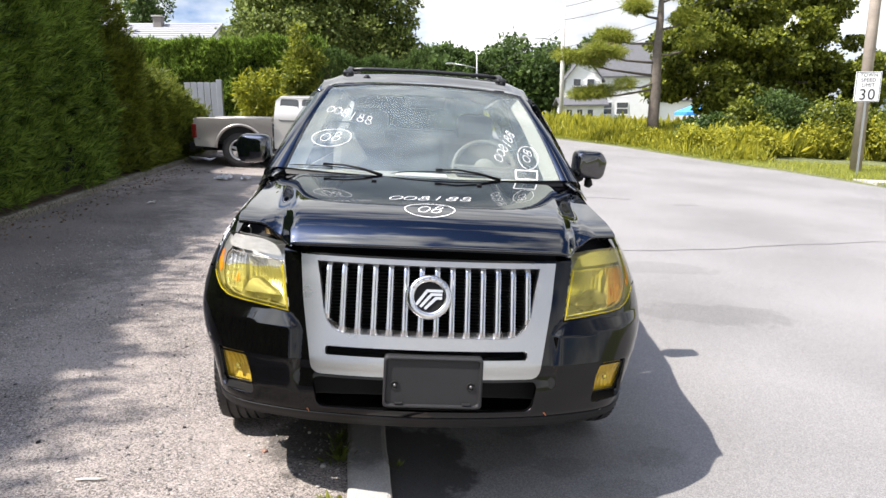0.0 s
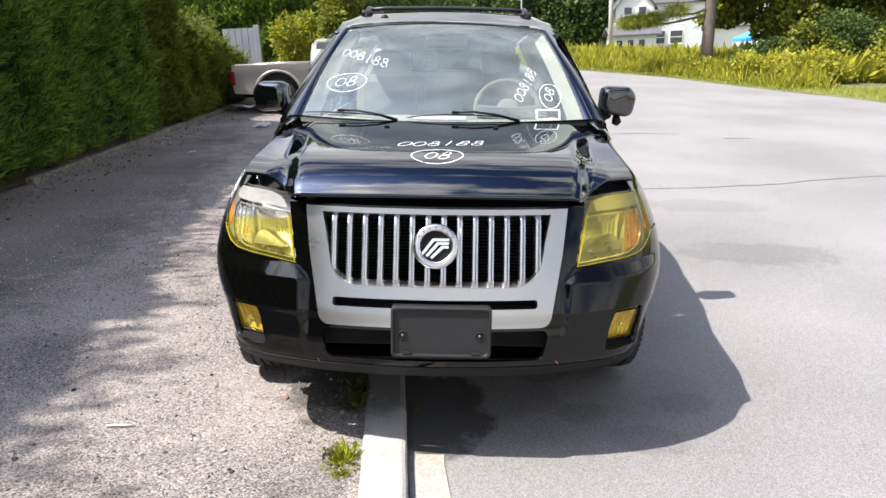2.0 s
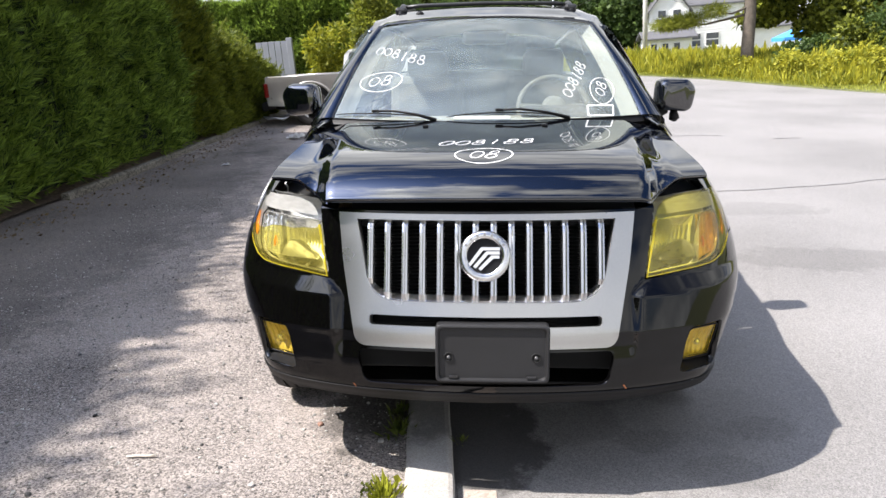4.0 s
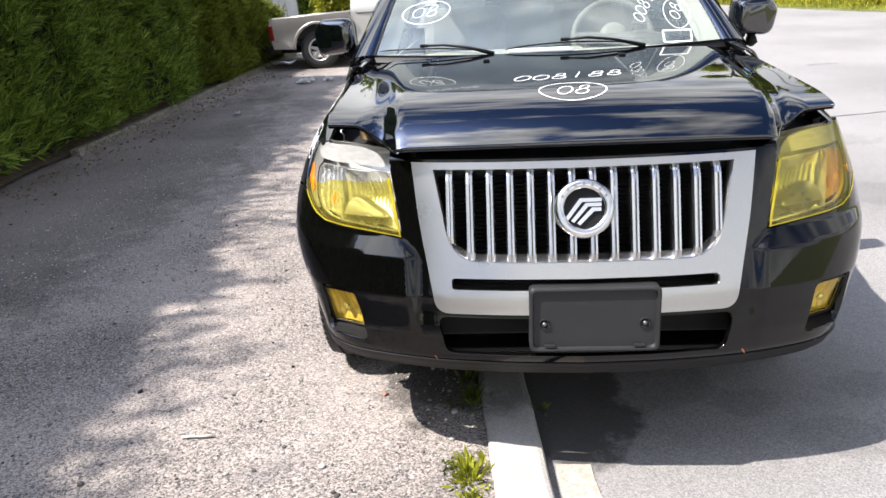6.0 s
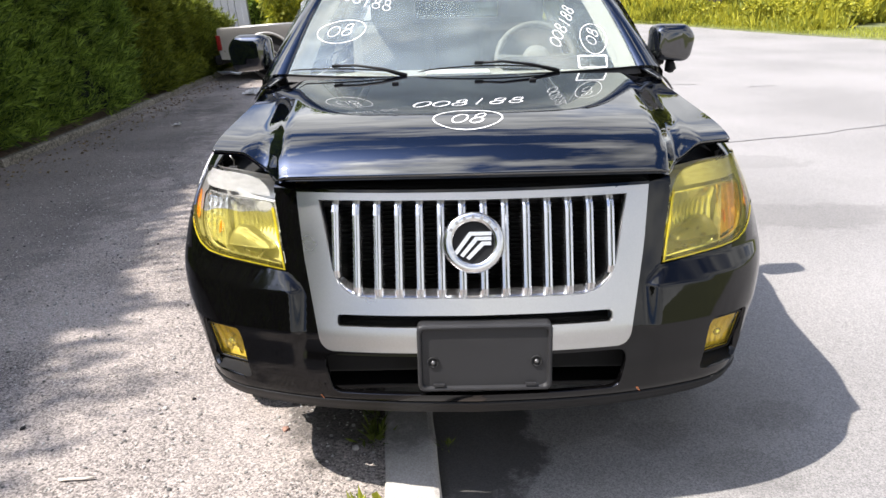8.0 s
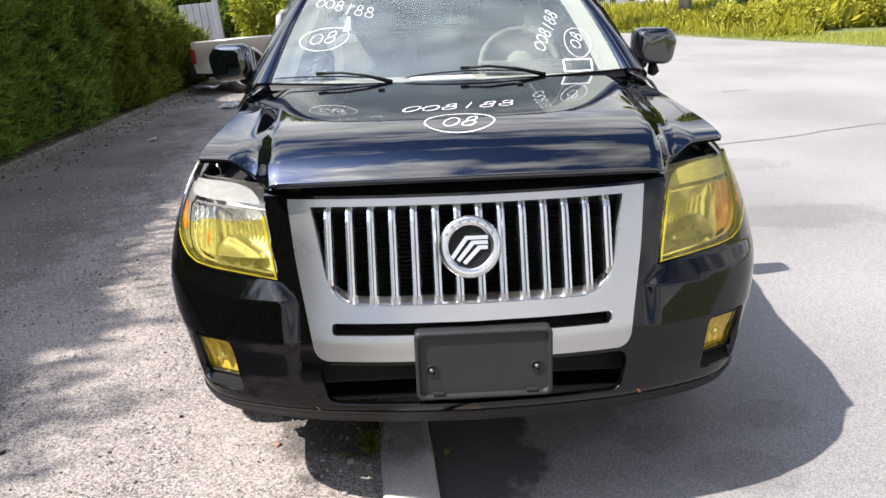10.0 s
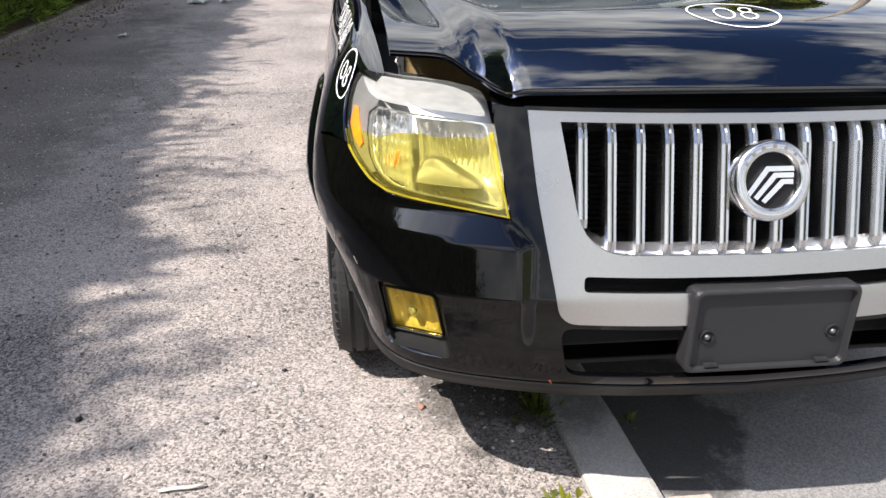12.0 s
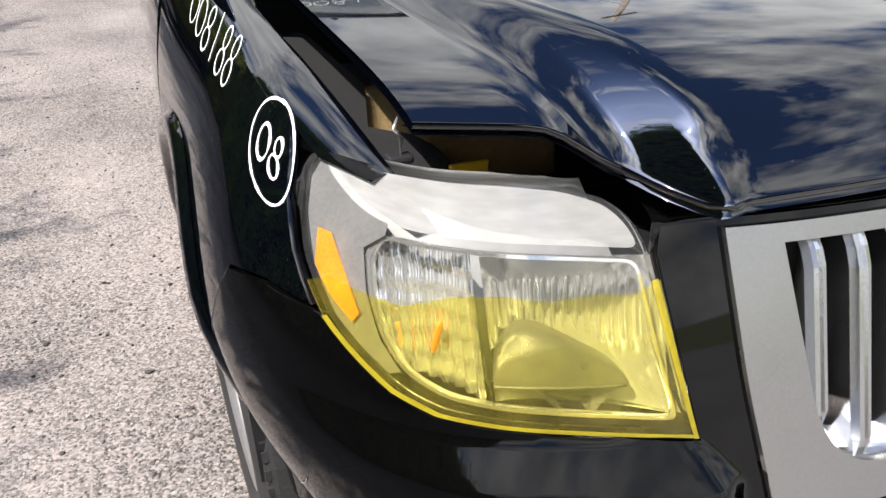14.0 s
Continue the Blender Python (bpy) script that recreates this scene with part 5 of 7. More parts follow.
rg = bmesh.new()
rg.faces.new([rg.verts.new(v) for v in ((-0.70, 4.26, 1.06), (0.70, 4.26, 1.06), (0.58, 4.12, 1.55), (-0.58, 4.12, 1.55))])
part("rear_window", rg, M["dark_glass"], gate).visible_shadow = False


# wheels
def wheel(s, y):
    m = Matrix.Translation((s * (0.786 if s < 0 else 0.772), y, 0.308 if y < 2 and s < 0 else 0.338)) @ pose(0, 0, 0, 0, 0, 2.5 if y < 2 else 0) @ Matrix.Diagonal((s, 1, 1, 1))
    prof = [(-0.10, 0.225), (-0.112, 0.26), (-0.113, 0.30), (-0.100, 0.332), (-0.085, 0.341)]
    for g in (-0.055, -0.018, 0.018, 0.055):
        prof += [(g - 0.006, 0.346), (g - 0.005, 0.337), (g + 0.005, 0.337), (g + 0.006, 0.346)]
    prof += [(0.085, 0.341), (0.100, 0.332), (0.113, 0.30), (0.112, 0.26), (0.10, 0.225)]
    bm = lathe(prof, 56, "X")
    bm.transform(m)
    bmesh.ops.recalc_face_normals(bm, faces=bm.faces)
    w = part("wheel", bm, M["rubber"], car, "black tyre on silver alloy rim", smooth=False)
    lug = bmesh.new()
    for k in range(64):
        box(lug, 0.074, 0.102, -0.009, 0.009, 0.320, 0.3365, 0.0, Matrix.Rotation(2 * math.pi * k / 64, 4, "X"))
    lug.transform(m)
    bmesh.ops.recalc_face_normals(lug, faces=lug.faces)
    part("tread", lug, M["rubber"], w)
    rim = lathe([(-0.09, 0.215), (0.02, 0.20), (0.085, 0.222), (0.100, 0.226), (0.104, 0.220), (0.085, 0.205), (0.03, 0.19), (0.02, 0.185)], 40, "X")
    rim.transform(m)
    bmesh.ops.recalc_face_normals(rim, faces=rim.faces)
    r = part("rim", rim, M["alloy"], w, smooth=True)
    for k in range(5):
        sp = bmesh.new()
        box(sp, 0.045, 0.085, -0.03, 0.03, 0.03, 0.205, 0.01)
        sp.transform(m @ Matrix.Rotation(2 * math.pi * k / 5, 4, "X"))
        bmesh.ops.recalc_face_normals(sp, faces=sp.faces)
        part("spoke", sp, M["alloy"], w)
    hub = lathe([(0.03, 0.06), (0.085, 0.055), (0.095, 0.03), (0.095, 0.0001)], 20, "X")
    hub.transform(m)
    part("hub_cap", hub, M["alloy"], w, smooth=True)
    disc = lathe([(0.0, 0.15), (0.012, 0.15), (0.012, 0.0001)], 24, "X")
    disc.transform(m)
    part("brake_disc", disc, M["trim"], w)


for y in (0.865, 3.53):
    for s in (-1, 1):
        wheel(s, y)


# door mirrors
def mirror(s):
    bm = bmesh.new()
    rings = []
    for k, (y, g) in enumerate(((1.435, 0.55), (1.44, 0.80), (1.455, 0.93), (1.49, 1.0), (1.53, 1.0), (1.555, 0.97), (1.56, 0.90))):
        ring = []
        for x, z in rounded([(0.842, 1.108), (1.024, 1.092), (1.044, 1.208), (1.006, 1.256), (0.850, 1.260)], 0.045, 6):
            cx, cz = 0.94, 1.178
            ring.append(bm.verts.new((s * (cx + (x - cx) * g), y + 0.03 * (x - 0.94) / 0.09 * 0.4, cz + (z - cz) * g)))
        rings.append(ring)
    for a, b in zip(rings, rings[1:]):
        for j in range(len(a)):
            bm.faces.new((a[j], a[(j + 1) % len(a)], b[(j + 1) % len(a)], b[j]))
    bm.faces.new(rings[0])
    bm.faces.new(rings[-1])
    bmesh.ops.recalc_face_normals(bm, faces=bm.faces)
    mir = part("door_mirror", bm, M["paint"], car, smooth=True)
    mir.location.y = 0.09
    bm = bmesh.new()
    bm.faces.new([bm.verts.new((s * (0.94 + (x - 0.94) * 0.85), 1.564, 1.178 + (z - 1.178) * 0.85)) for x, z in rounded([(0.842, 1.108), (1.024, 1.092), (1.044, 1.208), (1.006, 1.256), (0.850, 1.260)], 0.045, 6)])
    part("mirror_glass", bm, M["reflector"], mir)
    part("mirror_arm", tube([(s * 0.80, 1.47, 1.075), (s * 0.84, 1.49, 1.09), (s * 0.90, 1.50, 1.115)], [0.045, 0.035, 0.03], 10), M["trim"], mir, smooth=True)
    if s > 0:
        part("lower_shell", tube([(0.94, 1.50, 1.11), (0.945, 1.50, 1.085), (0.95, 1.50, 1.06), (0.95, 1.495, 1.052)], [0.012, 0.022, 0.026, 0.012], 10), M["trim"], mir, "loose black mirror part hanging below", smooth=True)
    else:
        part("loose_wire", tube([(-0.80, 1.34, 1.06), (-0.795, 1.28, 1.02), (-0.785, 1.2, 1.035), (-0.77, 1.1, 1.03), (-0.74, 1.05, 1.05), (-0.72, 1.06, 1.085)], 0.003, 6), M["trim"], mir)


both("mirror", mirror)


# wipers
def wiper(a0, cap, a1, h, pivot):
    """Parked wiper: thin blade along the foot of the screen, arm from a cap down to its pivot."""
    def at(a, t, out):
        return Vector(screen(a, t)) + Vector((0, -0.55, 0.83)) * out
    blade = part("wiper", tube([at(a0 + (a1 - a0) * k / 12, 0.016 + h * math.sin(math.pi * k / 12) ** 0.7, 0.010) for k in range(13)], [0.0015] + [0.0032] * 11 + [0.0015], 6), M["trim"], car, "black wiper arm and blade", smooth=True)
    arm = [at(cap, 0.018 + h, 0.022), at(cap + (pivot - cap) * 0.3, 0.016 + h, 0.027), at(cap + (pivot - cap) * 0.65, 0.006 + 0.6 * h, 0.026), at(pivot, -0.012, 0.016)]
    part("wiper_arm", tube(arm, [0.0045, 0.005, 0.0055, 0.009], 8), M["trim"], blade, smooth=True)
    part("arm_cap", boxed(-0.018, 0.018, -0.007, 0.007, -0.006, 0.007, 0.004, Matrix.Translation(at(cap, 0.020 + h, 0.020))), M["trim"], blade)


wiper(-0.97, -0.70, -0.36, 0.018, -0.30)
wiper(-0.24, 0.09, 0.46, 0.030, 0.52)

# cabin
dash = part("dashboard", boxed(-0.66, 0.66, 1.32, 1.66, 0.86, 1.085, 0.05), M["cream"], car, "pale grey-beige dashboard")
M["dark_dash"] = material("dark_dash_plastic", (0.06, 0.06, 0.06), 0.6, spread=0.15, bump=0.05)
part("instrument_hood", boxed(0.18, 0.56, 1.45, 1.68, 1.06, 1.13, 0.03), M["dark_dash"], dash)
part("dash_paper", boxed(-0.15, 0.12, 1.36, 1.50, 1.086, 1.092, 0.001), M["chalk"], dash)
M["wheel_rim"] = material("worn_beige_rim", (0.13, 0.13, 0.115), 0.6, spread=0.12, bump=0.05)
wm = Matrix.Translation((0.365, 1.78, 1.10)) @ pose(0, 0, 0, 62, 0, 0)
ringpts = [wm @ Vector((0.185 * math.cos(a), 0.185 * math.sin(a), 0)) for a in [2 * math.pi * k / 36 for k in range(36)]]
steer = part("steering_wheel", tube(ringpts, 0.016, 8, closed=True), M["wheel_rim"], car, "beige steering wheel", smooth=True)
for a in (0.1, math.pi - 0.1, -math.pi / 2):
    part("spoke", tube([wm @ Vector((0, 0, 0.02)), wm @ Vector((0.18 * math.cos(a), 0.18 * math.sin(a), 0))], 0.018, 6), M["wheel_rim"], steer)
hubb = lathe([(-0.01, 0.07), (0.03, 0.065), (0.04, 0.04), (0.042, 0.0001)], 20, "Z")
hubb.transform(wm)
part("hub", hubb, M["wheel_rim"], steer, smooth=True)
M["seat"] = material("grey_beige_seat_cloth", (0.20, 0.20, 0.185), 0.9, spread=0.15, scale=8, fine=200, bump=0.1)
for x in (-0.37, 0.37):
    seat = part("front_seat", boxed(x - 0.25, x + 0.25, 2.0, 2.50, 0.50, 0.68, 0.05), M["seat"], car)
    part("seat_back", boxed(x - 0.24, x + 0.24, -0.07, 0.07, 0, 0.66, 0.06, Matrix.Translation((0, 2.42, 0.62)) @ pose(0, 0, 0, -14, 0, 0)), M["seat"], seat)
    part("headrest", boxed(x - 0.13, x + 0.13, 2.52, 2.64, 1.24, 1.42, 0.05), M["seat"], seat)
part("rear_trim", boxed(-0.87, 0.87, 4.08, 4.12, 0.40, 1.09, 0.02), M["dark_dash"], car)
for s in (-1, 1):
    part("side_trim", boxed(min(s * 0.745, s * 0.765), max(s * 0.745, s * 0.765), 1.30, 4.1, 0.38, 1.03, 0.01), M["cream"], car)
part("rear_bench", boxed(-0.62, 0.62, 3.25, 3.45, 0.55, 1.28, 0.06), M["seat"], car)
part("cabin_floor", boxed(-0.74, 0.74, 1.25, 4.1, 0.36, 0.40, 0.0), M["dark_dash"], car)
part("inner_mirror", boxed(-0.12, 0.12, 1.86, 1.89, 1.44, 1.51, 0.02), M["dark_dash"], car)
part("bulkhead", boxed(-0.70, 0.70, 1.17, 1.24, 0.40, 1.06, 0.02), M["void"], car)


# ---- stock numbers written in white marker ----
def digit_strokes(c, wob):
    """Strokes of one quickly written digit in a unit box."""
    if c == "0":
        return [[(0.5 + 0.44 * math.sin(2 * math.pi * k / 24 + 0.5) * (1 + 0.05 * wob), 0.48 + 0.46 * math.cos(2 * math.pi * k / 24 + 0.5 + 0.10 * wob)) for k in range(26)]]
    if c == "1":
        return [[(0.52 + wob * 0.1, 1.04), (0.51, 0.7), (0.49, 0.36), (0.47 - wob * 0.1, -0.06)]]
    pts = []
    for k in range(17):
        t = 2 * math.pi * k / 16
        pts.append((0.52 + (0.27 + 0.04 * wob) * math.sin(t), 0.77 + 0.25 * -math.cos(t) + 0.03 * math.sin(t)))
    for k in range(1, 18):
        t = 2 * math.pi * k / 16
        pts.append((0.50 - 0.37 * math.sin(t) * (1 - 0.06 * wob), 0.25 + 0.27 * math.cos(t)))
    return [pts]


def on_skin(f, p, lift, way):
    n = grad(f, *p)
    n = n if n.dot(Vector(way)) > 0 else -n
    return Vector(f(*p)) + n * lift


def stroke(f, pts, r, parent, way, name):
    spots = [on_skin(f, p, 0.0010, way) for p in pts]
    bm = bmesh.new()
    rows = []
    for i, p in enumerate(spots):
        n = grad(f, *pts[i])
        n = n if n.dot(Vector(way)) > 0 else -n
        run = (spots[min(i + 1, len(spots) - 1)] - spots[max(i - 1, 0)]).normalized()
        side = n.cross(run) * r * (0.85 + 0.6 * noise.noise(p * 70))
        rows.append([bm.verts.new(p - side), bm.verts.new(p + n * 0.0005), bm.verts.new(p + side)])
    for a, b in zip(rows, rows[1:]):
        for j in range(2):
            bm.faces.new((a[j], a[j + 1], b[j + 1], b[j]))
    return part(name, bm, M["chalk"], parent, smooth=True)


def written(f, text, p0, p1, up, r, parent, way, seed, lean=0.30, wide=0.94):
    g = np.random.default_rng(seed)
    p0, p1, up = Vector(p0), Vector(p1), Vector(up)
    step = (p1 - p0) / len(text)
    for i, c in enumerate(text):
        o = p0 + step * (i + 0.04) + up * g.uniform(-0.08, 0.08)
        tilt = lean + g.uniform(-0.08, 0.08)
        for st in digit_strokes(c, g.uniform(-0.6, 0.6)):
            stroke(f, [tuple(o + step * wide * (x + tilt * (y - 0.5)) + up * y) for x, y in st], r, parent, way, "painted_digit")


def ring(f, c, a, b, r, parent, way):
    c, a, b = Vector(c), Vector(a), Vector(b)
    pts = []
    for k in range(38):
        t = 2 * math.pi * (k / 36) + 0.9
        q = 1 + 0.02 * math.sin(3 * t) + 0.02 * (k / 37)
        pts.append(tuple(c + a * math.cos(t) * q + b * math.sin(t) * q))
    stroke(f, pts, r, parent, way, "painted_ring")


GLASS_WAY, HOOD_WAY, FENDER_WAY = (0, -1, 1), (0, 0, 1), (-1, 0, 0.3)
written(screen, "008188", (-0.890, 0.590), (-0.445, 0.445), (-0.012, 0.090), 0.0016, windscreen, GLASS_WAY, 1)
ring(screen, (-0.745, 0.304), (0.150, 0.026), (-0.030, 0.082), 0.0016, windscreen, GLASS_WAY)
written(screen, "08", (-0.830, 0.262), (-0.655, 0.288), (-0.015, 0.078), 0.0016, windscreen, GLASS_WAY, 2)
written(screen, "008188", (0.560, 0.150), (0.752, 0.430), (-0.060, 0.040), 0.0016, windscreen, GLASS_WAY, 3)
ring(screen, (0.791, 0.207), (0.080, -0.008), (0.025, 0.105), 0.0016, windscreen, GLASS_WAY)
written(screen, "08", (0.795, 0.150), (0.835, 0.270), (-0.058, 0.02), 0.0016, windscreen, GLASS_WAY, 4)
for p, q in (((0.659, 0.091), (0.827, 0.084)), ((0.827, 0.084), (0.806, 0.012)), ((0.646, 0.018), (0.659, 0.091)), ((0.646, 0.018), (0.806, 0.012))):
    stroke(screen, [tuple(Vector(p).lerp(Vector(q), k / 6)) for k in range(7)], 0.0042, windscreen, GLASS_WAY, "sticker_edge")
written(hood_f, "008188", (-0.165, 0.462), (0.178, 0.505), (0.004, 0.080), 0.0023, hood, HOOD_WAY, 5)
ring(hood_f, (-0.004, 0.318), (0.094, 0.004), (0.0, 0.086), 0.0023, hood, HOOD_WAY)
written(hood_f, "08", (-0.052, 0.275), (0.048, 0.280), (0.004, 0.085), 0.0023, hood, HOOD_WAY, 6)
left_fender = next(o for o in car.children if o.name.startswith("fender") and len(o.data.vertices) and o.data.vertices[0].co.x < 0)
written(skin, "008188", (-1.68, 0.955), (-1.28, 0.925), (-0.03, 0.060), 0.0020, left_fender, FENDER_WAY, 7)
ring(skin, (-1.047, 0.912), (0.053, 0.014), (-0.045, 0.044), 0.0024, left_fender, FENDER_WAY)
written(skin, "08", (-1.084, 0.902), (-0.998, 0.880), (-0.018, 0.040), 0.0024, left_fender, FENDER_WAY, 8)

# scuffs and stone chips on the bumper
M["scuff"] = material("pale_scuff", (0.30, 0.29, 0.27), 0.8, spread=0.3, scale=60, fine=400, bump=0.0)
M["rust_chip"] = material("orange_chip", (0.42, 0.15, 0.06), 0.8, spread=0.3, scale=60, fine=400, bump=0.0)
FRONT_WAY = (0, -1, 0)
for k, (x0, z0, x1, z1, r, mat) in enumerate(((-0.800, 0.585, -0.792, 0.572, 0.0012, "scuff"), (-0.842, 0.60, -0.846, 0.57, 0.0009, "scuff"), (-0.770, 0.47, -0.764, 0.452, 0.0010, "scuff"),
                                              (-0.41, 0.392, -0.404, 0.380, 0.0022, "rust_chip"), (0.425, 0.398, 0.436, 0.383, 0.0026, "rust_chip"), (-0.60, 0.365, -0.55, 0.359, 0.0009, "scuff"),
                                              (0.30, 0.366, 0.36, 0.369, 0.0009, "scuff"), (-0.20, 0.362, -0.17, 0.360, 0.0012, "scuff"), (0.62, 0.376, 0.66, 0.381, 0.0010, "scuff"))):
    pts = [(UX(x0 + (x1 - x0) * i / 4, z0 + (z1 - z0) * i / 4), z0 + (z1 - z0) * i / 4 + 0.001 * math.sin(i * 2.1 + k)) for i in range(5)]
    mark = stroke(skin, pts, r, bumper, FRONT_WAY, "scuff_mark")
    mark.data.materials[0] = M[mat]


# ---- greenery ----
rng = np.random.default_rng(7)
M["yellowgreen"] = leafy("yellow_green_hedge", (0.05, 0.075, 0.010), (0.32, 0.34, 0.04))
M["gold"] = leafy("yellow_green_sprays", (0.12, 0.15, 0.015), (0.42, 0.40, 0.03))
M["maple"] = leafy("maple_green", (0.018, 0.036, 0.008), (0.33, 0.36, 0.045))
M["locust"] = leafy("locust_green", (0.025, 0.045, 0.010), (0.30, 0.36, 0.09))
M["farwood"] = leafy("far_tree_green", (0.028, 0.055, 0.014), (0.12, 0.18, 0.045))
M["pine"] = leafy("pine_green", (0.09, 0.12, 0.015), (0.40, 0.42, 0.06))
M["weeds"] = leafy("goldenrod_weeds", (0.16, 0.19, 0.025), (0.55, 0.50, 0.05))
M["grass"] = leafy("verge_grass", (0.20, 0.23, 0.035), (0.50, 0.50, 0.09))
M["bark"] = material("grey_brown_bark", (0.12, 0.10, 0.08), 0.9, spread=0.35, scale=5, fine=40, bump=0.8)


def raised(p):
    """Rows of x, y, height over the ground, as places in the world."""
    out = np.empty_like(p)
    for i, (x, y, z) in enumerate(p):
        q = on(x, y)
        out[i] = (q.x, q.y, q.z + z)
    return out


def hedge_top(y):
    return 5.45 - 1.05 * smooth01(-1.5, 3.2, y) + 0.16 * noise.noise((y * 1.1, 2.0, 0.0)) - 0.50 * smooth01(4.5, 7.5, y) - 2.1 * smooth01(8.5, 9.3, y) - 0.75 * smooth01(9.8, 12.6, y)


def hedge_face(y, z):
    bulge = 0.16 * abs(math.sin(y * 3.3)) + 0.22 * noise.noise((y * 0.9, z * 0.8, 4.0)) + 0.20 * noise.noise((y * 2.6, z * 2.2, 1.0)) + 0.17 * noise.noise((y * 6.5, z * 5.0, 9.0))
    lean = 0.04 * z + 0.3 * smooth01(0.8, 1.0, z / hedge_top(y)) - 0.10 * smooth01(0.75, 0.0, z)
    return -4.56 - 0.05 * smooth01(4, 9, y) + 0.20 * smooth01(5.5, 2.0, y) * smooth01(0.9, 0.3, z) + bulge * smooth01(-0.3, 0.6, z) - lean


def sprays(base, way, size, k=8, slim=0.11):
    """Flat feathery sprays: leaflets fanned out along a stem."""
    n = len(base)
    way = way / np.linalg.norm(way, axis=1, keepdims=True)
    side = np.cross(way, rng.normal(size=(n, 3)))
    side /= np.linalg.norm(side, axis=1, keepdims=True)
    bs, ws, ls = [], [], []
    for i in range(k):
        t = i / (k - 1)
        turn = (1 if i % 2 else -1) * (0.85 - 0.75 * t) * rng.uniform(0.7, 1.2, (n, 1))
        bs.append(base + way * size[:, None] * 0.55 * t)
        ws.append(way + side * turn + rng.normal(0, 0.08, (n, 3)))
        ls.append(size * (0.62 - 0.15 * t) * rng.uniform(0.8, 1.15, n))
    L = np.concatenate(ls)
    return leaves(np.concatenate(bs), np.concatenate(ws), L, L * slim, rng)


hedge = thing("hedge", "tall dense dark green arborvitae hedge along the lot", "hedge")
n = 54000
y = np.concatenate([rng.uniform(1.2, 12.9, 37000), rng.uniform(-4, 1.2, 13500), rng.uniform(-9, -4, 3500)])
base = np.empty((n, 3))
way = np.empty((n, 3))
for i in range(n):
    top = hedge_top(y[i])
    z = top * rng.uniform(0.015, 1.0) ** 0.9
    x = hedge_face(y[i], z) - abs(rng.normal(0, 0.13))
    yy = y[i]
    if rng.random() < 0.10:
        x, z = x - rng.uniform(0, 1.0), top - rng.uniform(0.0, 0.25) + 0.16 * abs(math.sin(yy * 3.3)) ** 3 * rng.random()
    if yy > 12.3:
        x -= rng.uniform(0, 1.3)
    base[i] = (x, yy, z)
    way[i] = (0.55 + 0.4 * rng.random(), rng.normal(0, 0.45), 0.55 + rng.normal(0, 0.35))
old = y > 8.3
base = raised(base)
size = rng.uniform(0.12, 0.25, n)
mesh_part("foliage", sprays(base[~old], way[~old], size[~old], 10, 0.062), M["hedge"], hedge)
# yellowish end of the hedge; sunlight is partly put into its lighter green
mesh_part("sunlit_foliage", sprays(base[old], way[old], size[old], 9, 0.075), leafy("light_hedge_green", (0.04, 0.065, 0.010), (0.24, 0.27, 0.03)), hedge, "yellowish green shorter end of the hedge")
# added opaque body: stands for the shaded depth and blocks the sun
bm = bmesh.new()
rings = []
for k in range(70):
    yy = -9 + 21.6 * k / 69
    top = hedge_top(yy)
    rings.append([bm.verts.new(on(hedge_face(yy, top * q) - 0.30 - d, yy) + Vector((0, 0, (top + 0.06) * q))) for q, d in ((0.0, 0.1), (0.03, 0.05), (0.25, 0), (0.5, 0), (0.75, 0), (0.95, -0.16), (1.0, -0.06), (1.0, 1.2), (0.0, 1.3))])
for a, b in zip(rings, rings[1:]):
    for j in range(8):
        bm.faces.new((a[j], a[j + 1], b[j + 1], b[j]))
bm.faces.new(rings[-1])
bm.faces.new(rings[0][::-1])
part("dark_core", bm, M["core_shade"], hedge)

# soil strip and edging along the hedge
M["mulch"] = stony("brown_leaf_litter", (0.03, 0.02, 0.012), (0.16, 0.11, 0.07), 40.0, 1.5, 0.9)
tagged(strip_sheet("planting_strip", lambda y: -6.2, lambda y: -4.36 - 0.05 * smooth01(4, 9, y) + 0.10 * noise.noise((y * 1.3, 5, 0)) * smooth01(5, 4, y), [-9 + 0.4 * k for k in range(56)], 6, lambda x, y: 0.03 + 0.02 * noise.noise((x * 3, y * 3, 0)), M["mulch"]),
       "brown leaf litter under the hedge", "soil", kind="structure")
M["old_edging"] = stony("dark_old_concrete", (0.05, 0.045, 0.035), (0.24, 0.22, 0.18), 60.0, 2.0, 0.6)
edging = tagged(new("hedge_edging"), "low weathered concrete edging along the hedge", "edging", kind="structure")
for k in range(7):
    y0 = 4.6 + 1.2 * k
    x0, x1 = -4.33 - 0.05 * smooth01(4, 9, y0), -4.33 - 0.05 * smooth01(4, 9, y0 + 1.2)
    bm = bmesh.new()
    a, b = on(x0, y0 + 0.01), on(x1, y0 + 1.19)
    vs = []
    for p in (a, b):
        vs.append([bm.verts.new(p + Vector((dx, 0, dz))) for dx, dz in ((-0.05, -0.05), (-0.05, 0.06), (-0.035, 0.075), (0.035, 0.072), (0.05, 0.055), (0.05, -0.05))])
    for j in range(5):
        bm.faces.new((vs[0][j], vs[0][j + 1], vs[1][j + 1], vs[1][j]))
    bm.faces.new(vs[0][::-1])
    bm.faces.new(vs[1])
    bmesh.ops.recalc_face_normals(bm, faces=bm.faces)
    part("edging_stone", bm, M["old_edging"], edging)


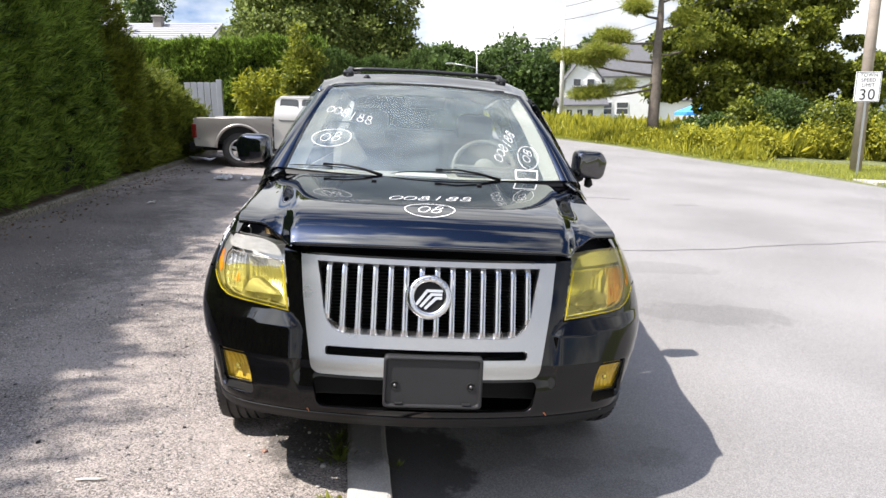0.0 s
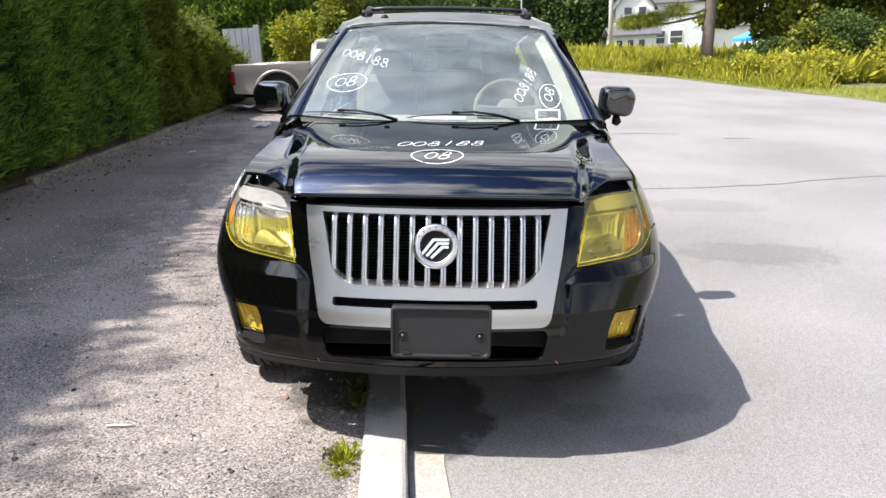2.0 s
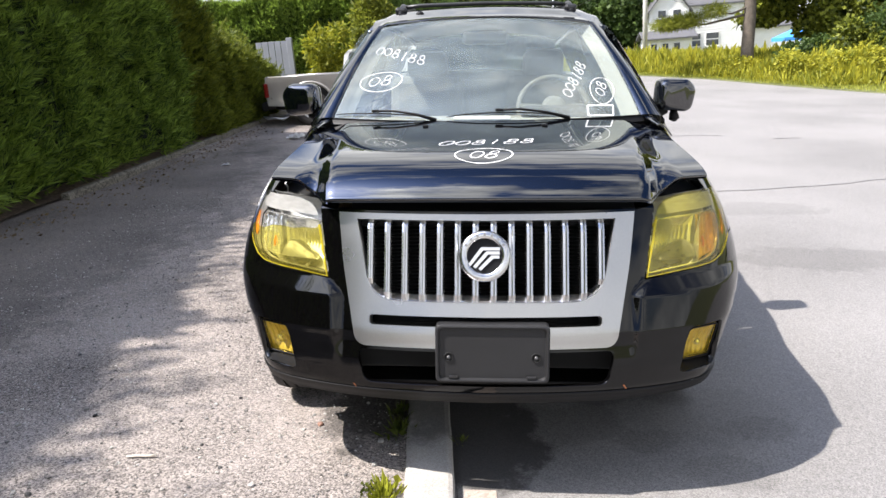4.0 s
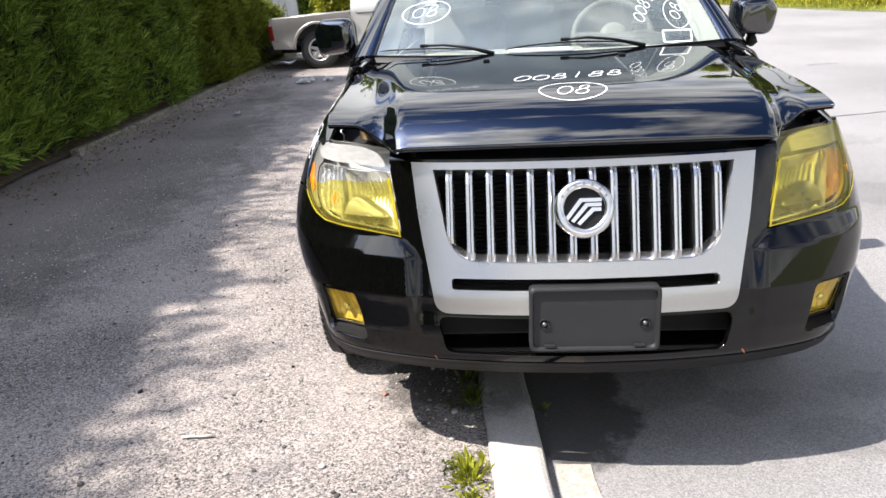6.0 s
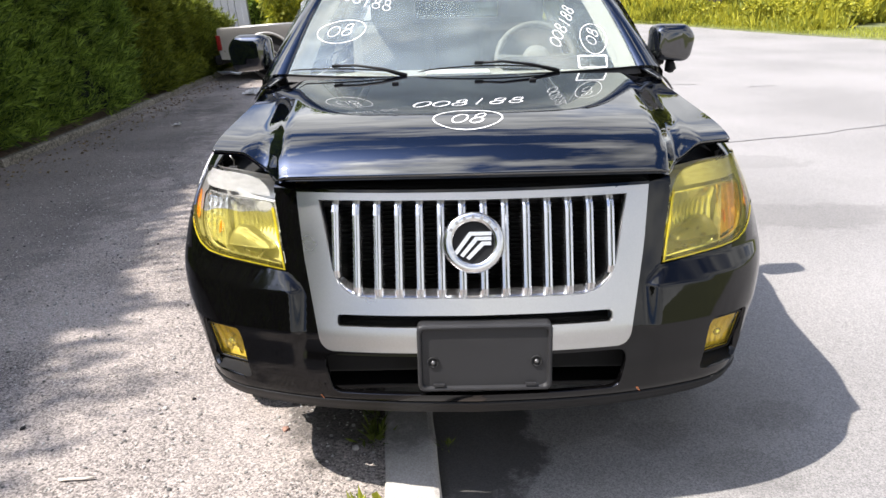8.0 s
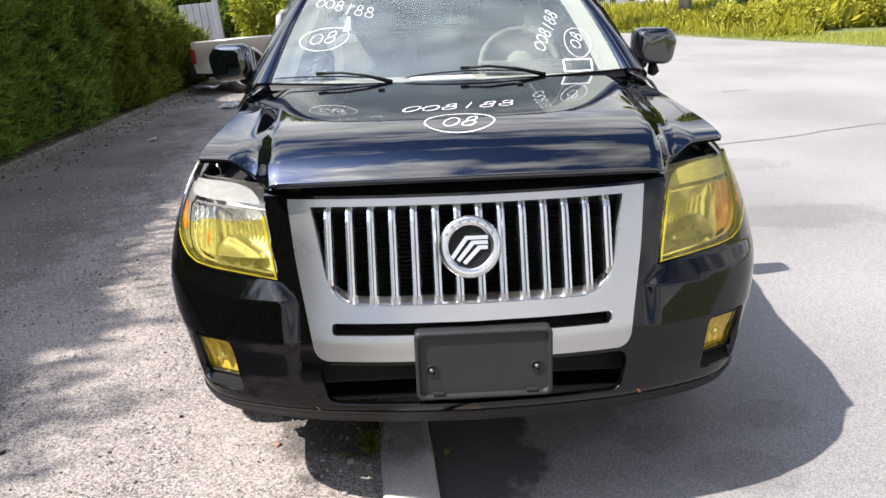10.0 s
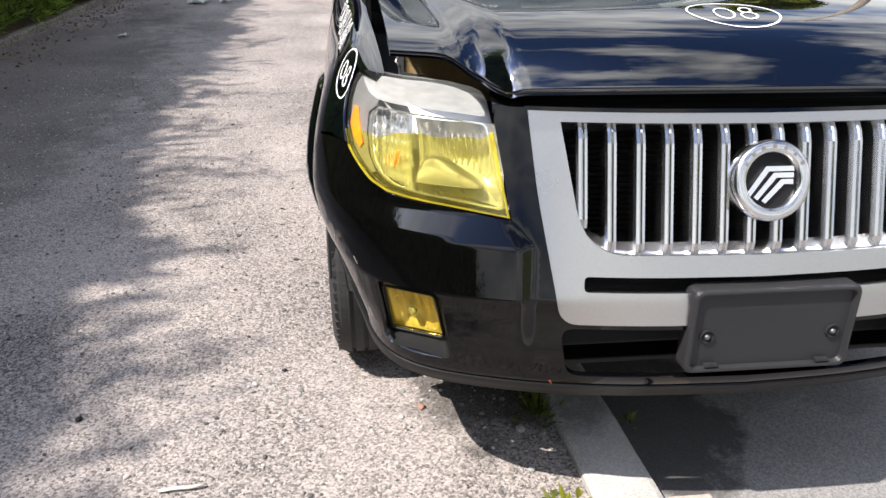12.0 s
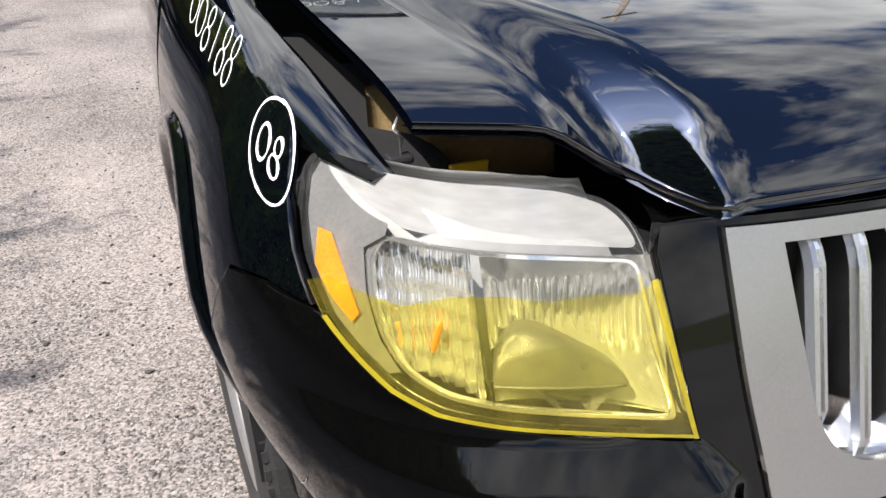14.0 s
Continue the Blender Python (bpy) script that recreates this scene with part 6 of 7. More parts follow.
def crown_leaves(blobs, count, length, slim, out=0.6, hollow=0.55):
    """Leaf bases, directions and sizes for a crown made of clumps (x, y, z, radius, flatness)."""
    vol = np.array([b[3] ** 2 for b in blobs])
    which = rng.choice(len(blobs), count, p=vol / vol.sum())
    c = np.array([b[:3] for b in blobs])[which]
    r = np.array([b[3] for b in blobs])[which]
    fl = np.array([b[4] if len(b) > 4 else 0.8 for b in blobs])[which]
    d = rng.normal(size=(count, 3))
    d /= np.linalg.norm(d, axis=1, keepdims=True)
    rad = r * (hollow + (1 - hollow) * rng.random(count) ** 0.6) * (1 + 0.18 * rng.normal(size=count))
    base = c + d * rad[:, None] * np.stack([np.ones(count), np.ones(count), fl], 1)
    way = d * out + rng.normal(0, 0.6, (count, 3)) + np.array([0, 0, -0.1])
    L = length * rng.uniform(0.6, 1.4, count)
    return base, way, L, L * slim


def clumps(x, y, z, r, n, size, seed, flat=0.85):
    """Clumps strewn through an ellipsoid: centre, radii, how many and how large."""
    g = np.random.default_rng(seed)
    out = []
    for _ in range(n):
        d = g.normal(size=3)
        d /= np.linalg.norm(d)
        q = g.random() ** 0.5
        out.append((x + d[0] * r[0] * q, y + d[1] * r[1] * q, z + d[2] * r[2] * q, size * g.uniform(0.6, 1.25), flat))
    return out


def tree(name, label, x, y, blobs, count, length, slim, mat, trunk_r, trunk_top, limbs=8, category="tree", group=""):
    """A tree on the ground at x, y: tapered trunk, limbs into its clumps, and a crown of single leaves. Heights over the ground there."""
    t = thing(name, label, category, group, stand(x, y))
    loc = [(bx - x, by - y, bz, r, f) for bx, by, bz, r, f in blobs]
    pts = [(0.05 * math.sin(k * 1.7) * k / 6, 0.05 * math.cos(k * 2.1) * k / 6, trunk_top * k / 8 - (0.15 if k == 0 else 0)) for k in range(9)]
    tr = part("trunk", tube(pts, [trunk_r * (1.25 if k == 0 else 1 - 0.07 * k) for k in range(9)], 10), M["bark"], t, smooth=True)
    g = np.random.default_rng(int(abs(x * 31 + y * 17)) + 3)
    for k in g.choice(len(loc), min(limbs, len(loc)), replace=False):
        bx, by, bz, r, f = loc[k]
        h = trunk_top * g.uniform(0.45, 0.98)
        a = Vector((0, 0, min(h, max(0.3, bz * 0.85))))
        b = Vector((bx, by, bz))
        mid = a.lerp(b, 0.5) + Vector((0, 0, 0.12 * (b - a).length))
        part("limb", tube([a, a.lerp(mid, 0.6), mid, mid.lerp(b, 0.6), b], [trunk_r * 0.42, trunk_r * 0.33, trunk_r * 0.25, trunk_r * 0.16, trunk_r * 0.07], 6), M["bark"], tr, smooth=True)
    base, way, L, W = crown_leaves(loc, count, length, slim)
    base[:, 2] = np.maximum(base[:, 2], 0.03)
    mesh_part("crown", leaves(base, way, L, W, rng), mat, t)
    return t


# airy tree behind the hedge
bl = clumps(-3.0, 22.5, 4.4, (3.6, 2.2, 2.5), 54, 0.70, 11) + clumps(-0.6, 22.0, 3.4, (1.2, 1.2, 1.5), 10, 0.6, 12) + clumps(-5.6, 22.5, 3.9, (1.4, 1.5, 1.8), 12, 0.6, 13)
tree("locust_tree", "tall airy light green locust tree", -3.0, 22.5, bl, 70000, 0.13, 0.34, M["locust"], 0.2, 4.5, 14)
# dark conifer behind the roof
tree("spruce_tree", "dark spruce tree behind a house roof", -18.7, 48, clumps(-18.7, 48, 7.0, (1.5, 1.5, 2.8), 20, 0.9, 21), 5000, 0.3, 0.2, M["farwood"], 0.25, 6.5, 5)
# round trees far down the road
for k, (x, y, z, r, h, seed) in enumerate(((4.3, 60, 3.6, 2.9, 2.6, 31), (11.5, 60, 4.0, 4.2, 3.6, 32), (8.2, 66, 3.8, 3.0, 3.0, 36), (22.2, 74, 6.6, 3.0, 3.2, 33), (-8, 62, 4.0, 5.0, 4.5, 34), (0.3, 70, 3.6, 3.6, 3.0, 35))):
    tree("round_tree", "dense dark green round-headed tree far off", x, y, clumps(x, y, z, (r, r * 0.8, h), 40, r * 0.38, seed), 17000, 0.34, 0.45, M["farwood"], 0.3, z, 5, group="trees far down the road")
# maple over the thicket
bl = clumps(14.1, 24.8, 4.1, (4.2, 1.9, 2.6), 84, 0.56, 41, 0.6) + clumps(10.3, 24.0, 2.7, (1.0, 0.9, 0.8), 12, 0.42, 42, 0.6) + clumps(14.8, 25.0, 6.8, (3.0, 2.0, 2.0), 26, 0.6, 43, 0.6) + clumps(17.0, 24.5, 2.7, (2.4, 1.3, 1.4), 24, 0.62, 44, 0.6) + clumps(13.4, 24.2, 2.2, (2.6, 1.0, 1.0), 22, 0.52, 45, 0.6)
tree("maple_tree", "large broad-leaved maple with sunlit and shaded clumps", 13.9, 25.0, bl, 90000, 0.15, 0.42, M["maple"], 0.22, 4.0, 16)
# pine with bare limbs
pine = thing("pine_tree", "old pine with bare trunk and few needle tufts", "tree", m=stand(9.1, 22.5) @ Matrix.Diagonal((0.77, 0.77, 0.77, 1)))
pts = [(0.0, 0, -0.2), (-0.03, 0, 1.2), (0.02, 0, 2.6), (-0.02, 0, 4.2), (0.06, 0, 6.0), (0.05, 0, 8.0)]
ptrunk = part("trunk", tube(pts, [0.31, 0.27, 0.25, 0.22, 0.16, 0.06], 10), M["bark"], pine, smooth=True)
tufts = []
for z, dx, dy, dz, ends in ((3.9, -3.2, -0.5, 0.5, 4), (3.3, -4.4, 0.2, 0.9, 4), (2.7, -3.6, 0.4, -0.3, 4), (4.8, -2.4, 0.3, 0.3, 3), (5.4, 1.6, 0.2, 0.6, 3), (5.9, -1.3, -0.2, 0.5, 3), (4.2, 2.2, 0.3, 0.7, 3), (6.6, 0.9, 0.1, 0.6, 3), (7.2, -0.8, 0.1, 0.6, 3), (3.0, -1.6, -0.3, -0.2, 1)):
    a, b = Vector((0, 0, z)), Vector((dx, dy, z + dz))
    mid = a.lerp(b, 0.5) + Vector((0, 0, -0.15))
    part("limb", tube([a, mid, b], [0.07, 0.05, 0.02], 6), M["bark"], ptrunk, smooth=True)
    for k in range(ends):
        q = a.lerp(b, 0.55 + 0.45 * (k + 1) / ends)
        tufts.append((q.x, q.y, q.z + 0.12, 0.52, 0.42))
base, way, L, W = crown_leaves(tufts, 42000, 0.24, 0.04, 1.0, 0.1)
mesh_part("needles", leaves(base, way, L, W, rng), M["pine"], pine)

# thicket on the far side of the road
for k, (x, y, w, h, seed) in enumerate(((10.9, 21.8, 0.9, 1.1, 51), (12.0, 21.4, 1.1, 1.7, 52), (13.5, 21.8, 1.3, 2.0, 53), (15.2, 21.0, 1.4, 2.1, 54), (17.2, 21.2, 1.5, 2.1, 55), (19.5, 21.5, 1.6, 2.2, 56))):
    tree("bush", "dense green roadside bush", x, y, clumps(x, y, h * 0.55, (w, w * 0.7, h * 0.5), 16, w * 0.42, seed), 5200, 0.12, 0.42, M["maple"] if k % 2 else M["farwood"], 0.05, h * 0.6, 5, "bush", "roadside thicket")
for k, (x, y, w, h, seed) in enumerate(((9.6, 20.0, 0.8, 0.75, 61), (10.6, 18.9, 0.8, 0.8, 62), (11.6, 19.6, 0.9, 1.0, 63), (14.2, 20.3, 1.0, 1.2, 64), (16.6, 20.2, 1.2, 1.4, 65), (8.8, 22.3, 0.8, 0.7, 66))):
    tree("goldenrod_bush", "yellow flowering goldenrod clump", x, y, clumps(x, y, h * 0.5, (w, w * 0.6, h * 0.45), 14, w * 0.4, seed), 4200, 0.11, 0.3, M["weeds"], 0.03, h * 0.5, 4, "bush", "goldenrod clumps")


def blades(count, spot, height, slim, mat, name, label, category):
    b = np.array([spot() for _ in range(count)])
    p = raised(np.c_[b, np.full(count, -0.02)])
    w = np.c_[rng.normal(0, 0.28, (count, 2)), np.ones(count)]
    L = height(b) * rng.uniform(0.55, 1.15, count)
    ob = mesh_part(name, leaves(p, w, L, L * slim, rng), mat)
    return tagged(ob, label, category, kind="stuff")


def field_spot():
    while True:
        x, y = rng.uniform(3, 34), rng.uniform(17.5, 44)
        if x > road_edge(y) + 0.35 and rng.random() < min(1, 6 / max(1.0, y - 18)) and not (x > 11 and y < 20):
            return x, y


def verge_spot():
    while True:
        x, y = rng.uniform(4, 20), rng.uniform(8, 26)
        if road_edge(y) + 0.03 + 0.1 * rng.random() < x < road_edge(y) + (1.2 if y > 18 else 7) and not (13.0 < y < 13.9 and x > 11):
            return x, y


blades(30000, field_spot, lambda b: 0.42 + 0.45 * np.clip((b[:, 0] - np.array([road_edge(q) for q in b[:, 1]])) / 3, 0, 1), 0.030, M["weeds"], "weed_field", "tall yellow-green goldenrod and grass field", "weeds")
blades(26000, verge_spot, lambda b: np.full(len(b), 0.13), 0.06, M["grass"], "verge_grass", "short sunlit yellow-green grass verge", "grass")
spots = np.array([field_spot() for _ in range(15000)])
size = np.array([(0.30 + 0.40 * min(1.0, (x - road_edge(y)) / 3)) * (1.0 + 0.9 * noise.noise((x * 0.9, y * 0.9, 6.0))) for x, y in spots]) * rng.uniform(0.6, 1.2, len(spots))
tagged(mesh_part("goldenrod_stems", sprays(raised(np.c_[spots, np.full(len(spots), 0.0)]), np.c_[rng.normal(0, 0.22, (len(spots), 2)), np.ones(len(spots))], size, 8, 0.12), M["weeds"]), "leafy yellow-green goldenrod stems in the field", "weeds", kind="stuff")
bm = bmesh.new()
rows = []
for yv in [8 + k for k in range(0, 40)]:
    rows.append([bm.verts.new(on(x, yv, -0.02 if q else -0.06)) for q, x in enumerate((road_edge(yv), road_edge(yv) + 0.3, road_edge(yv) + 2, 24, 40))])
for a, b in zip(rows, rows[1:]):
    for j in range(4):
        bm.faces.new((a[j], a[j + 1], b[j + 1], b[j]))
tagged(part("verge", bm, M["soil"], smooth=True), "grassy verge soil beyond the road", "verge", kind="structure")
tagged(part("pavement", boxed(0, 6, -0.45, 0.45, -0.05, 0.03, 0.01, Matrix.Translation(on(11.15, 13.5)) @ SLOPE), M["kerb"]), "pale concrete pavement slab by the verge", "pavement", kind="structure")

# behind the truck: clipped hedge and golden shrub
def spray_mass(name, label, x0, x1, y0, y1, h, count, mat, wob=0.2):
    t = thing(name, label, "hedge", m=stand((x0 + x1) / 2, (y0 + y1) / 2))
    w, d = (x1 - x0) / 2, (y1 - y0) / 2
    p = np.empty((count, 3))
    for i in range(count):
        a = rng.uniform(-1, 1)
        z = h * rng.uniform(0, 1) ** 0.8
        f = rng.random()
        yy = -d + abs(rng.normal(0, 0.08)) if f < 0.75 else rng.uniform(-d, d)
        if f >= 0.75:
            z = h - rng.uniform(0, 0.2)
        hh = 1 + wob * noise.noise((a * w * 1.4, h, x0))
        p[i] = (a * w, yy + 0.15 * noise.noise((a * w * 2, z * 2, y0)), z * hh)
    way = np.c_[rng.normal(0, 0.45, count), -0.5 + rng.normal(0, 0.3, count), 0.7 + rng.normal(0, 0.35, count)]
    L = rng.uniform(0.12, 0.26, count)
    mesh_part("foliage", sprays(p, way, L, 6), mat, t)
    part("dark_core", boxed(-w + 0.1, w - 0.1, -d + 0.12, d, 0.0, h * (1 - wob) - 0.08, 0.1), M["core_shade"], t)
    return t


spray_mass("clipped_hedge", "clipped green hedge behind the pickup", -8.6, -2.2, 15.0, 16.4, 2.45, 14000, M["hedge"], 0.06)
tree("arborvitae", "upright yellowish arborvitae behind the pickup", -2.55, 14.5, clumps(-2.55, 14.5, 1.45, (0.42, 0.35, 1.45), 26, 0.30, 72), 11000, 0.11, 0.20, M["yellowgreen"], 0.05, 2.0, 8)
spray_mass("far_hedge", "dark green tall shrubs behind the pickup", -3.0, 0.6, 16.0, 17.5, 2.3, 3600, M["farwood"], 0.2)
tree("golden_shrub", "golden-green shrub behind the pickup", -3.35, 13.6, clumps(-3.35, 13.6, 1.05, (0.58, 0.45, 0.85), 18, 0.30, 71), 9000, 0.12, 0.16, M["gold"], 0.04, 1.0, 6, "shrub")

# ---- fence, houses, poles ----
M["vinyl"] = material("grey_vinyl", (0.27, 0.28, 0.30), 0.5, spread=0.1, bump=0.05)
fence = thing("fence_panel", "pale grey board fence panel beside the hedge", "fence", m=stand(-4.60, 13.3, 4))
for k in range(5):
    part("board", boxed(-0.42 + 0.14 * k, -0.29 + 0.14 * k, -0.015, 0.015, 0.0, 1.50, 0.006), M["vinyl"], fence)
part("post", boxed(0.27, 0.39, -0.05, 0.07, -0.1, 1.56, 0.01), M["vinyl"], fence)
part("rail", boxed(-0.42, 0.30, 0.015, 0.05, 1.1, 1.2, 0.005), M["vinyl"], fence)

M["siding"] = material("white_clapboard", (0.74, 0.74, 0.73), 0.6, spread=0.06, scale=2, fine=30, bump=0.05)
M["shingle"] = material("grey_roof_shingle", (0.10, 0.10, 0.105), 0.85, spread=0.2, scale=3, fine=25, bump=0.4)
M["pale_roof"] = material("pale_grey_roofing", (0.27, 0.275, 0.285), 0.7, spread=0.08, scale=2, fine=20, bump=0.2)
M["pane"] = material("dark_window_pane", (0.03, 0.035, 0.04), 0.08, spread=0.2, bump=0.0, spec=0.8)
M["brick"] = material("chimney_brick", (0.26, 0.15, 0.11), 0.85, spread=0.25, scale=8, fine=30, bump=0.4)


def prism(x0, x1, y0, y1, z0, z1, along="x", over=0.25, thick=0.12):
    """A gable roof as two slabs: eaves at z0, ridge at z1."""
    out = []
    for side in (-1, 1):
        bm = bmesh.new()
        if along == "x":
            ym = (y0 + y1) / 2
            ye = y0 - over if side < 0 else y1 + over
            ze = z0 - over * (z1 - z0) / ((y1 - y0) / 2)
            quad = [(x0 - over, ye, ze), (x1 + over, ye, ze), (x1 + over, ym, z1), (x0 - over, ym, z1)]
        else:
            xm = (x0 + x1) / 2
            xe = x0 - over if side < 0 else x1 + over
            ze = z0 - over * (z1 - z0) / ((x1 - x0) / 2)
            quad = [(xe, y0 - over, ze), (xe, y1 + over, ze), (xm, y1 + over, z1), (xm, y0 - over, z1)]
        low = [bm.verts.new(Vector(v)) for v in quad]
        high = [bm.verts.new(Vector(v) + Vector((0, 0, thick))) for v in quad]
        bm.faces.new(low)
        bm.faces.new(high)
        for i in range(4):
            bm.faces.new((low[i], low[(i + 1) % 4], high[(i + 1) % 4], high[i]))
        bmesh.ops.recalc_face_normals(bm, faces=bm.faces)
        out.append(bm)
    return out


def gable_wall(x0, x1, y0, y1, z0, z1, z2, along="x"):
    """A block of walls with gable ends up to the ridge."""
    bm = bmesh.new()
    if along == "x":
        prof = [(y0, z0), (y1, z0), (y1, z1), ((y0 + y1) / 2, z2), (y0, z1)]
        a, b = [bm.verts.new((x0, p, q)) for p, q in prof], [bm.verts.new((x1, p, q)) for p, q in prof]
    else:
        prof = [(x0, z0), (x1, z0), (x1, z1), ((x0 + x1) / 2, z2), (x0, z1)]
        a, b = [bm.verts.new((p, y0, q)) for p, q in prof], [bm.verts.new((p, y1, q)) for p, q in prof]
    for i in range(5):
        bm.faces.new((a[i], a[(i + 1) % 5], b[(i + 1) % 5], b[i]))
    bm.faces.new(a)
    bm.faces.new(b)
    bmesh.ops.recalc_face_normals(bm, faces=bm.faces)
    return bm


def clapboards(parent, x0, x1, y, z0, z1, step=0.22):
    bm = bmesh.new()
    k = 0
    while z0 + k * step < z1:
        z = z0 + k * step
        vs = [bm.verts.new(v) for v in ((x0, y - 0.035, z), (x1, y - 0.035, z), (x1, y - 0.004, z + step), (x0, y - 0.004, z + step))]
        bm.faces.new(vs)
        u = [bm.verts.new(v) for v in ((x0, y - 0.004, z), (x1, y - 0.004, z), (x1, y - 0.035, z), (x0, y - 0.035, z))]
        bm.faces.new(u)
        k += 1
    return part("cladding", bm, M["siding"], parent)


def window(parent, x, z, y, w, h):
    win = part("window", boxed(x - w / 2, x + w / 2, y - 0.09, y - 0.03, z, z + h, 0.01), M["siding"], parent)
    for k in (0, 1):
        part("pane", boxed(x - w / 2 + 0.07, x + w / 2 - 0.07, y - 0.10, y - 0.088, z + 0.07 + k * h / 2, z + h / 2 - 0.02 + k * h / 2), M["pane"], win)
    part("sill", boxed(x - w / 2 - 0.06, x + w / 2 + 0.06, y - 0.14, y - 0.03, z - 0.06, z, 0.01), M["siding"], win)


hy = 58.0
hz = (SLOPE @ Vector((19.0, hy, 0.0))).z
house = thing("white_house", "white clapboard house with grey shingle roof across the field", "house", m=Matrix.Translation(SLOPE @ Vector((0, hy, 0))) @ Matrix.Translation((0, 0, hz)))
part("wall", gable_wall(16.6, 22.4, 0.3, 7.3, 0.6, 5.6, 8.6, "x"), M["siding"], house)
clapboards(house, 16.6, 22.4, 0.3, 0.6, 5.6)
for bm in prism(16.6, 22.4, 0.3, 7.3, 5.6, 8.6, "x"):
    part("roof", bm, M["shingle"], house)
part("wing_wall", gable_wall(13.7, 16.9, -1.6, 6.0, 0.6, 5.2, 7.2, "y"), M["siding"], house)
clapboards(house, 13.7, 16.9, -1.6, 0.6, 5.2)
for bm in prism(13.7, 16.9, -1.6, 6.0, 5.2, 7.2, "y"):
    part("wing_roof", bm, M["shingle"], house)
part("porch", boxed(13.0, 16.6, -3.6, -1.65, 0.6, 3.0, 0.02), M["siding"], house)
for bm in prism(12.9, 16.7, -3.7, -1.6, 3.0, 3.5, "x"):
    part("porch_roof", bm, M["shingle"], house)
part("annexe", boxed(22.4, 27.5, 1.0, 6.5, 0.6, 3.4, 0.02), M["siding"], house)
for bm in prism(22.4, 27.5, 1.0, 6.5, 3.4, 5.0, "x"):
    part("annexe_roof", bm, M["shingle"], house)
part("trim_board", boxed(16.9, 22.5, 0.22, 0.27, 5.3, 5.6), M["siding"], house)
for x in (17.9, 19.4):
    window(house, x, 2.1, 0.3, 1.15, 1.1)
for x in (14.7, 15.9):
    window(house, x, 3.9, -1.6, 0.75, 1.3)
for x in (13.6, 14.5, 15.4):
    window(house, x, 1.3, -3.6, 0.6, 1.3)
part("chimney", boxed(19.0, 19.7, 3.4, 4.1, 7.6, 9.6, 0.02), M["brick"], house)

lh = thing("neighbour_house", "neighbouring house with pale grey roof behind the hedge", "house", m=Matrix.Translation(SLOPE @ Vector((0, 35.0, 0))) @ Matrix.Translation((0, 0, (SLOPE @ Vector((-13, 0, 0))).z)))
part("wall", gable_wall(-22.0, -10.6, -1.5, 5.5, 0.4, 4.0, 5.4, "x"), M["siding"], lh)
for bm in prism(-22.0, -10.6, -1.5, 5.5, 4.0, 5.4, "x", 0.35):
    part("roof", bm, M["pale_roof"], lh)
bm = bmesh.new()
for k in range(9):
    z = 4.0 + 1.4 * k / 9
    yv = -1.5 + 3.5 * k / 9
    box(bm, -22.3, -10.3, yv - 0.02, yv + 0.02, z + 0.125, z + 0.145)
part("roof_courses", bm, M["pale_roof"], lh)
M["grey_brick"] = material("grey_chimney_block", (0.20, 0.18, 0.17), 0.9, spread=0.25, scale=8, fine=30, bump=0.4)
chim = part("chimney", boxed(-13.8, -13.35, 1.2, 1.7, 4.8, 5.75, 0.02), M["grey_brick"], lh)
part("chimney_cap", boxed(-13.86, -13.29, 1.14, 1.76, 5.75, 5.83, 0.02), M["kerb"], chim)

M["pole"] = material("weathered_pole_wood", (0.33, 0.28, 0.23), 0.85, spread=0.25, scale=4, fine=60, bump=0.5)
M["pale_pole"] = material("pale_grey_pole", (0.55, 0.54, 0.51), 0.8, spread=0.15, scale=4, fine=60, bump=0.3)
M["zinc"] = material("galvanised_steel", (0.42, 0.43, 0.44), 0.4, metal=0.8, spread=0.12, bump=0.05)
M["wire"] = material("black_wire", (0.03, 0.03, 0.03), 0.6, bump=0.0)


def utility_pole(label, x, y, h, r, mat, arms, lean=0.0):
    p = thing("utility_pole", label, "pole", "utility poles", stand(x, y))
    part("post", tube([(0, 0, -0.3), (lean * 0.5, 0, h * 0.5), (lean, 0, h)], [r, r * 0.88, r * 0.75], 14), mat, p, smooth=True)
    for z in arms:
        part("cross_arm", boxed(-1.1, 1.1, -0.06, 0.06, z, z + 0.12, 0.01, Matrix.Translation((lean * z / h, -0.14, 0)) @ pose(0, 0, 0, 0, 0, 25)), mat, p)
    return p


utility_pole("brown wooden utility pole on the verge", 12.62, 16.0, 9.5, 0.155, M["pole"], (8.6,))
pale = utility_pole("pale grey utility pole beside the field", 9.6, 40.0, 7.6, 0.15, M["pale_pole"], ())
part("lamp_arm", tube([(0, 0, 5.3), (-1.2, 0, 5.55), (-2.3, 0, 5.6)], [0.04, 0.035, 0.03], 8), M["zinc"], pale, smooth=True)
part("lamp_head", boxed(-2.75, -2.25, -0.12, 0.12, 5.53, 5.66, 0.04), M["zinc"], pale)
lampost = thing("street_lamp", "thin street lamp with long arm down the road", "lamp", m=stand(4.25, 40.0))
part("post", tube([(0, 0, -0.2), (0, 0, 2.5), (-0.03, 0, 4.75)], [0.06, 0.05, 0.04], 8), M["zinc"], lampost, smooth=True)
part("arm", tube([(-0.02, 0, 3.45), (-0.6, 0, 3.6), (-1.5, 0, 3.75)], [0.03, 0.03, 0.025], 8), M["zinc"], lampost, smooth=True)
part("lamp_head", boxed(-1.95, -1.45, -0.1, 0.1, 3.70, 3.80, 0.04), M["zinc"], lampost)


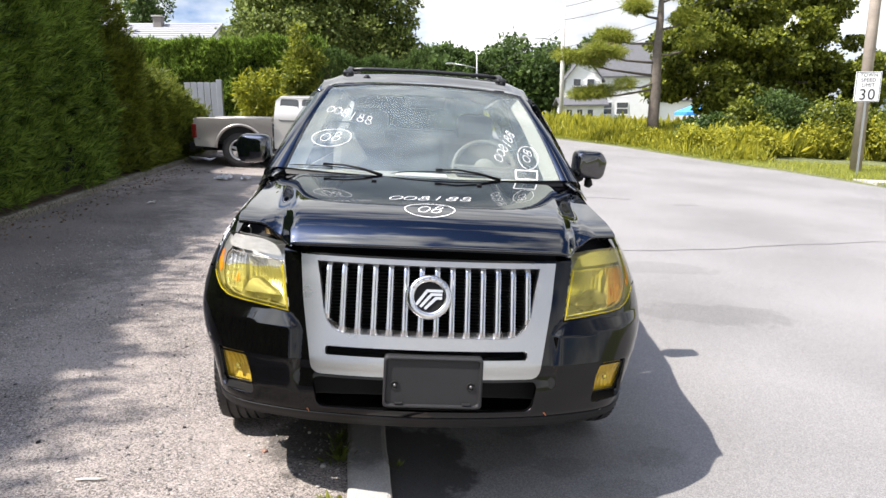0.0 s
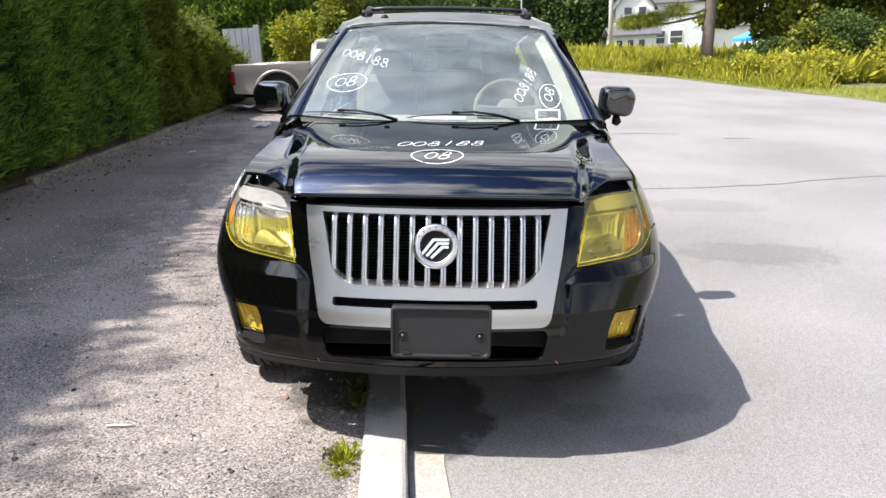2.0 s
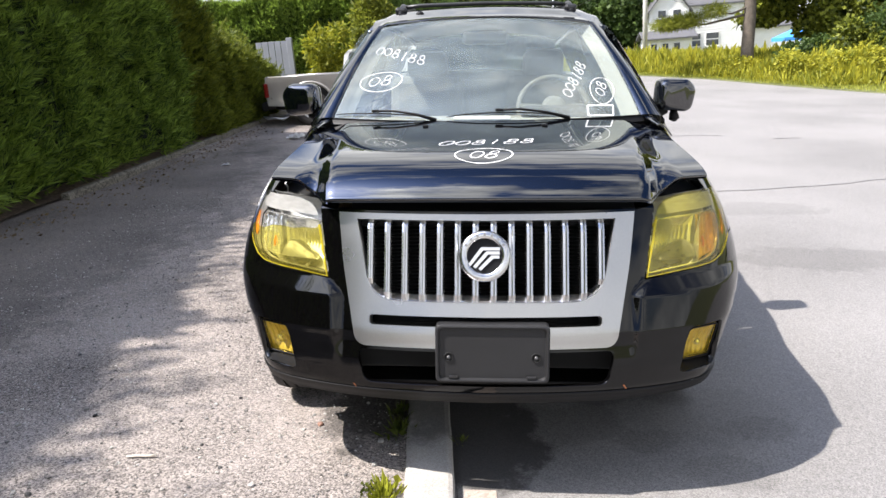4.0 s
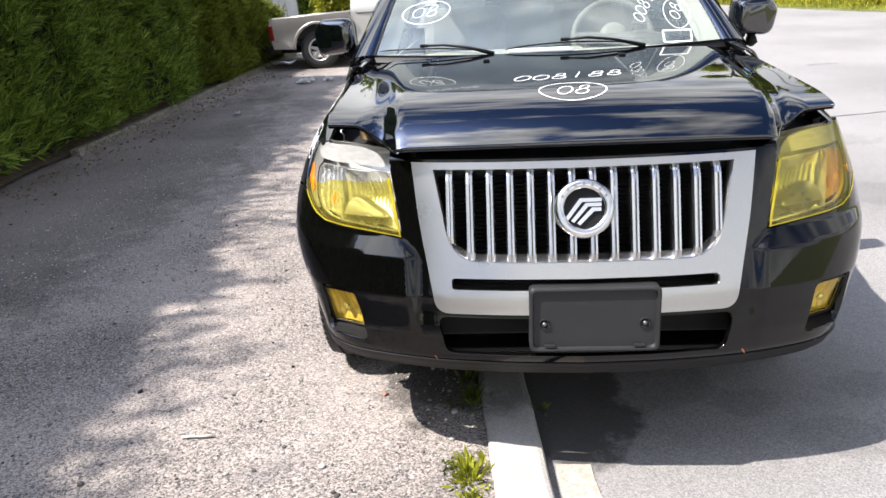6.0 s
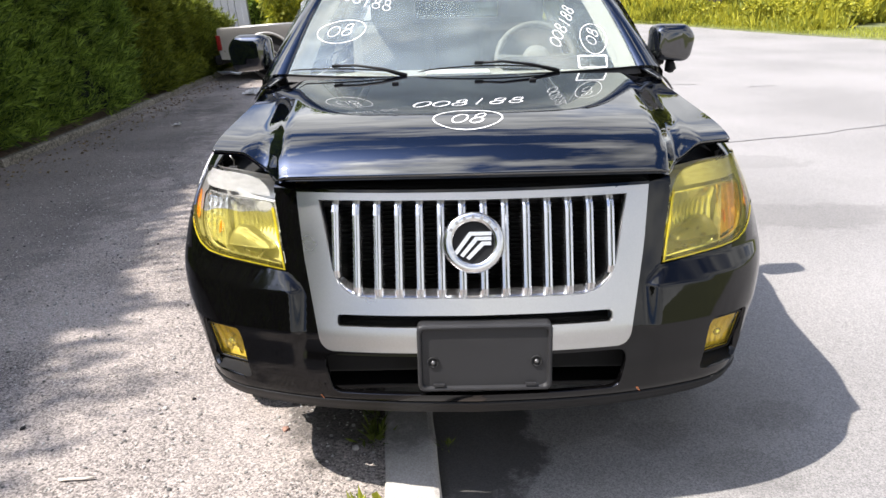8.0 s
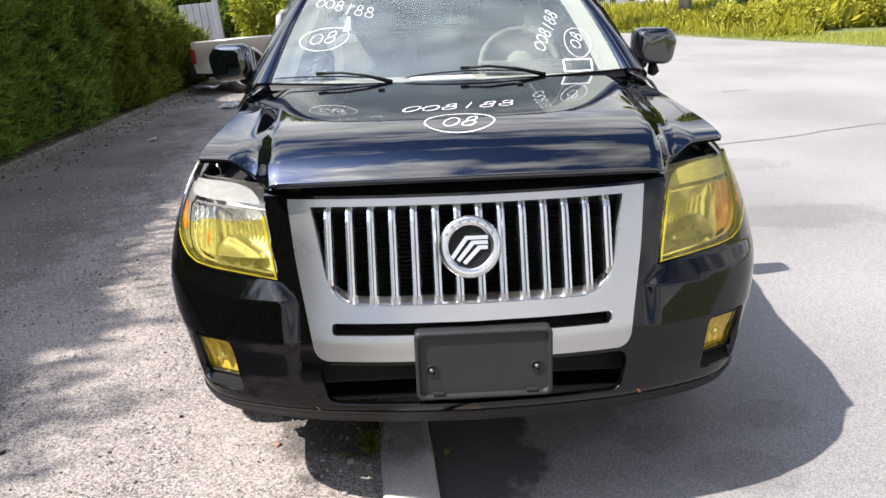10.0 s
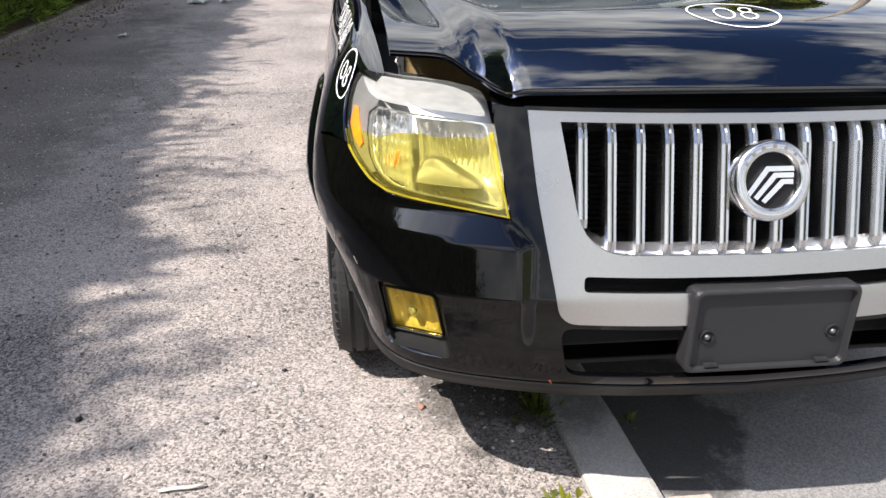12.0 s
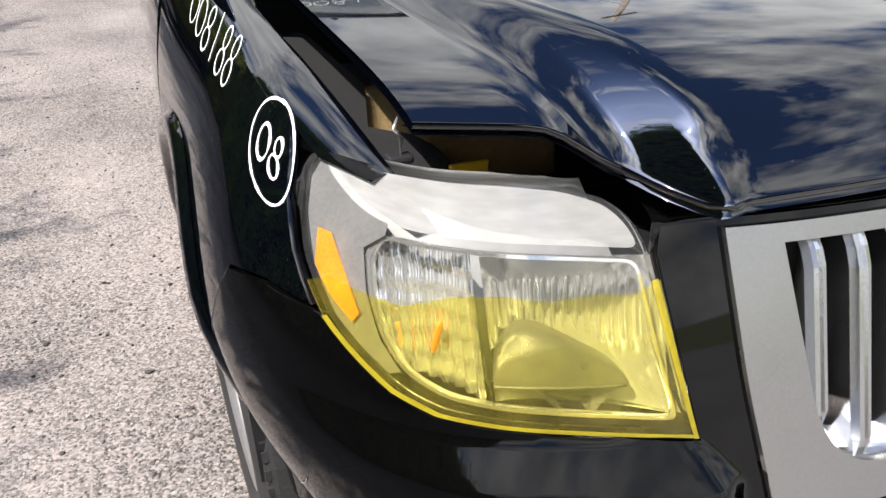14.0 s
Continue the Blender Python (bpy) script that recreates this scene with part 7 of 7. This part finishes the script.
def cable(a, b, sag, r=0.014):
    a, b = Vector(a), Vector(b)
    pts = [a.lerp(b, k / 14) - Vector((0, 0, sag * 4 * (k / 14) * (1 - k / 14))) for k in range(15)]
    tagged(part("overhead_cable", tube(pts, r, 5), M["wire"], smooth=True), "black overhead cable between utility poles", "cable", "overhead cables")


pa, pb = on(12.62, 16.0), on(9.6, 40.0)
for dx, za, zb, sag in ((0.1, 7.6, 7.4, 0.35), (-0.1, 6.9, 6.6, 0.4), (0.0, 6.3, 5.0, 0.35), (0.05, 5.9, 4.2, 0.3)):
    cable(pa + Vector((dx * 0.9, -0.14 + dx * 0.4, za)), pb + Vector((dx * 0.9, -0.14 + dx * 0.4, zb)), sag)
cable(pb + Vector((0, -0.1, 6.2)), on(4.25, 70) + Vector((0, 0, 4.6)), 0.6)
cable(pb + Vector((0, -0.1, 4.6)), Vector((17.5, 57.5, 5.6 + hz)), 0.3)
cable(pb + Vector((0, -0.1, 5.2)), on(2.0, 75) + Vector((0, 0, 4.0)), 0.6)

# speed limit sign
M["sign_white"] = material("white_sign_sheet", (0.78, 0.78, 0.77), 0.4, spread=0.04, bump=0.0)
M["sign_black"] = material("black_sign_ink", (0.015, 0.015, 0.015), 0.5, bump=0.0)
sign = thing("speed_limit_sign", "white speed limit sign on a steel post", "sign", m=stand(12.12, 15.2, -8))
part("post", boxed(-0.028, 0.028, -0.012, 0.022, -0.3, 2.65, 0.004), M["zinc"], sign)
face = part("panel", boxed(-0.325, 0.325, -0.028, -0.014, 1.93, 2.71, 0.004), M["sign_white"], sign)
bm = bmesh.new()
for x0, x1, z0, z1 in ((-0.305, 0.305, 2.685, 2.697), (-0.305, 0.305, 1.943, 1.955), (-0.305, -0.293, 1.943, 2.697), (0.293, 0.305, 1.943, 2.697)):
    box(bm, x0, x1, -0.031, -0.0285, z0, z1)
part("border", bm, M["sign_black"], face)


def lettering(text, size, x, z, parent, wide=1.0):
    cu = bpy.data.curves.new("lettering", "FONT")
    cu.body, cu.size, cu.align_x, cu.extrude = text, size, "CENTER", 0.001
    cu.space_character = wide
    ob = new("lettering", cu)
    bpy.context.view_layer.update()
    me = bpy.data.meshes.new_from_object(ob)
    bpy.data.objects.remove(ob)
    me.transform(Matrix.Translation((x, -0.031, z)) @ pose(0, 0, 0, 90, 0, 0))
    return mesh_part("lettering", me, M["sign_black"], parent)


lettering("TOWN", 0.13, 0, 2.58, face, 1.1)
lettering("SPEED", 0.13, 0, 2.45, face, 1.1)
lettering("LIMIT", 0.13, 0, 2.32, face, 1.1)
lettering("30", 0.40, 0, 1.99, face, 1.1)

M["canvas"] = material("blue_canopy", (0.06, 0.30, 0.75), 0.6, spread=0.1, bump=0.1)
tent = thing("canopy_tent", "blue canopy tent beyond the field", "tent", m=Matrix.Translation(SLOPE @ Vector((20.5, 45, 1.2))))
bm = bmesh.new()
q = [bm.verts.new(v) for v in ((-1.15, -1.1, 1.25), (1.15, -1.1, 1.25), (1.15, 1.1, 1.25), (-1.15, 1.1, 1.25))]
q2 = [bm.verts.new(v) for v in ((-0.45, -0.4, 1.62), (0.45, -0.4, 1.62), (0.45, 0.4, 1.62), (-0.45, 0.4, 1.62))]
apex = bm.verts.new((0, 0, 1.84))
q3 = [bm.verts.new((v.co.x, v.co.y, 1.02)) for v in q]
for i in range(4):
    bm.faces.new((q[i], q[(i + 1) % 4], q2[(i + 1) % 4], q2[i]))
    bm.faces.new((q2[i], q2[(i + 1) % 4], apex))
    bm.faces.new((q[i], q[(i + 1) % 4], q3[(i + 1) % 4], q3[i]))
part("canopy", bm, M["canvas"], tent)
for x in (-1.12, 1.12):
    for yv in (-1.07, 1.07):
        part("leg", tube([(x, yv, -1.3), (x, yv, 1.2)], 0.025, 6), M["sign_white"], tent)

# ---- pickup ----
M["silver"] = material("silver_beige_paint", (0.34, 0.32, 0.295), 0.3, metal=0.35, spread=0.06, scale=3, fine=300, bump=0.0, coat=0.7)
# same silver paint as the bed, with the cab's sunlight put into its colour
M["cab_lit"] = material("sunlit_cab_paint", (0.50, 0.49, 0.465), 0.3, metal=0.2, spread=0.05, scale=3, fine=300, bump=0.0, coat=0.7)
pick = thing("pickup_truck", "silver pickup truck parked at the end of the hedge", "truck", m=Matrix.Translation(on(-3.20, 10.50)) @ SLOPE @ pose(0, 0, 0, 0, -2.0, 3))


def truck_side(y, s):
    """Outer panel of the bed with its wheel opening and rolled flare."""
    outl = [(-0.80, 0.40), (-0.83, 0.55), (-0.82, 0.80), (-0.80, 0.895), (0.60, 0.905), (0.60, 0.36), (0.50, 0.36)]
    for k in range(15):
        a = 0.05 + (math.pi - 0.10) * k / 14
        outl.append((0.43 * math.cos(a), 0.36 + 0.43 * math.sin(a)))
    outl += [(-0.50, 0.38)]
    f = lambda x, z: (x, y + s * 0.03 * smooth01(0.55, 0.9, z) + s * 0.02 * smooth01(0.55, 0.35, z), z)
    return mesh_part("bed_side", sheet(outl, f, (), 0.06, 0.02, (0, s, 0)), M["silver"], pick)


for y, s in ((0.0, -1), (1.70, 1)):
    side = truck_side(y, s)
    pts = [(0.435 * math.cos(a), y + s * 0.012, 0.36 + 0.435 * math.sin(a)) for a in [0.02 + (math.pi - 0.04) * k / 20 for k in range(21)]]
    part("arch_flare", tube(pts, 0.028, 8), M["silver"], side, smooth=True)
    part("bed_rail", tube([(-0.80, y - s * 0.02, 0.90), (0.60, y - s * 0.02, 0.91)], 0.022, 8), M["silver"], pick, smooth=True)
    part("well", boxed(-0.44, 0.44, min(y, y - s * 0.35), max(y, y - s * 0.35), 0.50, 0.80, 0.08), M["void"], side)
part("tailgate", boxed(-0.84, -0.80, 0.06, 1.64, 0.45, 0.90, 0.01), M["silver"], pick)
part("bed_floor", boxed(-0.80, 0.60, 0.05, 1.65, 0.44, 0.50, 0.0), M["void"], pick)
part("tail_lamp", boxed(-0.85, -0.77, -0.035, 0.10, 0.55, 0.80, 0.015), M["tail"], pick)
cabo = [(0.63, 0.36), (0.63, 0.90), (0.66, 1.24), (0.74, 1.31), (1.9, 1.32), (2.05, 1.28), (2.42, 0.96), (3.25, 0.90), (3.32, 0.70), (3.32, 0.40), (3.05, 0.36)]
for k in range(13):
    a = 0.05 + (math.pi - 0.10) * k / 12
    cabo.append((2.62 + 0.40 * math.cos(a), 0.36 + 0.40 * math.sin(a)))
bm = bmesh.new()
lay = []
for y, g in ((0.02, 0.0), (0.10, 0.02), (0.85, 0.05), (1.60, 0.02), (1.68, 0.0)):
    lay.append([bm.verts.new((x, y + (0.14 if y < 0.8 else -0.14) * smooth01(0.92, 1.3, z) * (1 if y != 0.85 else 0), z + g * smooth01(0.9, 1.3, z))) for x, z in cabo])
for a, b in zip(lay, lay[1:]):
    for i in range(len(cabo)):
        bm.faces.new((a[i], a[(i + 1) % len(cabo)], b[(i + 1) % len(cabo)], b[i]))
bmesh.ops.recalc_face_normals(bm, faces=bm.faces)
cab = part("cab", bm, M["cab_lit"], pick)
for y, g in ((0.02, 1), (1.68, -1)):
    mesh_part("cab_side", sheet(cabo, lambda x, z: (x, y + g * 0.14 * smooth01(0.92, 1.3, z), z), (), 0.06, 0.01, (0, -g, 0)), M["cab_lit"], cab)
for x0, x1 in ((0.76, 1.10), (1.16, 2.0)):
    g = bmesh.new()
    corner = rounded([(x0 - 0.04, 0.87), (x1 + (0.22 if x1 > 1.5 else 0), 0.87), (x1 - 0.02, 1.275), (x0 - 0.01, 1.285)], 0.05)
    g.faces.new([g.verts.new((x, 0.02 + 0.14 * smooth01(0.92, 1.3, z) - 0.006, z)) for x, z in corner])
    part("window", g, M["pane"], cab)
part("door_handle", boxed(1.02, 1.14, -0.01, 0.03, 0.80, 0.83, 0.008), M["trim"], cab)
part("door_seam", boxed(1.12, 1.125, 0.0, 0.03, 0.40, 0.94), M["void"], cab)
for wx in (0.0, 2.62):
    for wy, s in ((0.10, -1), (1.60, 1)):
        bm = lathe([(-0.10, 0.19), (-0.11, 0.25), (-0.10, 0.315), (-0.07, 0.335), (0.07, 0.335), (0.10, 0.315), (0.11, 0.25), (0.10, 0.19)], 32, "Y")
        mw = Matrix.Translation((wx, wy, 0.335))
        bm.transform(mw)
        wh = part("wheel", bm, M["rubber"], pick, "tyre on five-spoke alloy wheel", smooth=True)
        rm = lathe([(0.0, 0.17), (s * 0.07, 0.185), (s * 0.10, 0.20), (s * 0.105, 0.19), (s * 0.06, 0.17)], 28, "Y")
        rm.transform(mw)
        part("rim", rm, M["alloy"], wh, smooth=True)
        for k in range(5):
            sp = boxed(-0.028, 0.028, min(s * 0.05, s * 0.085), max(s * 0.05, s * 0.085), 0.0, 0.185, 0.01, Matrix.Rotation(2 * math.pi * k / 5, 4, "Y"))
            sp.transform(mw)
            part("spoke", sp, M["alloy"], wh)
part("hanging_bumper", tube([(-0.95, 0.1, 0.20), (-0.85, 0.05, 0.17), (-0.7, -0.05, 0.18), (-0.55, -0.05, 0.15), (-0.45, 0.0, 0.19)], [0.012, 0.030, 0.022, 0.026, 0.010], 8), M["zinc"], pick, "broken pale bumper hanging below the tail", smooth=True)
part("rear_bumper", boxed(-0.96, -0.83, 0.08, 1.62, 0.30, 0.46, 0.03), M["trim"], pick, "dark broken rear bumper")
part("frame_rail", boxed(-0.75, 3.1, 0.3, 1.4, 0.30, 0.42, 0.02), M["void"], pick)

# ---- small things on the ground ----
M["paper"] = material("white_litter", (0.75, 0.74, 0.72), 0.7, spread=0.1, bump=0.2)


def scrap(x, y, w, label):
    bm = bmesh.new()
    g = np.random.default_rng(int(w * 1000))
    n = 5
    vs = [[bm.verts.new((w * (i / n - 0.5), w * 0.7 * (j / n - 0.5), 0.015 + abs(g.normal(0, w * 0.12)))) for i in range(n + 1)] for j in range(n + 1)]
    for j in range(n):
        for i in range(n):
            bm.faces.new((vs[j][i], vs[j][i + 1], vs[j + 1][i + 1], vs[j + 1][i]))
    bmesh.ops.solidify(bm, geom=bm.faces[:], thickness=0.004)
    ob = part("paper_scrap", bm, M["paper"])
    ob.matrix_world = Matrix.Translation(on(x, y, lot_relief(x, y))) @ SLOPE @ pose(0, 0, 0, 0, 0, 30 * x)
    tagged(ob, label, "litter", "litter on the lot")


scrap(-3.35, 6.47, 0.13, "crumpled white paper scrap on the lot")
scrap(-3.1, 8.9, 0.32, "larger white paper scrap near the pickup")
scrap(-2.75, 9.0, 0.22, "flattened white paper scrap near the pickup")
stick = part("pale_stick", tube([(-0.052, 0, 0.008), (-0.02, 0.001, 0.009), (0.02, -0.001, 0.009), (0.052, 0.003, 0.008)], 0.0042, 6), material("bleached_wood", (0.62, 0.56, 0.47), 0.8, spread=0.15, bump=0.2), smooth=True)
stick.matrix_world = Matrix.Translation(on(-1.235, 0.165, lot_relief(-1.235, 0.165))) @ SLOPE @ pose(0, 0, 0, 0, 0, 4)
tagged(stick, "short bleached wooden stick lying on the gravel", "stick")


def stone_mesh(name, size, seed):
    bm = bmesh.new()
    bmesh.ops.create_icosphere(bm, subdivisions=1, radius=size)
    for v in bm.verts:
        v.co *= 0.75 + 0.5 * abs(noise.noise(v.co * (0.9 / size) + Vector((seed, 0, 0))))
        v.co.z *= 0.62
    return bm


for x, y, r, mat, label in ((-0.643, 0.425, 0.016, "brick", "small reddish brick fragment on the gravel"), (-0.383, 0.297, 0.017, "kerb", "pale round stone in the gravel"), (-1.575, 0.446, 0.013, "trim", "small dark stone on the gravel"), (-1.05, 0.657, 0.010, "trim", "small dark stone beside the wheel"), (-0.52, -0.28, 0.018, "kerb", "pale flat stone in the gravel"), (-0.78, 0.02, 0.014, "kerb", "pale chip of stone")):
    ob = part("stone", stone_mesh("stone", r, x * 9), M[mat], smooth=False)
    ob.matrix_world = Matrix.Translation(on(x, y, lot_relief(x, y) + r * 0.35))
    tagged(ob, label, "stone", "stones on the lot")

# loose chippings, past counting
proto = []
for s in range(4):
    b = stone_mesh("p", 1.0, s * 5.1)
    b.verts.ensure_lookup_table()
    proto.append((np.array([v.co[:] for v in b.verts]), np.array([[v.index for v in f.verts] for f in b.faces])))
    b.free()
vv, ff, k0 = [], [], 0
for i in range(22000):
    y = -1.6 + 6.6 * rng.random() ** 1.5
    x = rng.uniform(-3.4, lot_edge(y) - 0.01)
    r = 0.0022 + 0.0052 * rng.random() ** 3.5 + (0.008 * rng.random() ** 2 if rng.random() < 0.06 else 0)
    p, f = proto[i % 4]
    c = on(x, y, lot_relief(x, y) + r * 0.25)
    a = rng.uniform(0, 6.28)
    q = p * r * rng.uniform(0.7, 1.3, 3)
    q = np.c_[q[:, 0] * math.cos(a) - q[:, 1] * math.sin(a), q[:, 0] * math.sin(a) + q[:, 1] * math.cos(a), q[:, 2]] + np.array(c[:])
    vv.append(q)
    ff.append(f + k0)
    k0 += len(p)
me = bpy.data.meshes.new("chippings")
me.from_pydata(np.concatenate(vv).tolist(), [], np.concatenate(ff).tolist())
m = leafy("chipping_stone", (0.02, 0.019, 0.018), (0.66, 0.64, 0.60), 0.85)
tagged(mesh_part("loose_chippings", me, m), "loose grey stone chippings strewn over the lot", "gravel", kind="stuff")

# weeds in the kerb joint
def kerb_weed(x, y, r, count, mat, label, slim=0.1, tall=0.05):
    """A tuft of narrow blades and a few broad leaves."""
    p = np.c_[rng.normal(0, r, count), rng.normal(0, r * 1.4, count), np.zeros(count)]
    w = np.c_[p[:, 0] / r * 0.5 + rng.normal(0, 0.35, count), p[:, 1] / r * 0.4 + rng.normal(0, 0.35, count), 0.7 + rng.random(count)]
    L = rng.uniform(0.3, 1.0, count) * tall
    wide = np.where(rng.random(count) < 0.2, 0.35, slim)
    ob = mesh_part("weed_tuft", leaves(p, w, L * np.where(wide > 0.2, 0.5, 1.0), L * wide, rng), mat)
    ob.matrix_world = Matrix.Translation(on(x, y, lot_relief(x, y) + 0.002)) @ SLOPE
    tagged(ob, label, "weed", kind="stuff")


M["weed"] = leafy("kerb_weed_green", (0.10, 0.11, 0.012), (0.50, 0.52, 0.05))
# olive weed green, also carrying the car's shade on the tufts below it
M["shade_weed"] = leafy("olive_shaded_green", (0.03, 0.045, 0.008), (0.14, 0.17, 0.03))
kerb_weed(-0.325, -0.02, 0.020, 170, M["weed"], "yellow-green weed tuft against the kerb", 0.10, 0.060)
kerb_weed(-0.365, 0.02, 0.016, 60, M["shade_weed"], "olive broad-leaved weed beside the kerb", 0.4, 0.035)
kerb_weed(-0.325, -0.12, 0.012, 50, M["weed"], "small weed tuft against the kerb", 0.1, 0.04)
kerb_weed(-0.325, 0.36, 0.016, 90, M["shade_weed"], "dark grass tuft under the bumper beside the kerb", 0.07, 0.075)
kerb_weed(-0.335, 0.50, 0.014, 50, M["shade_weed"], "dark grass tuft under the car beside the kerb", 0.07, 0.06)
kerb_weed(-0.085, 0.30, 0.010, 24, M["shade_weed"], "tiny dry weed on the road side of the kerb", 0.07, 0.05)

# dead leaves and crumbs along the hedge
count = 1100
yy = rng.uniform(0.0, 10.5, count)
xx = -4.25 + np.abs(rng.normal(0, 0.28, count)) + 0.02
p = raised(np.c_[xx, yy, np.array([lot_relief(a, b) for a, b in zip(xx, yy)]) + 0.006])
w = np.c_[rng.normal(0, 1, (count, 2)), rng.normal(0.05, 0.12, count)]
L = rng.uniform(0.012, 0.045, count)
tagged(mesh_part("leaf_litter", leaves(p, w, L, L * 0.3, rng), leafy("dead_leaf_brown", (0.05, 0.035, 0.02), (0.30, 0.22, 0.12))), "dry brown leaves and twigs strewn along the hedge", "litter", kind="stuff")
